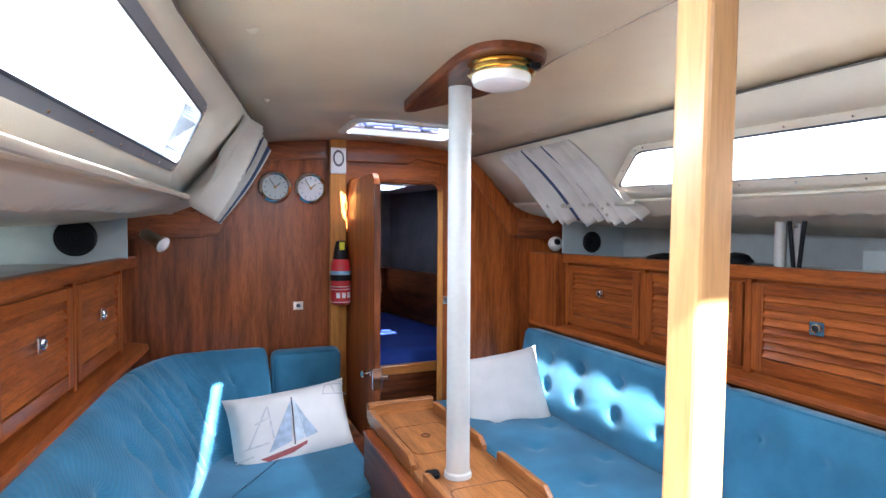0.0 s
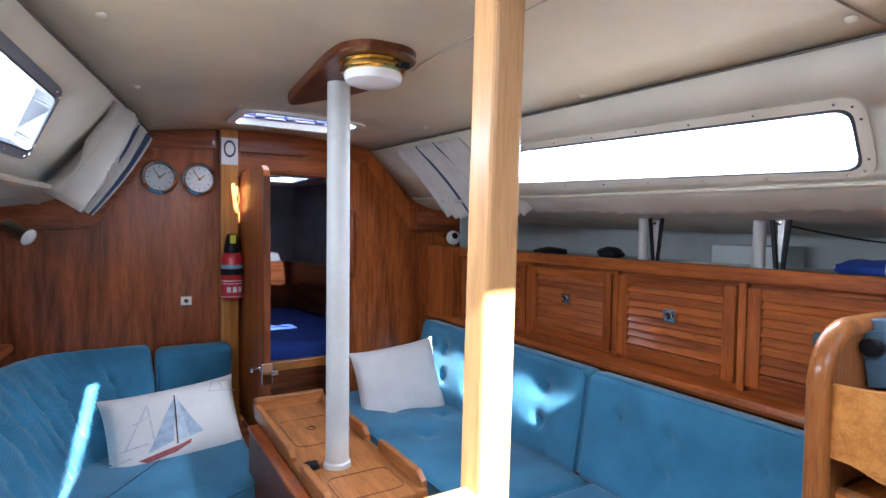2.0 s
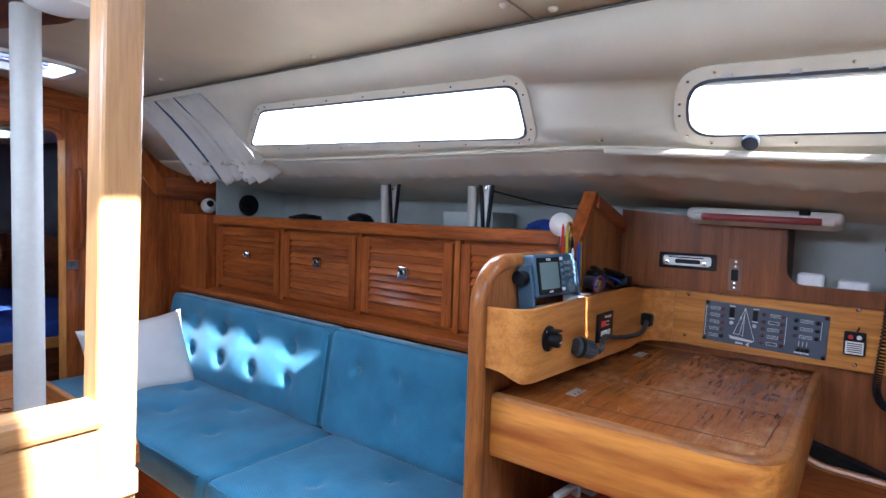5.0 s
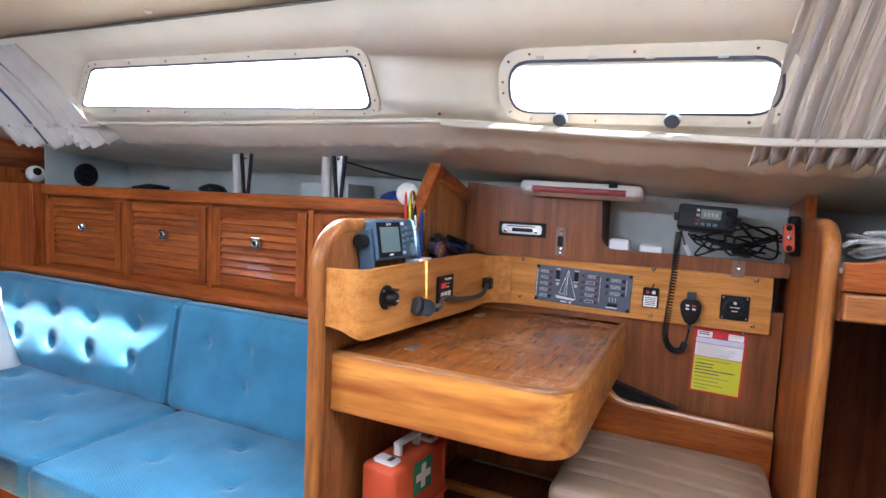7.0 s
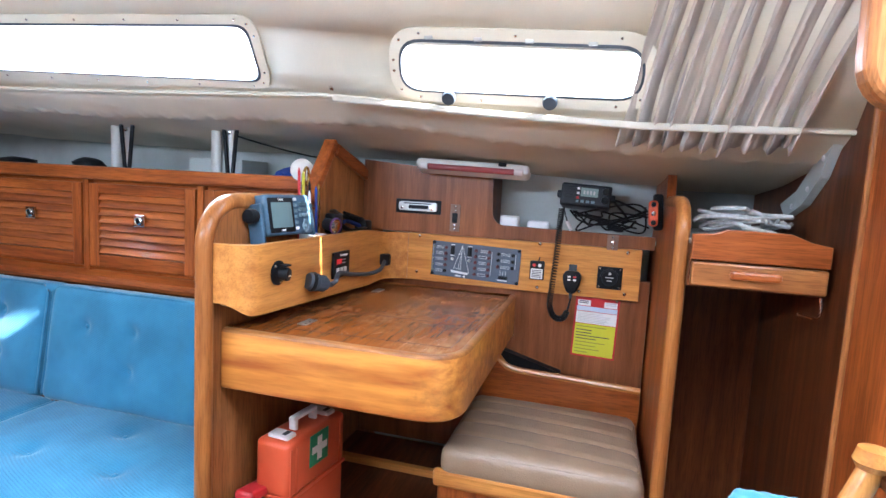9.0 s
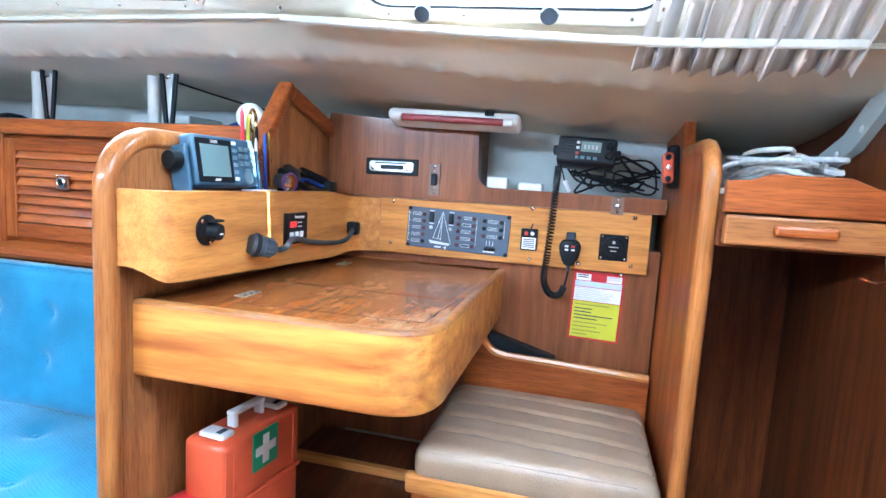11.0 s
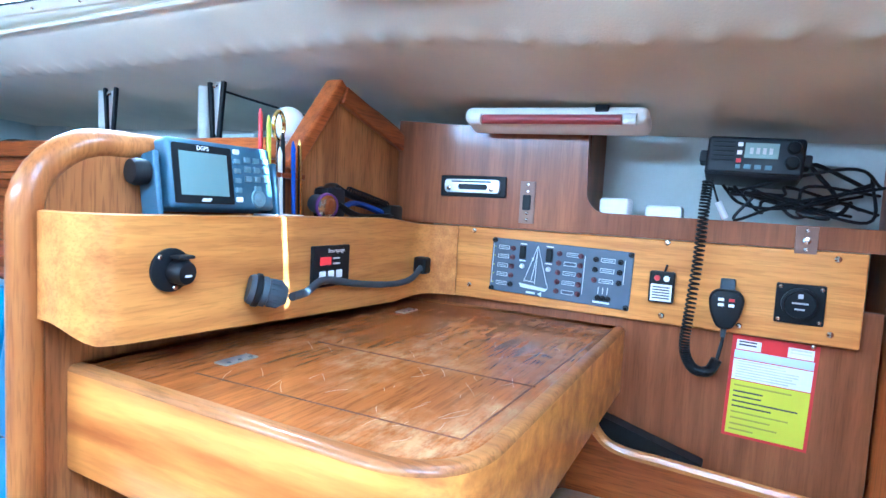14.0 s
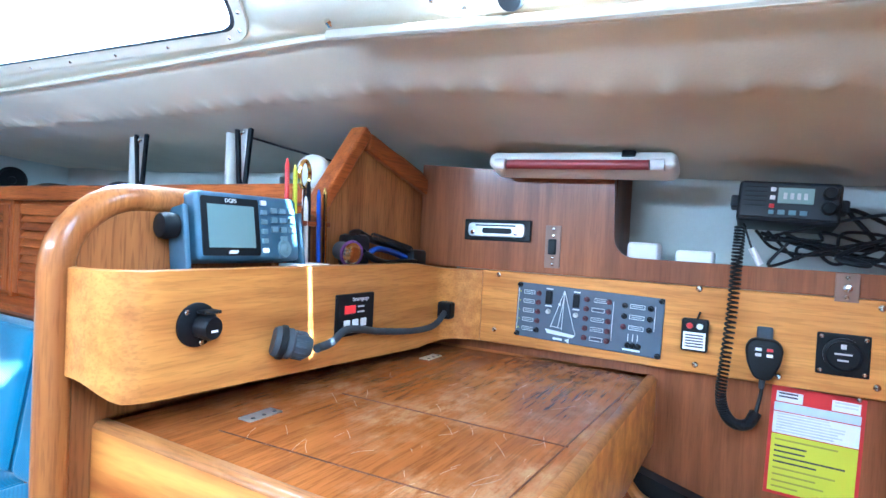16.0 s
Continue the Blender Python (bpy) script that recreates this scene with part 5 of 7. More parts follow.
# headliner buttons
for x, y in ((0.70, 2.60), (0.62, 1.95), (1.78, 2.72), (1.842, 1.87), (1.80, 1.16), (1.86, 1.07), (1.05, 2.88), (1.25, 3.40), (0.95, 3.42), (1.62, 3.0)):
    single("headliner_button", lathe([(0, -0.009), (0.008, -0.007), (0.012, -0.002), (0.013, 0.002)], (x, y, ceil_z(x, y)), (0, 0, 1), 14), VINYL_W, "small cream covered button in the headliner", "button", "headliner buttons", smooth=True)
x, z = RAIL_S(1.04)
single("rail_stud", lathe([(0, 0.014), (0.006, 0.012), (0.009, 0.002)], (x - 0.012, 1.04, z), (-1, 0, 0.3), 12), CHROME, "small stud at the end of the curtain rail", "stud", smooth=True)

# speakers and reading lamps
PANELW = mat("pale_blue_grey_panel", (0.50, 0.56, 0.56), 0.6, var=0.1, scale=6)
def speaker(x, y, z, rr):
    sp = thing("speaker", "round black loudspeaker set in a pale panel", "speaker", (x, y, z), "speakers")
    d = (0.0, -1.0, 0.0)
    part("rim", lathe([(0.0, 0.004), (rr, 0.0), (rr, 0.010), (rr * 0.9, 0.014), (rr * 0.82, 0.010)], (x, y, z), d, 32), BLACK, sp, smooth=True)
    part("cone", lathe([(rr * 0.82, 0.009), (rr * 0.3, 0.004), (rr * 0.25, 0.010), (0, 0.013)], (x, y, z), d, 32), BLACK, sp, smooth=True)
    return sp
single("shelf_end_starboard", box((2.40, 3.40, 1.24), (2.84, 3.41, 1.46), 0.002), PANELW, "pale end wall of the shelf", "wall", kind="structure")
single("shelf_end_port", box((-0.38, 3.36, 1.24), (0.215, 3.37, 1.46), 0.002), PANELW, "pale end wall of the shelf", "wall", kind="structure")
speaker(2.60, 3.40, 1.322, 0.062)
speaker(0.035, 3.36, 1.345, 0.075)
def spot(x, y, z, to, lens):
    s = thing("reading_lamp", "small metal reading lamp on the bulkhead", "lamp", (x, y, z), "reading lamps")
    part("base", lathe([(0, 0.012), (0.02, 0.010), (0.026, 0)], (x, BULK - 0.022, z), (0, -1, 0), 18), BRASS, s, smooth=True)
    part("arm", rod((x, BULK - 0.03, z), (x, y, z), 0.006), BRASS, s, smooth=True)
    part("shade", lathe([(0.0, -0.07), (0.022, -0.068), (0.026, -0.06), (0.026, 0.02), (0.033, 0.03), (0.036, 0.045), (0.036, 0.05)], (x, y, z), to, 20), lens, s, smooth=True)
    part("bulb", lathe([(0.035, 0.047), (0.025, 0.054), (0, 0.058)], (x, y, z), to, 20), OPAL, s, smooth=True)
spot(0.31, 3.44, 1.335, (0.72, -0.55, -0.45), mat("satin_brass", (0.55, 0.47, 0.34), 0.35, metal=0.9))
wb = thing("white_ball_lamp", "white ball-shaped reading lamp with a dark lens", "lamp", (2.375, 3.45, 1.315), "reading lamps")
part("ball", lathe([(0.042 * math.sin(math.pi * k / 12), -0.042 * math.cos(math.pi * k / 12)) for k in range(13)], (2.375, 3.44, 1.312), (0, 0, 1), 20), WHITE, wb, smooth=True)
part("lens", lathe([(0, 0.005), (0.016, 0.003), (0.020, -0.004)], (2.365, 3.402, 1.325), (-0.15, -1, 0.3), 16), BLACK, wb, smooth=True)
part("stem", rod((2.375, 3.45, 1.312), (2.36, BULK - 0.02, 1.32), 0.008), BRASS, wb, smooth=True)

# shelf posts and strap brackets
for y in (2.07, 1.625):
    sp = thing("shelf_post", "pale upright post between shelf and deck", "post", (2.40, y, 1.24), "shelf posts")
    part("post", rod((2.40, y + 0.02, 1.24), (2.40, y + 0.02, 1.46), 0.019), MASTW, sp, smooth=True)
    br = thing("strap_clip", "clear and black strap clip hanging beside the post", "clip", (2.37, y - 0.06, 1.25), "strap clips")
    part("plate", prism([(y - 0.050, 1.41), (y - 0.074, 1.41), (y - 0.065, 1.28), (y - 0.058, 1.28)], "x", 2.366, 2.376, 0.001), ALU, br, "bright clip plate")
    for dy in (-0.028, -0.092):
        part("strip", moved(box((-0.006, -0.006, -0.085), (0.004, 0.006, 0.085), 0.002), Matrix.Translation((2.368, y + dy * 0.55 - 0.028, 1.335)) @ Matrix.Rotation(radians(6 if dy < -0.05 else -6), 4, "X")), BLACK, br)
    part("knob", lathe([(0, 0.012), (0.007, 0.01), (0.008, 0)], (2.37, y - 0.06, 1.40), (-1, 0, 0), 10), CHROME, br, smooth=True)
# things on the starboard shelf
def blob(name, label, cat, c, s, material, seed, ang=0.0):
    bm = bmesh.new()
    bmesh.ops.create_icosphere(bm, subdivisions=3, radius=1.0)
    for v in bm.verts:
        f = 1 + 0.22 * noise.noise(v.co * 2.2 + Vector((seed, 0, 0)))
        v.co = Vector((v.co.x * s[0] * f, v.co.y * s[1] * f, max(-1.0, v.co.z * f) * s[2]))
    single(name, moved(bm, Matrix.Translation(c) @ Matrix.Rotation(ang, 4, "Z")), material, label, cat, smooth=True)
blob("folded_hat", "dark folded hat lying on the shelf", "hat", (2.44, 2.66, 1.262), (0.07, 0.09, 0.024), BLACK, 1)
blob("dark_glove", "dark bundled gloves lying on the shelf", "glove", (2.52, 2.36, 1.268), (0.06, 0.055, 0.030), BLACK, 4)
blob("blue_bag", "blue soft bag lying on the shelf", "bag", (2.52, 1.36, 1.268), (0.08, 0.11, 0.03), BLUE_D, 7)
pp = thing("paper_stack", "flat stack of white printed papers on the shelf", "papers", (2.50, 1.86, 1.24))
for k in range(4):
    part("sheet", moved(box((-0.07, -0.11, 0.004 * k), (0.07, 0.11, 0.004 * k + 0.003), 0.0008, 1), Matrix.Translation((2.47, 1.86, 1.2415)) @ Matrix.Rotation(0.1 * k - 0.2, 4, "Z")), PAPER, pp)
single("cardboard_box", box((2.62, 1.70, 1.24), (2.80, 1.95, 1.32), 0.004), LINER, "pale grey box at the back of the shelf", "box")
single("thin_cable", tube(smooth_run([(2.41, 1.60, 1.40), (2.50, 1.50, 1.37), (2.62, 1.40, 1.345), (2.72, 1.25, 1.33)], 6), 0.003, 6), BLACK, "thin dark cable under the side deck", "cable", smooth=True)


# curtains
TAUPE = mat("taupe_stripe", (0.42, 0.375, 0.335), 0.9, var=0.1)
STRIPED = mat("pale_curtain_cloth", (0.60, 0.56, 0.50), 0.9, var=0.12, scale=9, fine=0.06, fine_scale=500, sheen=0.2)
def curtain(name, label, top, bottom, folds, amp, material, stripe=None, n=160, rows=14, seed=0, dark=None, second=0.35):
    """A gathered curtain between two runs of points, with the folds pushed along its normal."""
    T, B = smooth_run(top, 20), smooth_run(bottom, 20)
    def pick(run, t):
        f = t * (len(run) - 1)
        i = min(int(f), len(run) - 2)
        return run[i].lerp(run[i + 1], f - i)
    bm = bmesh.new()
    g = []
    for i in range(n + 1):
        t = i / n
        a, b = pick(T, t), pick(B, t)
        tang = (pick(B, min(1, t + 0.02)) - pick(B, max(0, t - 0.02))).normalized()
        nrm = tang.cross(b - a).normalized()
        ph = t * folds * 2 * math.pi + 1.6 * noise.noise((t * 4, seed, 0))
        col = []
        for k in range(rows + 1):
            s = k / rows
            q = ph + 1.1 * noise.noise((s * 2.2, t * 5, seed))
            f = amp * (0.55 + 0.45 * s) * (2 * abs(math.sin(0.5 * q)) - 1 + second * math.sin(2.3 * q))
            sag = 0.012 * math.sin(math.pi * s)
            col.append(bm.verts.new(a.lerp(b, s) + nrm * (f + sag) + tang * 0.4 * f + Vector((0, 0, 0.008 * noise.noise((t * 12, seed, 3)) * s))))
        g.append(col)
    for i in range(n):
        for k in range(rows):
            f = bm.faces.new((g[i][k], g[i + 1][k], g[i + 1][k + 1], g[i][k + 1]))
            if stripe and any(abs((i / n) - c) < w for c, w in stripe):
                f.material_index = 1
    ob = single(name, bm, [material, dark or NAVY], label, "curtain", "curtains", smooth=True)
    so = ob.modifiers.new("thick", "SOLIDIFY")
    so.thickness = 0.0015
    return ob


def on_side(edge, rail, sign, pts, off):
    at = slope_at(edge, rail, sign)
    return [at((y, s), off) for y, s in pts]


curtain("curtain", "gathered cream curtain with dark stripes by the forward window", on_side(EDGE_S, RAIL_S, 1, [(3.20, 0.05), (2.93, 0.05), (2.63, 0.05)], 0.02), on_side(EDGE_S, RAIL_S, 1, [(3.10, 1.27), (2.80, 1.25), (2.46, 1.26)], 0.045), 11, 0.032, STRIPED, [(0.13, 0.006), (0.36, 0.015), (0.41, 0.005), (0.64, 0.006)], seed=1, second=0.5, n=260)
curtain("curtain", "gathered white curtain with dark stripes beside the bulkhead", on_side(EDGE_P, RAIL_P, -1, [(3.34, 0.04), (3.08, 0.04), (2.72, 0.02)], 0.035), on_side(EDGE_P, RAIL_P, -1, [(3.16, 1.07), (2.96, 1.05), (2.74, 1.04)], 0.075), 8, 0.06, STRIPED, [(0.18, 0.016), (0.31, 0.022), (0.47, 0.012), (0.66, 0.018)], seed=5, second=0.5, n=260)
curtain("curtain", "gathered grey-beige curtain with soft stripes by the portlight", on_side(EDGE_S, RAIL_S, 1, [(0.22, 0.0), (0.05, 0.0), (-0.17, 0.0)], 0.02), on_side(EDGE_S, RAIL_S, 1, [(0.285, 1.14), (0.12, 1.16), (-0.08, 1.14)], 0.035), 9, 0.024, CURTAIN, [(0.12, 0.02), (0.3, 0.03), (0.52, 0.025), (0.7, 0.035), (0.9, 0.02)], seed=9, dark=TAUPE, second=0.3, n=260)
for nm, edge, rail, sg, y0, y1 in (("starboard", EDGE_S, RAIL_S, 1, 2.45, 3.1), ("port", EDGE_P, RAIL_P, -1, 0.9, 3.2), ("aft", EDGE_S, RAIL_S, 1, -0.08, 1.02)):
    at = slope_at(edge, rail, sg)
    single("curtain_track_" + nm, tube([at((y0 + (y1 - y0) * k / 20, 0.985), 0.052) for k in range(21)], 0.0055, 8, 1.6), mat("tan_track", (0.46, 0.41, 0.33), 0.5, var=0.1), "pale track holding the curtains' hem", "trim", kind="structure", smooth=True)

# ---------------------------------------------------------------- chart station
DIV = 1.17
dv = thing("chart_divider", "honey-coloured teak divider with a rounded front edge", "partition", (1.77, DIV, 0))
prof = rounded([(1.775, 0.0), (1.775, 1.185), (2.215, 1.185), (2.36, 1.375), (2.50, 1.345), (2.66, 1.30), (2.80, 1.30), (2.80, 0.0)], [0, 0.10, 0.03, 0.01, 0, 0, 0, 0], 8)
part("panel", prism(prof, "y", DIV - 0.012, DIV + 0.012), MID("z"), dv)
edge = [(1.758, DIV, 0.02), (1.758, DIV, 1.06)] + [(1.758 + 0.10 * (1 - math.cos(a)), DIV, 1.09 + 0.10 * math.sin(a)) for a in [math.pi / 2 * k / 8 for k in range(9)]] + [(2.12, DIV, 1.19)]
part("front_edge", tube(edge, 0.021, 10), EDGING("z"), dv, "rounded honey-coloured edging", smooth=True)
sl = box((0, -0.024, -0.014), (0.245, 0.02, 0.016), 0.006)
part("slope_edge", moved(sl, Matrix.Translation((2.205, DIV, 1.185)) @ Matrix.Rotation(-math.atan2(0.19, 0.145), 4, "Y")), TEAK_R("x"), dv, "reddish sloping edge batten")
tl = box((0, -0.03, -0.03), (0.32, -0.012, 0.010), 0.004)
part("deck_batten", moved(tl, Matrix.Translation((2.35, DIV, 1.365)) @ Matrix.Rotation(math.atan2(0.085, 0.29), 4, "Y")), TEAK_R("x"), dv, "reddish batten under the deck")
part("tool_rail", box((2.10, DIV - 0.045, 1.165), (2.215, DIV - 0.012, 1.175), 0.002), TEAK_R("x"), dv)

# instrument shelf with its bowed front
bx = thing("instrument_box", "honey-coloured bowed instrument shelf over the chart table", "shelf", (2.1, 1.08, 0.92))


def bowed_front():
    """A plywood front bent round at both ends, higher at one end below."""
    run = [(1.762, 1.155)] + [(1.762 + 0.058 * (1 - math.cos(a)), 1.13 - 0.072 * math.sin(a)) for a in [math.pi / 2 * k / 8 for k in range(9)]]
    run += [(1.82 + (2.50 - 1.82) * k / 12, 1.058) for k in range(1, 13)]
    run += [(2.50 + 0.086 * math.sin(a), 0.972 + 0.086 * math.cos(a)) for a in [math.pi / 2 * k / 8 for k in range(1, 9)]]
    bm = bmesh.new()
    rows = []
    for i, (x, y) in enumerate(run):
        a, b = Vector(run[max(i - 1, 0)]), Vector(run[min(i + 1, len(run) - 1)])
        t = (b - a).normalized()
        n = Vector((-t.y, t.x)) * 0.014
        bot = 0.932 - 0.030 * max(0.0, min(1.0, (x - 1.81) / 0.7)) + (0.028 * (1 - max(0.0, min(1.0, (x - 1.762) / 0.03))) ** 2)
        top = 1.098 - 0.0135 * max(0.0, min(1.0, (x - 2.42) / 0.12))
        bot += 0.012 * max(0.0, min(1.0, (x - 2.45) / 0.1))
        rows.append([bm.verts.new((x, y, bot)), bm.verts.new((x, y, top - 0.002)), bm.verts.new((x + n.x * 0.5, y + n.y * 0.5, top)), bm.verts.new((x + n.x, y + n.y, top - 0.002)), bm.verts.new((x + n.x, y + n.y, bot))])
    for p, q in zip(rows, rows[1:]):
        for k in range(5):
            bm.faces.new((p[k], p[(k + 1) % 5], q[(k + 1) % 5], q[k]))
    bm.faces.new(rows[0])
    bm.faces.new(rows[-1][::-1])
    return bm


part("front", bowed_front(), HONEY("x"), bx, "bowed honey-coloured plywood front", smooth=True)
part("shelf_board", box((1.79, 1.085, 1.035), (2.59, DIV - 0.012, 1.05), 0), TEAK_R("x"), bx)
# shade below the shelf is put into this darker teak
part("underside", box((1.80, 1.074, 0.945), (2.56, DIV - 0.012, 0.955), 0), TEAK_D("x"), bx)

# back boards
MX = 2.60
bb = thing("chart_back_board", "mahogany-toned back board of the chart station with a cut-out", "panel", (MX, 0.65, 0.5))
cut = [(1.155, 1.34), (0.675, 1.30), (0.670, 1.185)] + [(0.670 - 0.04 * (1 - math.cos(a)), 1.178 - 0.045 * math.sin(a)) for a in [math.pi / 2 * k / 6 for k in range(7)]] + [(0.135, 1.128), (0.135, 1.086), (1.155, 1.086)]
part("upper_board", prism(cut, "x", MX - 0.011, MX + 0.008, 0.0), MAHOG("z"), bb)
part("lower_board", box((MX + 0.012, 0.135, 0.30), (MX + 0.030, 1.155, 0.98), 0.002), MAHOG("z"), bb)
part("fascia", box((MX - 0.014, 0.17, 0.914), (MX + 0.011, 0.972, 1.0845), 0.003), HONEY("y"), bb, "honey-coloured instrument fascia")
part("cubby_back", box((2.76, 0.13, 1.08), (2.77, 0.72, 1.36), 0), LINER, bb, "pale cubby lining")
part("cubby_floor", box((MX + 0.008, 0.13, 1.10), (2.76, 0.70, 1.115), 0), LINER, bb)
part("cubby_side", box((MX + 0.008, 0.672, 1.10), (2.76, 0.69, 1.36), 0), TEAK_D("z"), bb)
for y, z in ((0.93, 1.075), (0.935, 0.945), (0.50, 1.08), (0.50, 0.93), (0.215, 1.072), (0.215, 0.935), (0.36, 0.93)):
    part("screw", lathe([(0, 0.002), (0.004, 0.0015), (0.006, 0)], (MX - 0.014, y, z), (-1, 0, 0), 10), CHROME, bb)

# aft divider
ad = thing("chart_aft_divider", "honey-edged teak divider behind the chart seat", "partition", (2.15, 0.12, 0))
part("panel", prism(rounded([(2.165, 0.0), (2.165, 1.235), (2.44, 1.235), (2.47, 1.35), (2.8, 1.32), (2.8, 0.0)], [0, 0.07, 0.02, 0.01, 0, 0], 6), "y", 0.105, 0.13), TEAK_R("z"), ad)
part("front_edge", tube([(2.155, 0.1175, 0.02), (2.155, 0.1175, 1.15)] + [(2.155 + 0.08 * (1 - math.cos(a)), 0.1175, 1.165 + 0.08 * math.sin(a)) for a in [math.pi / 2 * k / 6 for k in range(7)]] + [(2.42, 0.1175, 1.245)], 0.018, 10), EDGING("z"), ad, "rounded honey-coloured edging", smooth=True)

# chart table
TX0, TX1, TY0, TY1, TZ = 1.80, 2.61, 0.572, 1.155, 0.885
ct = thing("chart_table", "worn varnished teak chart table with a deep rounded rim", "table", (2.2, 0.86, 0.74))
out = rounded([(TX0, TY0), (TX1, TY0), (TX1, TY1), (TX0, TY1)], [0.11, 0, 0, 0.0], 12)
inn = rounded([(TX0 + 0.02, TY0 + 0.018), (TX1, TY0 + 0.018), (TX1, TY1), (TX0 + 0.02, TY1)], [0.09, 0, 0, 0.0], 12)


def rim_mesh():
    bm = bmesh.new()
    n = len(out)
    levels = []
    for line, z in ((inn, TZ - 0.02), (inn, TZ + 0.006), (out, TZ + 0.006), (out, 0.742), (inn, 0.742)):
        levels.append([bm.verts.new((x, y, z)) for x, y in line])
    for a, b in zip(levels, levels[1:]):
        for i in range(n):
            bm.faces.new((a[i], a[(i + 1) % n], b[(i + 1) % n], b[i]))
    es = [e for e in bm.edges if all(v in levels[2] for v in e.verts) or all(v in levels[3] for v in e.verts)]
    bmesh.ops.bevel(bm, geom=es, offset=0.008, segments=3, affect="EDGES", profile=0.5)
    for f in bm.faces:
        f.normal_update()
        if f.calc_center_median().z > TZ - 0.006:
            f.material_index = 1
    return bm


RIM_W = wood("rim_teak", (0.74, 0.31, 0.058), (0.36, 0.10, 0.017), "y", ring=20, pores=0.92, streak=34, coat=0.35, scuff=0.7, scuff_at=0.58, scuff_color=(0.10, 0.05, 0.03))
part("rim", rim_mesh(), [RIM_W, wood("rim_top_teak", (0.44, 0.18, 0.045), (0.22, 0.075, 0.019), "y", ring=10, wear=0.3, coat=0.3)], ct, "honey-coloured worn rim", smooth=True)
part("top", prism(inn, "z", TZ - 0.018, TZ), TABLE_W, ct, "scratched and worn tabletop")
# darker teak paints the shade under the tabletop
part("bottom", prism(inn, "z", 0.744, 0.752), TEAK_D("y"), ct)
for a, b in (((1.888, 1.015), (1.905, 0.62)), ((1.905, 0.62), (2.45, 0.605)), ((2.12, 1.0), (2.12, 0.61))):
    part("lid_joint", tube([(a[0], a[1], TZ + 0.0002), (b[0], b[1], TZ + 0.0002)], 0.0012, 4), DARKWOOD, ct)
for x, y in ((1.963, 1.02), (2.46, 1.03)):
    hg = part("hinge", box((x - 0.03, y - 0.013, TZ - 0.001), (x + 0.03, y + 0.013, TZ + 0.002), 0.001), ALU, ct, "worn alloy hinge")
    for dx in (-0.02, 0.0, 0.02):
        part("hinge_screw", lathe([(0, 0.0016), (0.003, 0.001), (0.0035, 0)], (x + dx, y - 0.007, TZ + 0.002), (0, 0, 1), 8), RUBBER, hg)
# scratches in the varnish
rs = random.Random(7)
SCR = mat("pale_scratch", (0.44, 0.24, 0.12), 0.6, var=0.2)
scr = []
for k in range(45):
    x, y = rs.uniform(1.86, 2.35), rs.uniform(0.62, 1.0)
    a, l = rs.uniform(-0.6, 0.9), rs.uniform(0.008, 0.05)
    scr.append(tube(smooth_run([(x, y, TZ + 0.0002), (x + l * 0.5 * math.cos(a), y + l * 0.5 * math.sin(a) + rs.uniform(-0.004, 0.004), TZ + 0.0002), (x + l * math.cos(a), y + l * math.sin(a), TZ + 0.0002)], 3), 0.00028, 4))
tagged(part("scratches", joined(*scr), SCR, ct, "fine pale scratches"), kind="stuff")

# coaming behind the seat, seat, locker below
cm = thing("seat_coaming", "teak coaming with a rounded capping behind the seat", "trim", (2.56, 0.4, 0.45))
line = [(0.635, 0.86), (0.625, 0.72), (0.60, 0.665), (0.555, 0.642), (0.45, 0.637), (0.14, 0.625)]
part("panel", prism(line + [(0.14, 0.40), (0.66, 0.40), (0.66, 0.86)], "x", 2.548, 2.566), TEAK_R("y"), cm)
part("capping", tube([(2.557, y, z) for y, z in [tuple(p)[1:] for p in smooth_run([(0, *q) for q in line], 6)]], 0.012, 8), HONEY("y"), cm, "rounded honey-coloured capping", smooth=True)
sb = thing("black_cable_tray", "black plastic tray tucked behind the coaming", "tray", (2.59, 0.55, 0.62))
part("tray", prism([(0.64, 0.73), (0.60, 0.70), (0.40, 0.645), (0.40, 0.60), (0.64, 0.60)], "x", 2.572, 2.608), BLACK, sb)

st = thing("navigator_stool", "tan leather stool with stitched channels on a wooden box", "seat", (2.4, 0.42, 0))
SX0, SX1, SY0, SY1, SZ = 2.10, 2.545, 0.15, 0.685, 0.545


def seat_disp(x, y, z):
    if z < 0:
        return 0.0
    d = 0.012 * (1 - (2 * x / 0.445) ** 4) * (1 - (2 * y / 0.535) ** 4)
    for c in (-0.135, -0.045, 0.045, 0.135):
        d -= 0.007 * math.exp(-((x - c - 0.02 * math.sin(y * 4)) / 0.008) ** 2)
    return d


part("cushion", pad((0.445, 0.535, 0.085), 0.03, (60, 16, 1), seat_disp, Matrix.Translation(((SX0 + SX1) / 2, (SY0 + SY1) / 2, SZ - 0.0425))), BUFF, st, "tan stitched leather cushion", smooth=True)
part("piping", tube([(SX0 + 0.012, SY1 - 0.05, SZ - 0.008), (SX0 + 0.012, SY0 + 0.05, SZ - 0.008), (SX0 + 0.03, SY0 + 0.02, SZ - 0.008), (SX0 + 0.06, SY0 + 0.012, SZ - 0.008), (SX1 - 0.05, SY0 + 0.012, SZ - 0.008)], 0.004, 6), BUFF, st, smooth=True)
part("box", box((2.12, 0.14, 0.0), (2.545, 0.69, 0.462), 0.004), TEAK_R("z"), st, "reddish wooden seat box")
part("lip", box((2.10, 0.145, 0.43), (2.125, 0.70, 0.478), 0.008), HONEY("y"), st, "honey-coloured front lip")
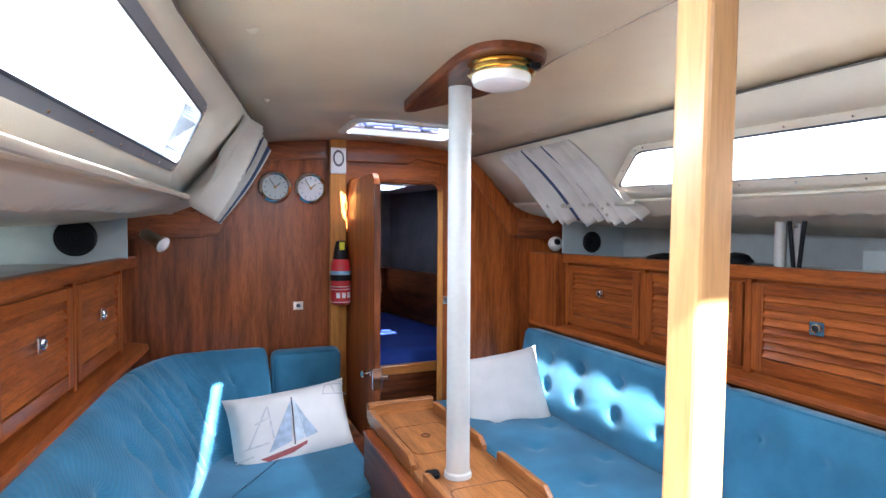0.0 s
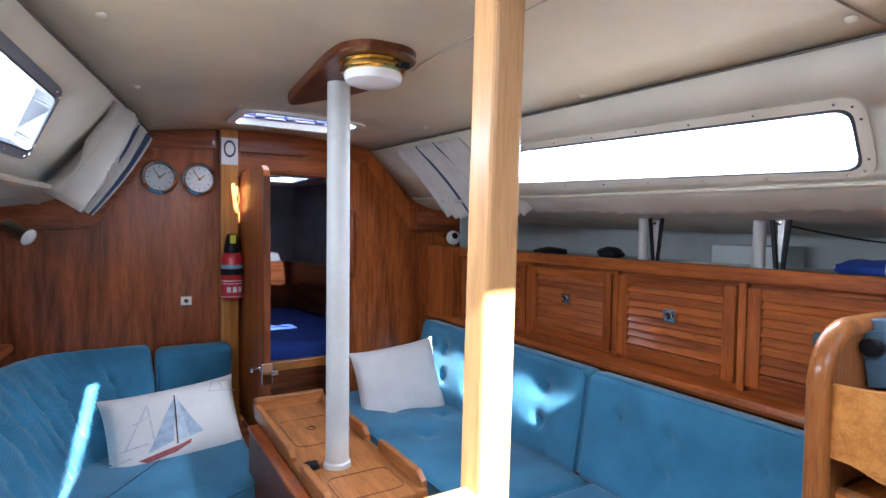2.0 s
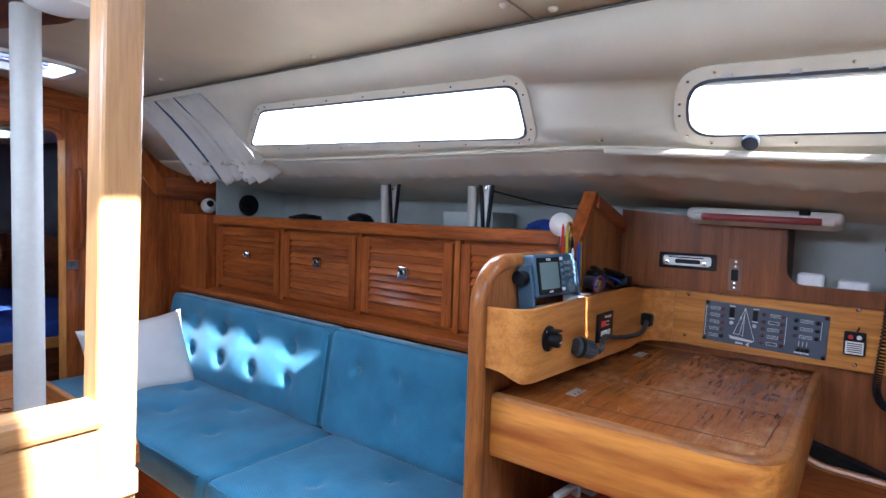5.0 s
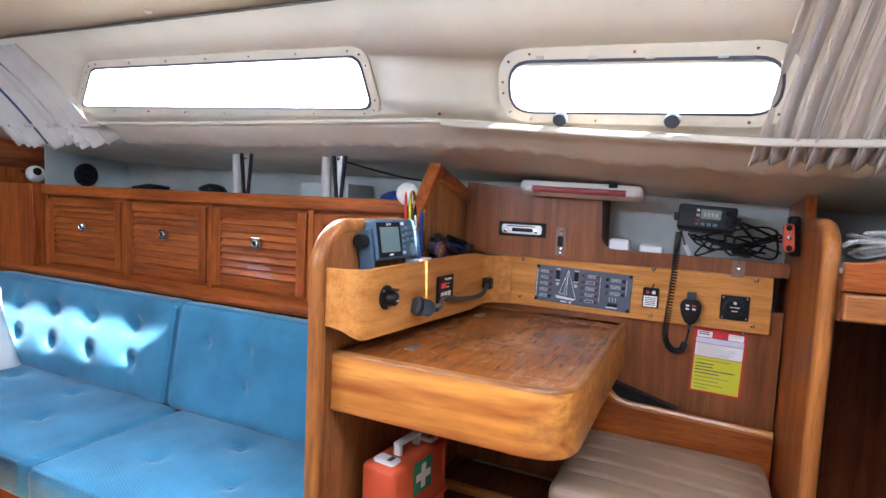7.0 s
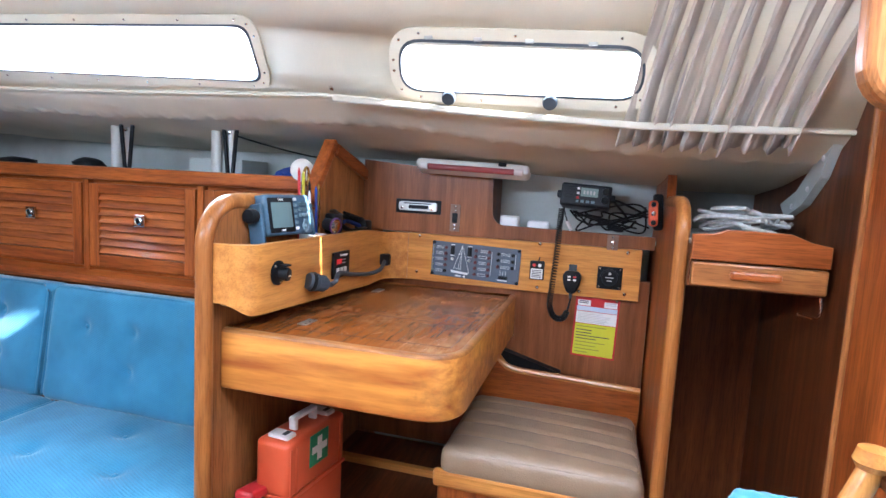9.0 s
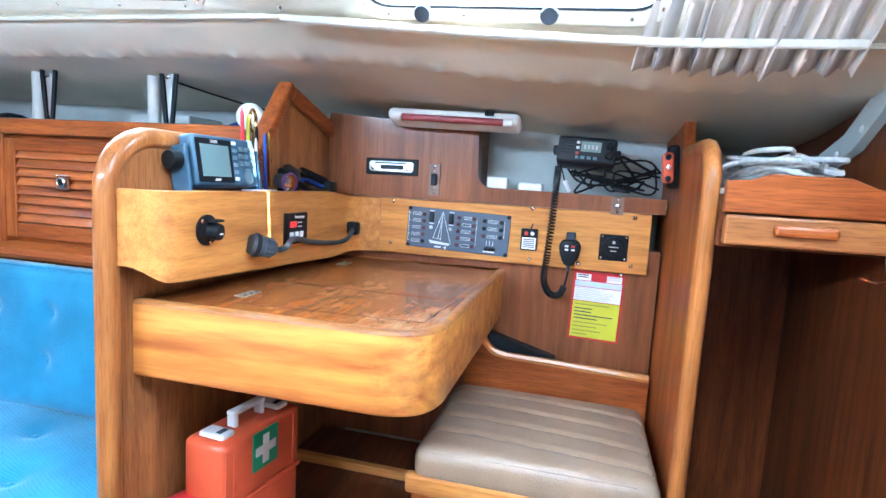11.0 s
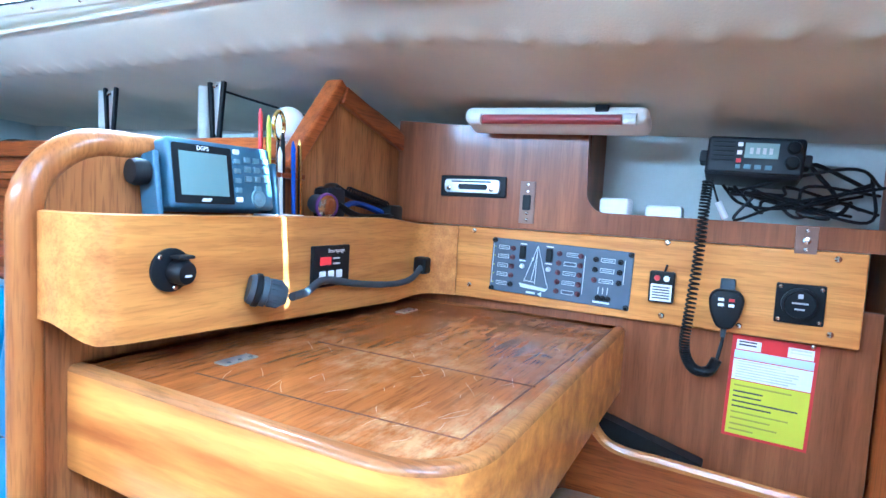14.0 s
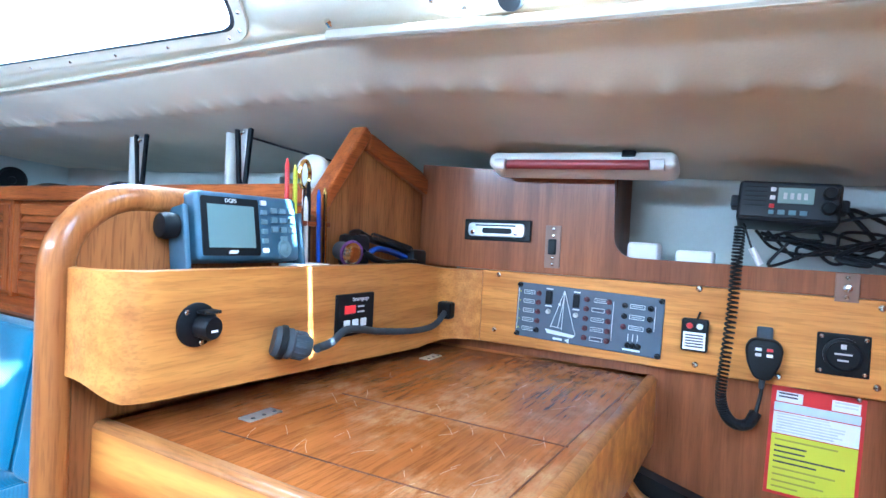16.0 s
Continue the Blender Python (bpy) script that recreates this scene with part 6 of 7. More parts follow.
# foot shelf coloured darker to carry the table's shade
single("foot_shelf", box((1.80, 0.70, 0.27), (2.60, 1.155, 0.30), 0.004), TEAK_D("x"), "dark teak foot shelf under the chart table, deepened for shade", "shelf", kind="structure")
single("foot_batten", box((2.36, 0.70, 0.30), (2.385, 1.155, 0.325), 0.004), HONEY("y"), "pale batten on the foot shelf", "trim", kind="structure")

# first-aid case
fa = thing("first_aid_case", "orange-red plastic first-aid case with white catches", "case", (2.17, 1.03, 0.25))
FM = Matrix.Translation((2.005, 1.048, 0.30)) @ Matrix.Rotation(radians(-7), 4, "Z")
part("shell_lid", moved(box((-0.128, -0.054, 0.142), (0.128, 0.054, 0.29), 0.016, 3), FM), ORANGE, fa, smooth=True)
part("shell_base", moved(box((-0.126, -0.052, 0.0), (0.126, 0.052, 0.139), 0.012, 3), FM), ORANGE, fa, smooth=True)
part("lid_lip", moved(box((-0.130, -0.056, 0.136), (0.130, 0.056, 0.147), 0.003), FM), ORANGE, fa)
for x in (-0.118, -0.095, 0.10):
    part("corner_rib", moved(box((x - 0.004, -0.0565, 0.15), (x + 0.004, -0.053, 0.275), 0.0015), FM), ORANGE, fa)
part("handle", moved(joined(box((-0.048, -0.012, 0.287), (-0.036, 0.012, 0.318), 0.004), box((0.036, -0.012, 0.287), (0.048, 0.012, 0.318), 0.004), box((-0.052, -0.011, 0.314), (0.052, 0.011, 0.326), 0.005)), FM), PAPER, fa, "white carrying handle")
for x in (-0.088, 0.088):
    cat = part("catch", moved(box((x - 0.020, -0.032, 0.285), (x + 0.020, 0.032, 0.300), 0.006), FM), PAPER, fa, "white catch")
    part("catch_slot", moved(box((x - 0.012, -0.020, 0.2995), (x + 0.012, -0.008, 0.3012), 0), FM), RUBBER, cat)
part("sign", moved(box((-0.042, -0.0562, 0.192), (0.040, -0.0535, 0.280), 0.001), FM), GREEN, fa, "green cross label")
part("cross", moved(box((-0.011, -0.0575, 0.203), (0.009, -0.0558, 0.269), 0.0008), FM), PAPER, fa)
part("cross", moved(box((-0.034, -0.0578, 0.226), (0.032, -0.0561, 0.246), 0.0008), FM), PAPER, fa)
tc = thing("torch_case", "dark torch with a red and yellow top", "torch", (1.96, 1.10, 0.25))
part("body", box((1.82, 1.07, 0.30), (1.90, 1.15, 0.44), 0.02, 3), BLACK, tc, smooth=True)
part("top", moved(box((-0.05, -0.02, 0), (0.06, 0.035, 0.025), 0.008), Matrix.Translation((1.865, 1.095, 0.445)) @ Matrix.Rotation(radians(12), 4, "Y")), RED, tc, "red top")
part("tag", box((1.905, 1.06, 0.40), (1.917, 1.10, 0.45), 0.003), YELLOW, tc, "yellow tag")


# ---------------------------------------------------------------- instruments
# plotter on its bracket
gp2 = thing("plotter", "blue-grey plotter with a pale screen and keypad", "plotter", (1.99, 1.10, 1.10))
GM = Matrix.Translation((2.005, 1.105, 1.158)) @ Matrix.Diagonal((0.9, 1, 1, 1)) @ Matrix.Rotation(radians(-6), 4, "Z") @ Matrix.Rotation(radians(-10), 4, "X")
part("case", moved(joined(box((-0.102, -0.002, -0.053), (0.102, 0.05, 0.053), 0.008, 3)), GM), NAVY_PL, gp2, smooth=True)
part("bezel", moved(prism(rounded([(-0.094, -0.046), (0.014, -0.046), (0.014, 0.044), (-0.094, 0.044)], 0.004), "y", -0.004, 0.0), GM), BLACK, gp2, "black screen bezel")
part("screen", moved(box((-0.084, -0.0055, -0.034), (0.004, -0.0042, 0.032), 0.0004, 1), GM), SCREEN, gp2, "pale grey-green screen")
writing("lettering", "DGPS", 0.009, GM @ Matrix.Translation((-0.04, -0.0045, 0.0385)) @ Matrix.Rotation(math.pi / 2, 4, "X"), PAPER, gp2)
part("maker_mark", moved(prism([(-0.05, -0.043), (-0.034, -0.043), (-0.030, -0.038), (-0.046, -0.038)], "y", -0.0055, -0.0042), GM), PAPER, gp2)
KEY = mat("key_rubber", (0.16, 0.24, 0.28), 0.5, var=0.05)
for r in range(4):
    for c in range(3):
        if r == 3 and c != 1:
            continue
        part("key", moved(box((0.040 + c * 0.019, -0.006, 0.024 - r * 0.0155), (0.053 + c * 0.019, -0.001, 0.033 - r * 0.0155), 0.001), GM), KEY, gp2)
for r in range(6):
    part("key", moved(box((0.019, -0.006, 0.036 - r * 0.0155), (0.031, -0.001, 0.044 - r * 0.0155), 0.0015), GM), KEY if r not in (0, 5) else PAPER, gp2)
part("cursor_pad", moved(lathe([(0, 0.006), (0.006, 0.005), (0.008, 0.003), (0.014, 0.005), (0.016, 0.0)], (0.066, 0, -0.034), (0, -1, 0), 20), GM), KEY, gp2, smooth=True)
br = part("bracket", moved(joined(box((-0.122, 0.0, -0.075), (-0.112, 0.045, 0.03), 0.003), box((0.108, 0.0, -0.075), (0.116, 0.045, 0.03), 0.003), box((-0.122, 0.0, -0.079), (0.116, 0.045, -0.072), 0.002)), GM), NAVY_PL, gp2)
part("bracket_knob", moved(lathe([(0, 0.03), (0.017, 0.027), (0.02, 0.018), (0.018, 0.002), (0.0, 0.0)], (-0.122, 0.02, 0.0), (-1, 0, 0), 20), GM), BLACK, br, smooth=True)

# 12 V socket, plug and its cable
s1 = thing("power_socket", "black round power socket with an open flap", "socket", (1.882, 1.058, 1.015))
part("flange", lathe([(0, 0.0), (0.030, 0.0), (0.030, 0.004), (0.026, 0.006), (0, 0.006)], (1.872, 1.057, 1.018), (0, -1, 0), 28), BLACK, s1, smooth=True)
part("cap", lathe([(0, 0.0), (0.016, 0.0), (0.017, 0.018), (0.015, 0.023), (0, 0.024)], (1.876, 1.052, 1.016), (0.15, -1, -0.05), 24), BLACK, s1, smooth=True)
part("flap", box((1.866, 1.030, 1.034), (1.892, 1.05, 1.039), 0.002), BLACK, s1)
for dx, dz in ((-0.018, 0.018), (0.005, -0.024)):
    part("screw", lathe([(0, 0.002), (0.003, 0.0015), (0.004, 0)], (1.872 + dx, 1.051, 1.018 + dz), (0, -1, 0), 10), CHROME, s1)
part("mark", box((1.874, 1.0270, 1.010), (1.884, 1.0285, 1.013), 0), PAPER, s1)
s1.location = (1.888, 1.058, 1.020)
s2 = thing("shore_plug", "grey ribbed plug with a grey cable", "plug", (2.04, 1.03, 0.97))
pd = Vector((0.80, -0.55, -0.22)).normalized()
p0 = Vector((2.005, 1.046, 0.985))
part("body", lathe([(0, 0), (0.021, 0), (0.024, 0.005), (0.024, 0.028), (0.021, 0.03), (0.021, 0.05), (0.014, 0.06), (0, 0.062)], p0, pd, 26), RUBBER, s2, smooth=True)
for k in range(14):
    a = 2 * math.pi * k / 14
    e1 = pd.cross(Vector((0, 0, 1))).normalized()
    e2 = e1.cross(pd)
    q = p0 + e1 * 0.021 * math.cos(a) + e2 * 0.021 * math.sin(a)
    part("rib", rod(q + pd * 0.032, q + pd * 0.049, 0.002, 6), RUBBER, s2)
part("nut", lathe([(0.0245, 0.008), (0.027, 0.01), (0.027, 0.017), (0.0245, 0.019)], p0, pd, 12), BLACK, s2, smooth=True)
part("cable", tube(smooth_run([p0 + pd * 0.07, (2.105, 1.015, 0.972), (2.18, 1.04, 0.982), (2.28, 1.045, 0.965), (2.40, 1.04, 0.952), (2.47, 1.03, 0.958), (2.53, 1.035, 0.985)], 8), 0.007, 10), RUBBER, s2, smooth=True)
part("gland", box((2.518, 1.02, 0.965), (2.548, 1.055, 1.005), 0.006), BLACK, s2)

# battery gauge
bg = thing("battery_gauge", "small black battery gauge with a red display", "gauge", (2.21, 1.058, 1.005))
part("panel", box((2.158, 1.049, 0.966), (2.264, 1.0575, 1.044), 0.002), BLACK, bg)
part("display", box((2.176, 1.0475, 1.008), (2.207, 1.0492, 1.023), 0.0005, 1), mat("red_led", (0.55, 0.02, 0.02), 0.3, emit=0.03), bg, "red digital display")
for k in range(3):
    part("button", box((2.174 + k * 0.024, 1.045, 0.982), (2.190 + k * 0.024, 1.0492, 0.997), 0.002), PAPER, bg, "white push button")
writing("lettering", "Smartgauge", 0.0105, Matrix.Translation((2.222, 1.0485, 1.034)) @ Matrix.Rotation(math.pi / 2, 4, "X"), PAPER, bg)
for x, z, w in ((2.213, 1.018, 0.02), (2.213, 1.008, 0.02), (2.17, 0.972, 0.085)):
    part("text_bar", box((x, 1.0482, z), (x + w, 1.0492, z + 0.003), 0), FAINT, bg)

# head torch with its strap, pens, scissors, white disc
ht = thing("head_torch", "black head torch with a coiled strap lying on the shelf", "torch", (2.30, 1.11, 1.05))
part("lamp_body", lathe([(0, -0.03), (0.018, -0.03), (0.020, 0.0), (0.024, 0.008), (0.022, 0.012)], (2.235, 1.095, 1.118), (-0.25, -0.9, -0.1), 20), RUBBER, ht, smooth=True)
part("lens", lathe([(0.022, 0.011), (0.012, 0.008), (0, 0.009)], (2.235, 1.095, 1.118), (-0.25, -0.9, -0.1), 20), CHROME, ht, smooth=True)
part("ring", lathe([(0.022, 0.008), (0.026, 0.009), (0.025, 0.014), (0.022, 0.014)], (2.235, 1.095, 1.118), (-0.25, -0.9, -0.1), 20), mat("violet_metal", (0.2, 0.08, 0.3), 0.3, metal=0.6), ht, smooth=True)
part("bracket", box((2.24, 1.09, 1.09), (2.30, 1.13, 1.155), 0.01), BLACK, ht, smooth=True)
part("strap", tube(smooth_run([(2.26, 1.10, 1.15), (2.30, 1.13, 1.16), (2.38, 1.14, 1.14), (2.47, 1.12, 1.12), (2.49, 1.10, 1.10), (2.42, 1.085, 1.10), (2.33, 1.085, 1.10), (2.27, 1.09, 1.12)], 8), 0.012, 8, 0.4), BLACK, ht, smooth=True)
part("strap_inner", tube(smooth_run([(2.29, 1.10, 1.11), (2.36, 1.115, 1.125), (2.44, 1.11, 1.11), (2.47, 1.10, 1.095)], 8), 0.010, 8, 0.6), BLUE_D, ht, "blue inner strap", smooth=True)
coil = [Vector((2.32, 1.10, 1.152)).lerp(Vector((2.46, 1.095, 1.125)), k / 120) + Vector((0, 0.006 * math.cos(k * 0.9), 0.006 * math.sin(k * 0.9))) for k in range(121)]
part("coiled_lead", tube(coil, 0.0022, 5), BLACK, ht, smooth=True)
part("battery_box", box((2.45, 1.08, 1.08), (2.505, 1.125, 1.125), 0.008), BLACK, ht, smooth=True)
pens = ((2.115, 1.145, 1.285, RED, "red pencil"), (2.130, 1.140, 1.275, YELLOW, "yellow pencil"), (2.178, 1.125, 1.235, BLUE_D, "blue pen"), (2.195, 1.125, 1.24, BRASS, "brass-coloured pen"), (2.15, 1.13, 1.22, PAPER, "white pen"), (2.166, 1.14, 1.25, BLACK, "black pen"))
for x, y, z, mt, lb in pens:
    pn = thing("pen", lb + " standing in the wooden tool rail", "pen", (x, y, 1.05), "pens in the rail")
    part("barrel", rod((x + 0.004, y - 0.004, 1.05), (x, y, z - 0.012), 0.0042, 8), mt, pn, smooth=True)
    part("tip", rod((x, y, z - 0.012), (x - 0.001, y, z), 0.0042, 8, 0.0015), mt, pn, smooth=True)
sc = thing("scissors", "brass-handled scissors standing in the tool rail", "scissors", (2.165, 1.16, 1.18))
part("loop", tube([(2.165 + 0.013 * math.cos(a), 1.15, 1.262 + 0.026 * math.sin(a)) for a in [2 * math.pi * k / 20 for k in range(21)]], 0.004, 8), BRASS, sc, smooth=True)
part("blade", box((2.160, 1.147, 1.12), (2.170, 1.151, 1.235), 0.001), CHROME, sc)
wd = thing("white_ball_lamp", "white round reading lamp above the divider", "lamp", (2.265, 1.23, 1.27), "reading lamps")
part("ball", lathe([(0.036 * math.sin(math.pi * k / 12), -0.036 * math.cos(math.pi * k / 12)) for k in range(13)], (2.268, 1.225, 1.282), (0, 0, 1), 20), WHITE, wd, smooth=True)
part("stem", rod((2.268, 1.225, 1.25), (2.268, 1.225, 1.20), 0.007), CHROME, wd, smooth=True)
part("foot", rod((2.268, 1.225, 1.182), (2.268, 1.225, 1.202), 0.018), CHROME, wd, smooth=True)
nb = thing("folded_note", "folded white notepaper on the instrument shelf", "paper", (2.12, 1.09, 1.05))
part("sheet", box((2.08, 1.075, 1.05), (2.16, 1.12, 1.099), 0.002), PAPER, nb)

# radio cassette, switch plate
rc = thing("car_stereo", "silver-faced car stereo set in the board", "stereo", (MX - 0.035, 0.93, 1.18))
X = MX - 0.011
part("surround", box((X - 0.006, 0.838, 1.152), (X + 0.001, 1.02, 1.205), 0.003), BLACK, rc)
part("face", prism(rounded([(0.852, 1.162), (1.006, 1.162), (1.006, 1.196), (0.852, 1.196)], 0.012, 4), "x", X - 0.012, X - 0.005, 0.002), ALU, rc, "silver face plate")
part("display", prism(rounded([(0.885, 1.170), (0.965, 1.170), (0.965, 1.184), (0.885, 1.184)], 0.006, 4), "x", X - 0.0135, X - 0.011), BLACK, rc, "dark display")
part("slot", box((X - 0.0128, 0.875, 1.188), (X - 0.0115, 0.985, 1.192), 0), BLACK, rc)
for y in (0.872, 0.990):
    part("knob", lathe([(0, 0.012), (0.006, 0.011), (0.007, 0)], (X - 0.006, y, 1.172), (-1, 0, 0), 14), CHROME, rc, smooth=True)
rc.matrix_basis = Matrix.Translation((MX - 0.035, 0.941, 1.181)) @ Matrix.Diagonal((1, 0.935, 0.94, 1))
sw = thing("switch_plate", "brown switch plate with a black rocker", "switch", (X, 0.80, 1.145), "switch plates")
part("plate", box((X - 0.004, 0.785, 1.10), (X + 0.001, 0.82, 1.195), 0.001), mat("brown_plate", (0.22, 0.12, 0.08), 0.5, var=0.1), sw)
part("rocker", box((X - 0.010, 0.793, 1.13), (X - 0.003, 0.812, 1.165), 0.003), BLACK, sw)
for z in (1.108, 1.122, 1.172, 1.187):
    part("screw", lathe([(0, 0.0015), (0.003, 0.001), (0.004, 0)], (X - 0.004, 0.802, z), (-1, 0, 0), 8), CHROME, sw)
s3 = thing("switch_plate", "brown plate with a chrome toggle switch", "switch", (MX - 0.03, 0.265, 1.10), "switch plates")
part("plate", box((MX - 0.017, 0.248, 1.078), (MX - 0.0115, 0.283, 1.128), 0.001), MATS["brown_plate"], s3)
part("toggle", lathe([(0, 0.02), (0.004, 0.019), (0.003, 0.005), (0.007, 0.003), (0.008, 0)], (MX - 0.017, 0.265, 1.102), (-1, 0, 0.15), 12), CHROME, s3, smooth=True)
for z in (1.086, 1.120):
    part("screw", lathe([(0, 0.0015), (0.003, 0.001), (0.004, 0)], (MX - 0.017, 0.265, z), (-1, 0, 0), 8), CHROME, s3)

# strip lamp under the deck
fl = thing("strip_lamp", "white strip lamp with a red tube, not lit", "lamp", (2.52, 0.74, 1.34))
FLM = Matrix.Translation((2.525, 0.735, 1.318)) @ Matrix.Rotation(radians(1.7), 4, "X") @ Matrix.Rotation(radians(18), 4, "Y")
part("housing", moved(pad((0.075, 0.385, 0.036), 0.016, (2, 14, 1)), FLM), WHITE, fl, smooth=True)
part("tube", moved(joined(rod((-0.032, -0.145, -0.012), (-0.032, 0.145, -0.012), 0.010, 14)), FLM), REDLAMP, fl, "red fluorescent tube", smooth=True)
for y in (-0.16, 0.16):
    part("tube_end", moved(rod((-0.032, y - 0.012, -0.012), (-0.032, y + 0.012, -0.012), 0.012, 14), FLM), PAPER, fl, smooth=True)
part("switch", moved(box((-0.041, -0.118, 0.002), (-0.03, -0.092, 0.016), 0.002), FLM), BLACK, fl, "black rocker switch")

# breaker panel
XP = MX - 0.014
pn = thing("breaker_panel", "dark slate breaker panel with a white yacht diagram", "panel", (XP, 0.72, 1.0))
part("plate", box((XP - 0.006, 0.553, 0.932), (XP, 0.886, 1.065), 0.002), PANEL_B, pn)


def pbar(name, y0, y1, z0, z1, mt, lift=0.0005):
    a, b = min(y0, y1), max(y0, y1)
    return part(name, box((XP - 0.006 - lift - 0.0006, a, z0), (XP - 0.006 - lift + 0.0006, b, z1), 0), mt, pn)


LINE = mat("white_line_print", (0.72, 0.74, 0.76), 0.5, var=0.04)
def pline(p, q, w=0.0011):
    a, b = Vector((XP - 0.0068, *p)), Vector((XP - 0.0068, *q))
    part("line", rod(a, b, w, 5), LINE, pn)


def label_box(y, z, w=0.026, h=0.0085, filled=False):
    for a, b in (((y, z), (y - w, z)), ((y - w, z), (y - w, z + h)), ((y - w, z + h), (y, z + h)), ((y, z + h), (y, z))):
        pline(a, b, 0.0006)
    pbar("text_bar", y - 0.004, y - w + 0.004, z + h * 0.38, z + h * 0.62, mat("grey_print", (0.40, 0.42, 0.44), 0.5) if not filled else INK)


def fuse(y, z, mt):
    part("breaker", lathe([(0, 0.010), (0.004, 0.009), (0.0045, 0.003), (0.006, 0.002), (0.0065, 0)], (XP - 0.006, y, z), (-1, 0, 0), 12), mt, pn, smooth=True)


DRED = mat("dark_red_button", (0.10, 0.018, 0.025), 0.4, var=0.1)
for k in range(5):
    z = 1.043 - k * 0.0225
    label_box(0.868, z - 0.004)
    fuse(0.832, z, DRED if k < 4 else BLACK)
    pbar("amber_dot", 0.8795, 0.8765, z - 0.001, z + 0.001, YELLOW)
    label_box(0.705 if k else 0.70, z - 0.004, 0.028, filled=k in (1, 4))
    fuse(0.718, z, DRED)
    fuse(0.668, z, DRED)
pline((0.8815, 1.05), (0.8815, 0.95))
pline((0.658, 1.045), (0.658, 0.955), 0.0007)
for k in range(3):
    z = 1.04 - k * 0.024
    label_box(0.622, z - 0.004, 0.03)
    fuse(0.634, z, (BLACK, BLACK, DRED)[k])
    fuse(0.580, z, BLACK)
pline((0.570, 1.045), (0.570, 0.99), 0.0007)
for k in range(3):
    pline((0.622 - k * 0.010, 0.978), (0.622 - k * 0.010, 0.962), 0.0008)
    fuse(0.622 - k * 0.011, 0.952, BLACK)
pbar("text_bar", 0.632, 0.595, 0.940, 0.944, LINE)
for y, z in ((0.806, 1.036), (0.741, 1.036)):
    part("rocker", box((XP - 0.014, y - 0.007, z - 0.016), (XP - 0.005, y + 0.007, z + 0.016), 0.002), BLACK, pn, "black rocker switch")
    pbar("text_bar", y + 0.008, y - 0.008, z + 0.019, z + 0.022, LINE)
    pbar("text_bar", y + 0.008, y - 0.008, z - 0.022, z - 0.019, LINE)
    fuse(y, z - 0.034, ALU)
for a, b in (((0.770, 1.056), (0.798, 0.966)), ((0.770, 1.056), (0.742, 0.966)), ((0.770, 1.056), (0.771, 0.962)), ((0.798, 0.968), (0.772, 0.966)), ((0.770, 1.04), (0.780, 0.968)), ((0.742, 0.968), (0.738, 0.955))):
    pline(a, b, 0.0008)
part("yacht_hull", prism([(0.810, 0.960), (0.738, 0.954), (0.745, 0.947), (0.805, 0.950)], "x", XP - 0.0072, XP - 0.0058), LINE, pn, "white yacht outline")
part("yacht_arrow", prism([(0.778, 1.028), (0.778, 1.018), (0.784, 1.023)], "x", XP - 0.0072, XP - 0.0058), LINE, pn)
part("yacht_arrow", prism([(0.752, 0.945), (0.752, 0.933), (0.762, 0.939)], "x", XP - 0.0072, XP - 0.0058), LINE, pn)
pbar("text_bar", 0.79, 0.768, 0.937, 0.942, LINE)
for y in (0.559, 0.880):
    for z in (0.938, 1.059):
        fuse(y, z, BLACK)

pn.matrix_basis = Matrix.Translation((XP, 0.7208, 0.9988)) @ Matrix.Rotation(radians(1.7), 4, "X") @ Matrix.Diagonal((1, 0.95, 0.925, 1))

# remote control, microphone, hour meter, radio
rmt = thing("bilge_remote", "small black control unit with a white text label", "control", (XP, 0.50, 0.99))
part("body", box((XP - 0.016, 0.479, 0.958), (XP, 0.527, 1.022), 0.004), BLACK, rmt)
part("label", box((XP - 0.0172, 0.483, 0.962), (XP - 0.0158, 0.523, 0.996), 0), PAPER, rmt, "white printed label")
for k in range(5):
    part("text_bar", box((XP - 0.0178, 0.487, 0.967 + k * 0.0055), (XP - 0.0168, 0.519, 0.9695 + k * 0.0055), 0), INK, rmt)
for y in (0.512, 0.494):
    part("button", lathe([(0, 0.003), (0.005, 0.002), (0.006, 0)], (XP - 0.016, y, 1.008), (-1, 0, 0), 12), PAPER if y < 0.5 else RED, rmt, smooth=True)
part("aerial", rod((XP - 0.008, 0.50, 1.02), (XP - 0.012, 0.495, 1.036), 0.002, 6), BLACK, rmt)
hm = thing("hour_meter", "square black hour meter screwed to the fascia", "meter", (XP, 0.275, 0.995))
part("plate", box((XP - 0.006, 0.236, 0.958), (XP, 0.314, 1.032), 0.003), BLACK, hm)
part("dial", lathe([(0.030, 0.006), (0.030, 0.012), (0.026, 0.014), (0.024, 0.010), (0, 0.010)], (XP, 0.275, 0.995), (-1, 0, 0), 32), BLACK, hm, smooth=True)
for z, w in ((0.997, 0.013), (0.986, 0.008)):
    part("text_bar", box((XP - 0.0112, 0.275 - w, z - 0.0015), (XP - 0.0098, 0.275 + w, z + 0.0015), 0), FAINT, hm)
part("symbol", box((XP - 0.0112, 0.271, 1.006), (XP - 0.0098, 0.279, 1.014), 0), FAINT, hm)
for y in (0.243, 0.307):
    for z in (0.965, 1.025):
        part("screw", lathe([(0, 0.002), (0.003, 0.0015), (0.004, 0)], (XP - 0.006, y, z), (-1, 0, 0), 10), CHROME, hm)
hm.location = (XP, 0.266, 0.985)
rd = thing("vhf_radio", "black VHF radio with a lit display hanging under the deck", "radio", (2.56, 0.36, 1.21))
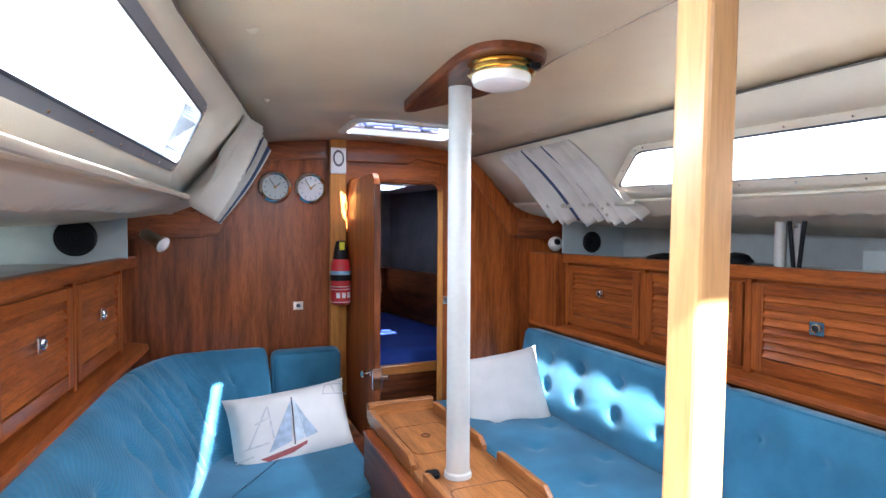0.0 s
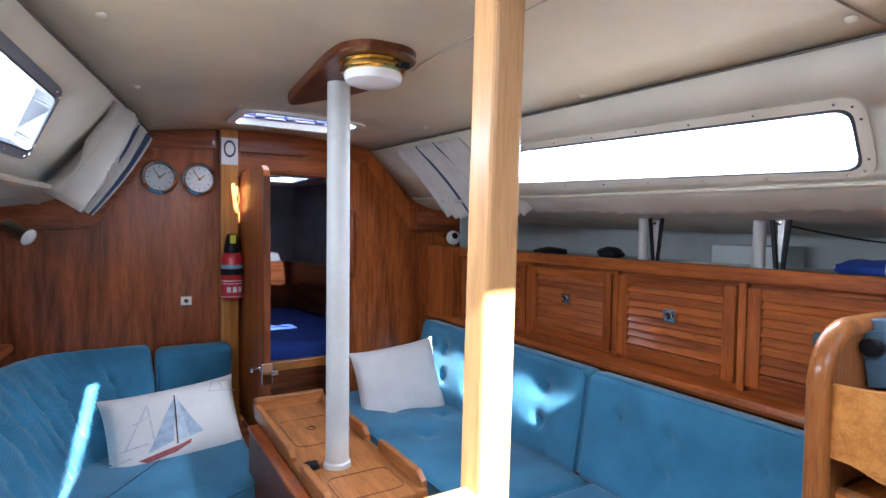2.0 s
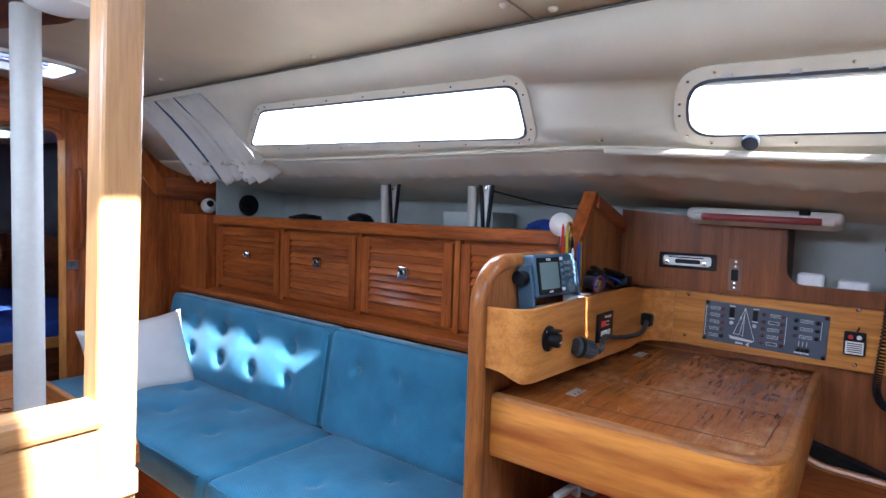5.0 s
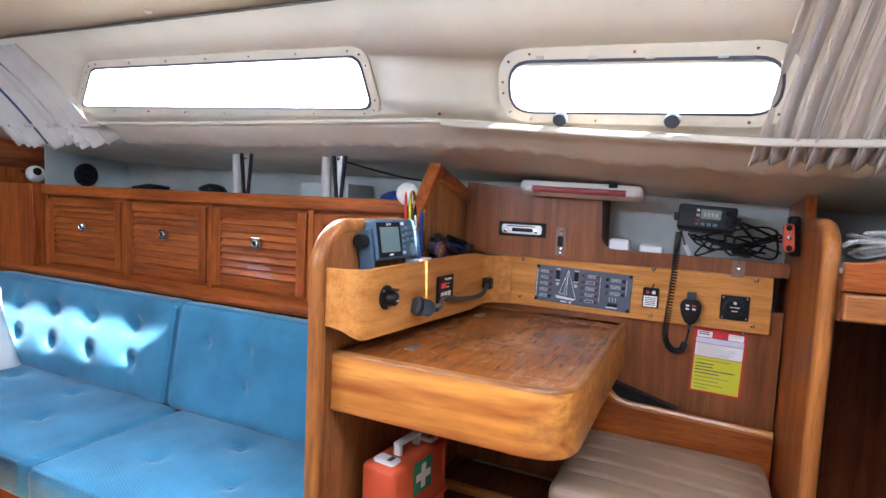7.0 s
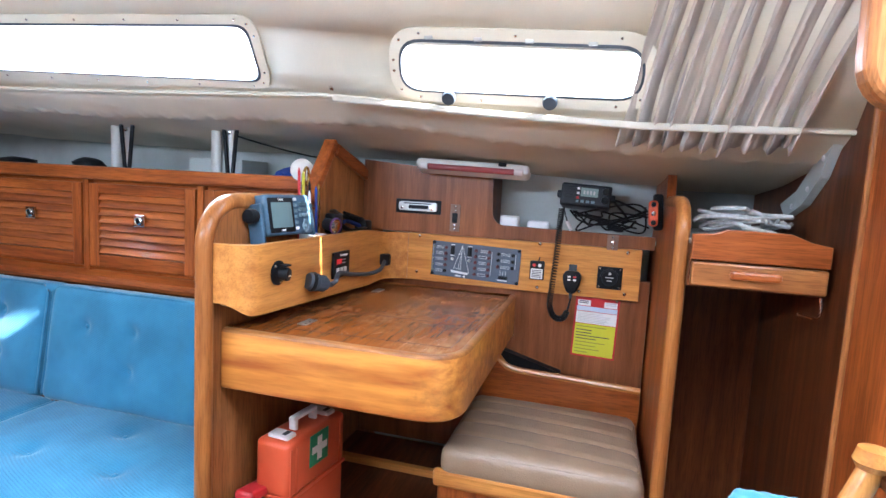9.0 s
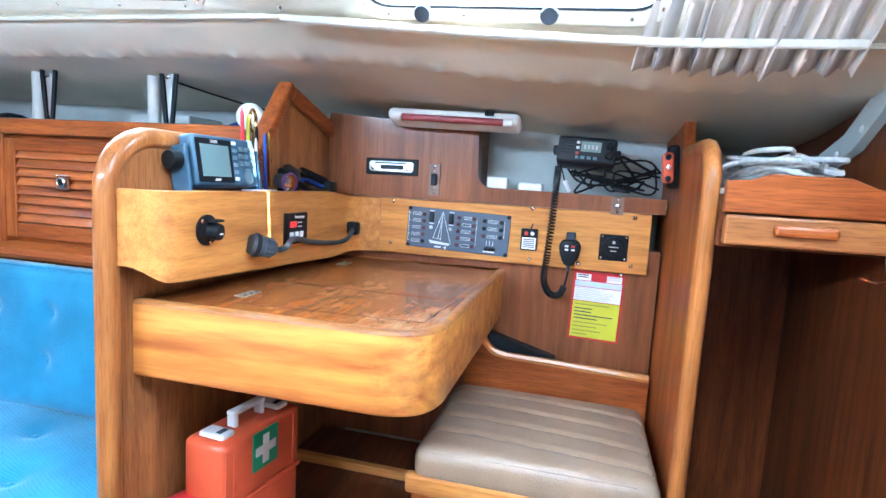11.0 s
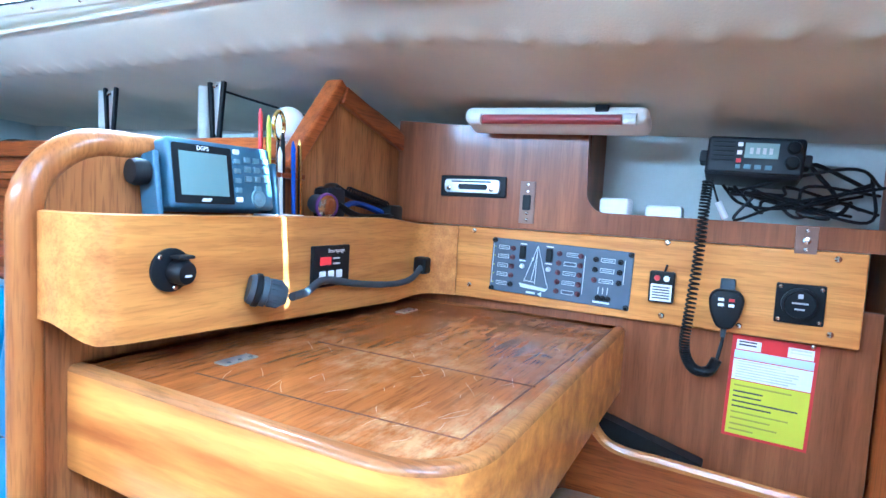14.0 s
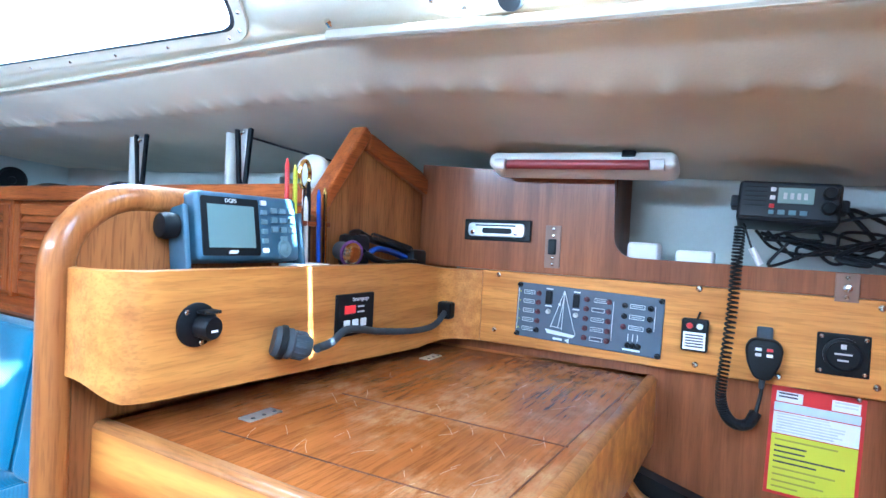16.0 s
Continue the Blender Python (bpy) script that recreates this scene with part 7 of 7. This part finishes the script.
RM = Matrix.Translation((2.572, 0.362, 1.249)) @ Matrix.Scale(0.94, 4) @ Matrix.Rotation(radians(3), 4, "X") @ Matrix.Rotation(radians(6), 4, "Y")
part("case", moved(box((-0.012, -0.085, -0.040), (0.12, 0.085, 0.040), 0.008, 3), RM), RADIO_BLACK, rd, smooth=True)
part("fascia", moved(box((-0.018, -0.082, -0.034), (-0.010, 0.082, 0.036), 0.004), RM), RADIO_BLACK, rd, "dark blue-grey fascia")
part("display", moved(box((-0.0195, -0.040, -0.004), (-0.0178, 0.018, 0.026), 0.0005, 1), RM), mat("lcd_pale", (0.26, 0.34, 0.32), 0.2, var=0.04, emit=0.004), rd, "pale lit display")
for k in range(4):
    part("digit_bar", moved(box((-0.0205, -0.030 + k * 0.011, 0.004), (-0.0193, -0.024 + k * 0.011, 0.016), 0), RM), FAINT, rd)
for k in range(5):
    part("grille_slot", moved(box((-0.0195, 0.036, -0.012 + k * 0.009), (-0.0178, 0.074, -0.009 + k * 0.009), 0), RM), BLACK, rd)
for k, y in enumerate((0.010, -0.008, -0.026)):
    part("key", moved(box((-0.021, y - 0.006, -0.026), (-0.0178, y + 0.006, -0.017), 0.001), RM), KEY, rd)
for z, mt in ((0.022, PAPER), (0.006, PAPER), (-0.010, RED), (-0.022, KEY)):
    part("key", moved(box((-0.021, 0.022, z - 0.004), (-0.0178, 0.031, z + 0.004), 0.001), RM), mt, rd)
for z in (0.018, -0.010):
    part("knob", moved(lathe([(0, 0.018), (0.010, 0.017), (0.012, 0.012), (0.012, 0)], (-0.017, -0.064, z), (-1, 0, 0), 20), RM), BLACK, rd, smooth=True)
part("bracket", moved(box((0.0, -0.098, -0.012), (0.05, 0.098, 0.012), 0.004), RM), RADIO_BLACK, rd)
mc = thing("microphone", "black hand microphone hanging on a coiled lead", "microphone", (XP, 0.385, 0.93))
MP = rounded([(0.365, 1.0), (0.405, 1.0), (0.416, 0.985), (0.412, 0.955), (0.398, 0.925), (0.372, 0.925), (0.358, 0.955), (0.354, 0.985)], 0.012, 3)
part("body", prism(MP, "x", XP - 0.036, XP - 0.006, 0.006, 3), BLACK, mc, smooth=True)
part("clip", box((XP - 0.012, 0.372, 0.995), (XP, 0.398, 1.02), 0.003), RUBBER, mc)
for y in (0.394, 0.376):
    for z in (0.972, 0.982):
        part("key", box((XP - 0.0385, y - 0.005, z - 0.0028), (XP - 0.035, y + 0.005, z + 0.0028), 0.001), RED if (y, z) == (0.376, 0.982) else PAPER, mc)
path = smooth_run([(2.555, 0.435, 1.205), (2.545, 0.437, 1.14), (2.548, 0.440, 1.05), (2.552, 0.447, 0.95), (2.55, 0.45, 0.88), (2.552, 0.432, 0.842), (2.555, 0.405, 0.84), (2.556, 0.392, 0.865)], 8)
coil = []
NT = 760
for k in range(NT):
    f = k / NT * (len(path) - 1)
    i = min(int(f), len(path) - 2)
    p = path[i].lerp(path[i + 1], f - i)
    t = (path[i + 1] - path[i]).normalized()
    u = t.cross(Vector((1, 0.1, 0.05))).normalized()
    w = u.cross(t)
    a = k * 0.62
    coil.append(p + 0.0085 * (math.cos(a) * u + math.sin(a) * w))
part("coiled_lead", tube(coil, 0.0021, 5), BLACK, mc, "black coiled lead", smooth=True)
part("lead_end", tube(smooth_run([(2.556, 0.392, 0.865), (2.565, 0.386, 0.90), (XP - 0.02, 0.385, 0.926)], 5), 0.0035, 6), BLACK, mc, smooth=True)
part("lead_sleeve", rod((XP - 0.02, 0.385, 0.928), (XP - 0.019, 0.386, 0.908), 0.006, 10, 0.0045), RUBBER, mc, smooth=True)

# radio card
cdx = MX + 0.012
cd = thing("radio_card", "laminated emergency call card in white, red and yellow", "card", (cdx, 0.30, 0.70))
CM = Matrix.Translation((cdx - 0.003, 0.298, 0.806)) @ Matrix.Rotation(radians(1.5), 4, "X")


def card(name, y0, y1, z0, z1, mt, lift):
    part(name, moved(box((-lift - 0.0004, min(-y0, -y1), z0), (-lift + 0.0004, max(-y0, -y1), z1), 0), CM), mt, cd)


card("backing", -0.072, 0.072, -0.102, 0.102, RED, 0.0)
card("yellow_field", -0.066, 0.066, -0.096, 0.012, YELLOW, 0.001)
card("white_field", -0.066, 0.066, 0.014, 0.054, PAPER, 0.001)
card("pale_band", -0.066, 0.066, 0.056, 0.072, mat("pale_blue_card", (0.6, 0.68, 0.8), 0.5), 0.001)
card("pale_corner", -0.064, -0.022, 0.074, 0.093, PAPER, 0.001)
card("pale_corner", 0.022, 0.064, 0.074, 0.093, PAPER, 0.001)
rs = random.Random(3)
for k in range(7):
    card("text_bar", -0.06, rs.uniform(0.02, 0.06), 0.018 + k * 0.0053, 0.0205 + k * 0.0053, FAINT, 0.0016)
for k, z in enumerate((0.004, -0.008, -0.018, -0.028, -0.038, -0.050, -0.062, -0.074, -0.085)):
    card("text_bar", -0.06, rs.uniform(-0.03, 0.05), z - 0.003, z, INK if k in (1, 2, 3, 4) else mat("olive_print", (0.35, 0.33, 0.05), 0.6), 0.0016)
for z in (0.082, 0.088):
    card("text_bar", -0.06, -0.03, z, z + 0.003, INK, 0.0016)
    card("text_bar", 0.026, 0.06, z, z + 0.003, FAINT, 0.0016)
for y, z in ((0.36, 0.915), (0.235, 0.905)):
    part("pin", lathe([(0, 0.003), (0.004, 0.002), (0.005, 0)], (cdx - 0.004, y, z), (-1, 0, 0), 10), CHROME, cd)

# cubby contents
for y, w, hh in ((0.615, 0.032, 0.032), (0.515, 0.036, 0.022)):
    ob = thing("small_white_tub", "small white plastic tub in the cubby", "tub", (2.64, y, 1.115), "cubby tubs")
    part("tub", pad((0.05, w * 2, hh * 1.4), 0.008, (2, 3, 2), None, Matrix.Translation((2.635, y, 1.128 + hh * 0.5))), PAPER, ob, smooth=True)
rs = random.Random(11)
for k in range(11):
    y0, z0 = rs.uniform(0.20, 0.40), rs.uniform(1.13, 1.19)
    pts = [(2.58 + rs.uniform(0, 0.05), 0.42 - rs.uniform(0, 0.1), 1.20 - rs.uniform(0, 0.03)), (2.57 + rs.uniform(-0.01, 0.06), y0, z0), (2.57 + rs.uniform(-0.01, 0.06), rs.uniform(0.18, 0.36), rs.uniform(1.13, 1.24)), (2.60 + rs.uniform(0, 0.06), 0.15 + rs.uniform(0, 0.05), rs.uniform(1.15, 1.28))]
    single("black_cable", tube(smooth_run(pts, 8), rs.choice((0.003, 0.004, 0.0045)), 7), BLACK, "black cable in a tangle behind the radio", "cable", "radio cables", smooth=True)
wp = thing("white_plug_lead", "thin lead with a white inline plug", "cable", (2.56, 0.42, 1.15))
part("plug", rod((2.555, 0.415, 1.165), (2.56, 0.40, 1.135), 0.006, 10), PAPER, wp, smooth=True)
part("lead", tube(smooth_run([(2.56, 0.43, 1.21), (2.555, 0.42, 1.18), (2.555, 0.415, 1.165)], 5), 0.002, 6), BLACK, wp, smooth=True)
# orange strobe on the aft divider
so_ = thing("rescue_light", "orange and black rescue light on the divider", "light", (2.46, 0.14, 1.15))
part("holder", box((2.455, 0.131, 1.13), (2.52, 0.175, 1.29), 0.012, 3), BLACK, so_, smooth=True)
part("face", prism(rounded([(0.158, 1.15), (0.200, 1.15), (0.200, 1.262), (0.158, 1.262)], 0.018, 5), "x", 2.425, 2.456, 0.006, 3), ORANGE, so_, "orange face", smooth=True)
for z, mt in ((1.245, BLACK), (1.206, CHROME), (1.166, BLACK)):
    part("button", lathe([(0, 0.008), (0.010, 0.006), (0.012, 0)], (2.425, 0.179, z), (-1, 0, 0), 16), mt, so_, smooth=True)

so_.matrix_basis = Matrix.Translation((2.46, 0.136, 1.172)) @ Matrix.Rotation(radians(-4), 4, "X") @ Matrix.Diagonal((0.7, 0.62, 0.68, 1))

# ---------------------------------------------------------------- aft corner
dr = thing("drawer_unit", "small teak drawer unit with a waved top edge", "cabinet", (2.15, -0.04, 1.06))
part("fascia", prism([(0.103, 1.116), (0.103, 1.175), (0.06, 1.178), (0.03, 1.19), (-0.10, 1.188), (-0.14, 1.172), (-0.182, 1.165), (-0.182, 1.116)], "x", 2.095, 2.115, 0.003), TEAK_R("y"), dr)
drawer = part("drawer", box((2.088, -0.178, 1.056), (2.112, 0.100, 1.112), 0.005), MID("y"), dr, "honey-brown drawer front")
part("pull", box((2.074, -0.085, 1.078), (2.090, 0.02, 1.098), 0.006), TEAK_R("y"), drawer, "wooden pull")
# carcass darkened in colour for the shade behind the drawer
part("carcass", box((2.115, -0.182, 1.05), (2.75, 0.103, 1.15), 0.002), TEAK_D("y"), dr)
part("shelf_top", box((2.115, -0.182, 1.15), (2.75, 0.103, 1.16), 0.0), LINER, dr)
rp = thing("coiled_rope", "loosely coiled grey rope lying above the drawer", "rope", (2.25, -0.03, 1.16))
rs = random.Random(5)
run = []
for k in range(60):
    a = k * 0.72
    run.append((2.26 + (0.05 + 0.07 * rs.random()) * math.cos(a) + rs.uniform(-0.04, 0.04), -0.03 + (0.05 + 0.06 * rs.random()) * math.sin(a) + rs.uniform(-0.02, 0.02), 1.172 + 0.0006 * k + 0.034 * rs.random()))
part("line", tube(smooth_run(run, 4), 0.0052, 7), ROPE, rp, smooth=True)
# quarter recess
# recess shade is painted into the dark teak of these two panels
single("recess_back", box((2.62, -0.2, 0.0), (2.64, 0.105, 1.05), 0), TEAK_D("z"), "teak back of the quarter recess, darkened for shade", "wall", kind="structure")
single("wall_quarter", box((2.02, -0.22, 0.0), (2.84, -0.195, 1.62), 0.003), TEAK_D("z"), "dark teak panel closing the quarter recess, deepened for shade", "wall", kind="structure")
single("trim_quarter", box((2.008, -0.222, 0.0), (2.022, -0.19, 1.74), 0.005), MID("z"), "honey-coloured upright edging", "trim", kind="structure")
single("wall_engine_side", box((1.772, -0.222, 0.0), (2.006, -0.197, 1.76), 0.003), TEAK_R("z"), "reddish teak panel beside the companionway", "wall", kind="structure")
single("wall_step_side", box((1.495, -0.575, 0.0), (1.525, -0.075, 1.345), 0.012, 3), VINYL, "white moulded side of the companionway", "wall", kind="structure")
hk = thing("coat_hook", "small chrome wire hook under the drawer", "hook", (2.10, -0.14, 1.03), "hooks")
part("wire", tube(smooth_run([(2.10, -0.17, 1.05), (2.09, -0.17, 1.02), (2.075, -0.155, 1.008), (2.07, -0.12, 1.016)], 6), 0.003, 6), CHROME, hk, smooth=True)
lv = thing("hull_vent_board", "pale curved board with screw caps at the deck edge", "trim", (2.3, -0.17, 1.3))
arcp = [(2.10, 1.50), (2.14, 1.40), (2.20, 1.32), (2.30, 1.255), (2.42, 1.22)]
part("board", prism(arcp + [(x + 0.05, z + 0.035) for x, z in arcp[::-1]], "y", -0.192, -0.172), LINER, lv)
for x, z in ((2.13, 1.46), (2.19, 1.365), (2.27, 1.295), (2.37, 1.25)):
    part("cap", lathe([(0, 0.004), (0.006, 0.003), (0.008, 0)], (x, -0.172, z), (0, 1, 0), 10), PAPER, lv, smooth=True)
# companionway board, ladder rail and quilted cushion close by
cb = thing("companionway_board", "thick varnished board with a rounded lower corner", "board", (1.45, -0.05, 1.34))
part("board", prism(rounded([(-0.14, 1.32), (0.045, 1.372), (0.055, 1.78), (-0.14, 1.78)], [0.02, 0.05, 0.0, 0.0], 6), "x", 1.452, 1.49, 0.010, 3), MID("z"), cb)
lr = thing("ladder_rail", "turned honey-coloured ladder rail with a dark cap", "rail", (1.40, -0.03, 0.9))
part("rail", rod((1.385, 0.075, 0.80), (1.408, 0.004, 0.965), 0.013, 14), HONEY("z"), lr, smooth=True)
part("cap", lathe([(0, 0.018), (0.016, 0.015), (0.020, 0.0), (0.016, -0.008), (0, -0.01)], (1.408, 0.004, 0.972), (0, 0, 1), 16), HONEY("x"), lr, smooth=True)
part("handrail", box((1.36, -0.16, 0.945), (1.412, 0.0, 0.968), 0.008), TEAK_D("x"), lr)
qc = thing("quilted_cushion", "turquoise quilted cushion with a diamond pattern", "cushion", (1.36, 0.05, 0.85))


def quilt(x, y, z):
    if z < 0:
        return 0.0
    return 0.004 * abs(math.sin((x + y) * 95)) * abs(math.sin((x - y) * 95))


part("cover", pad((0.20, 0.25, 0.07), 0.02, (34, 38, 1), quilt, Matrix.Translation((1.34, 0.015, 0.862)) @ Matrix.Rotation(radians(-6), 4, "Y")), QUILT, qc, smooth=True)
single("quilt_support", box((1.26, -0.08, 0.0), (1.45, 0.13, 0.822), 0.004), WHITE, "white moulded locker under the quilted cushion", "locker", kind="structure")
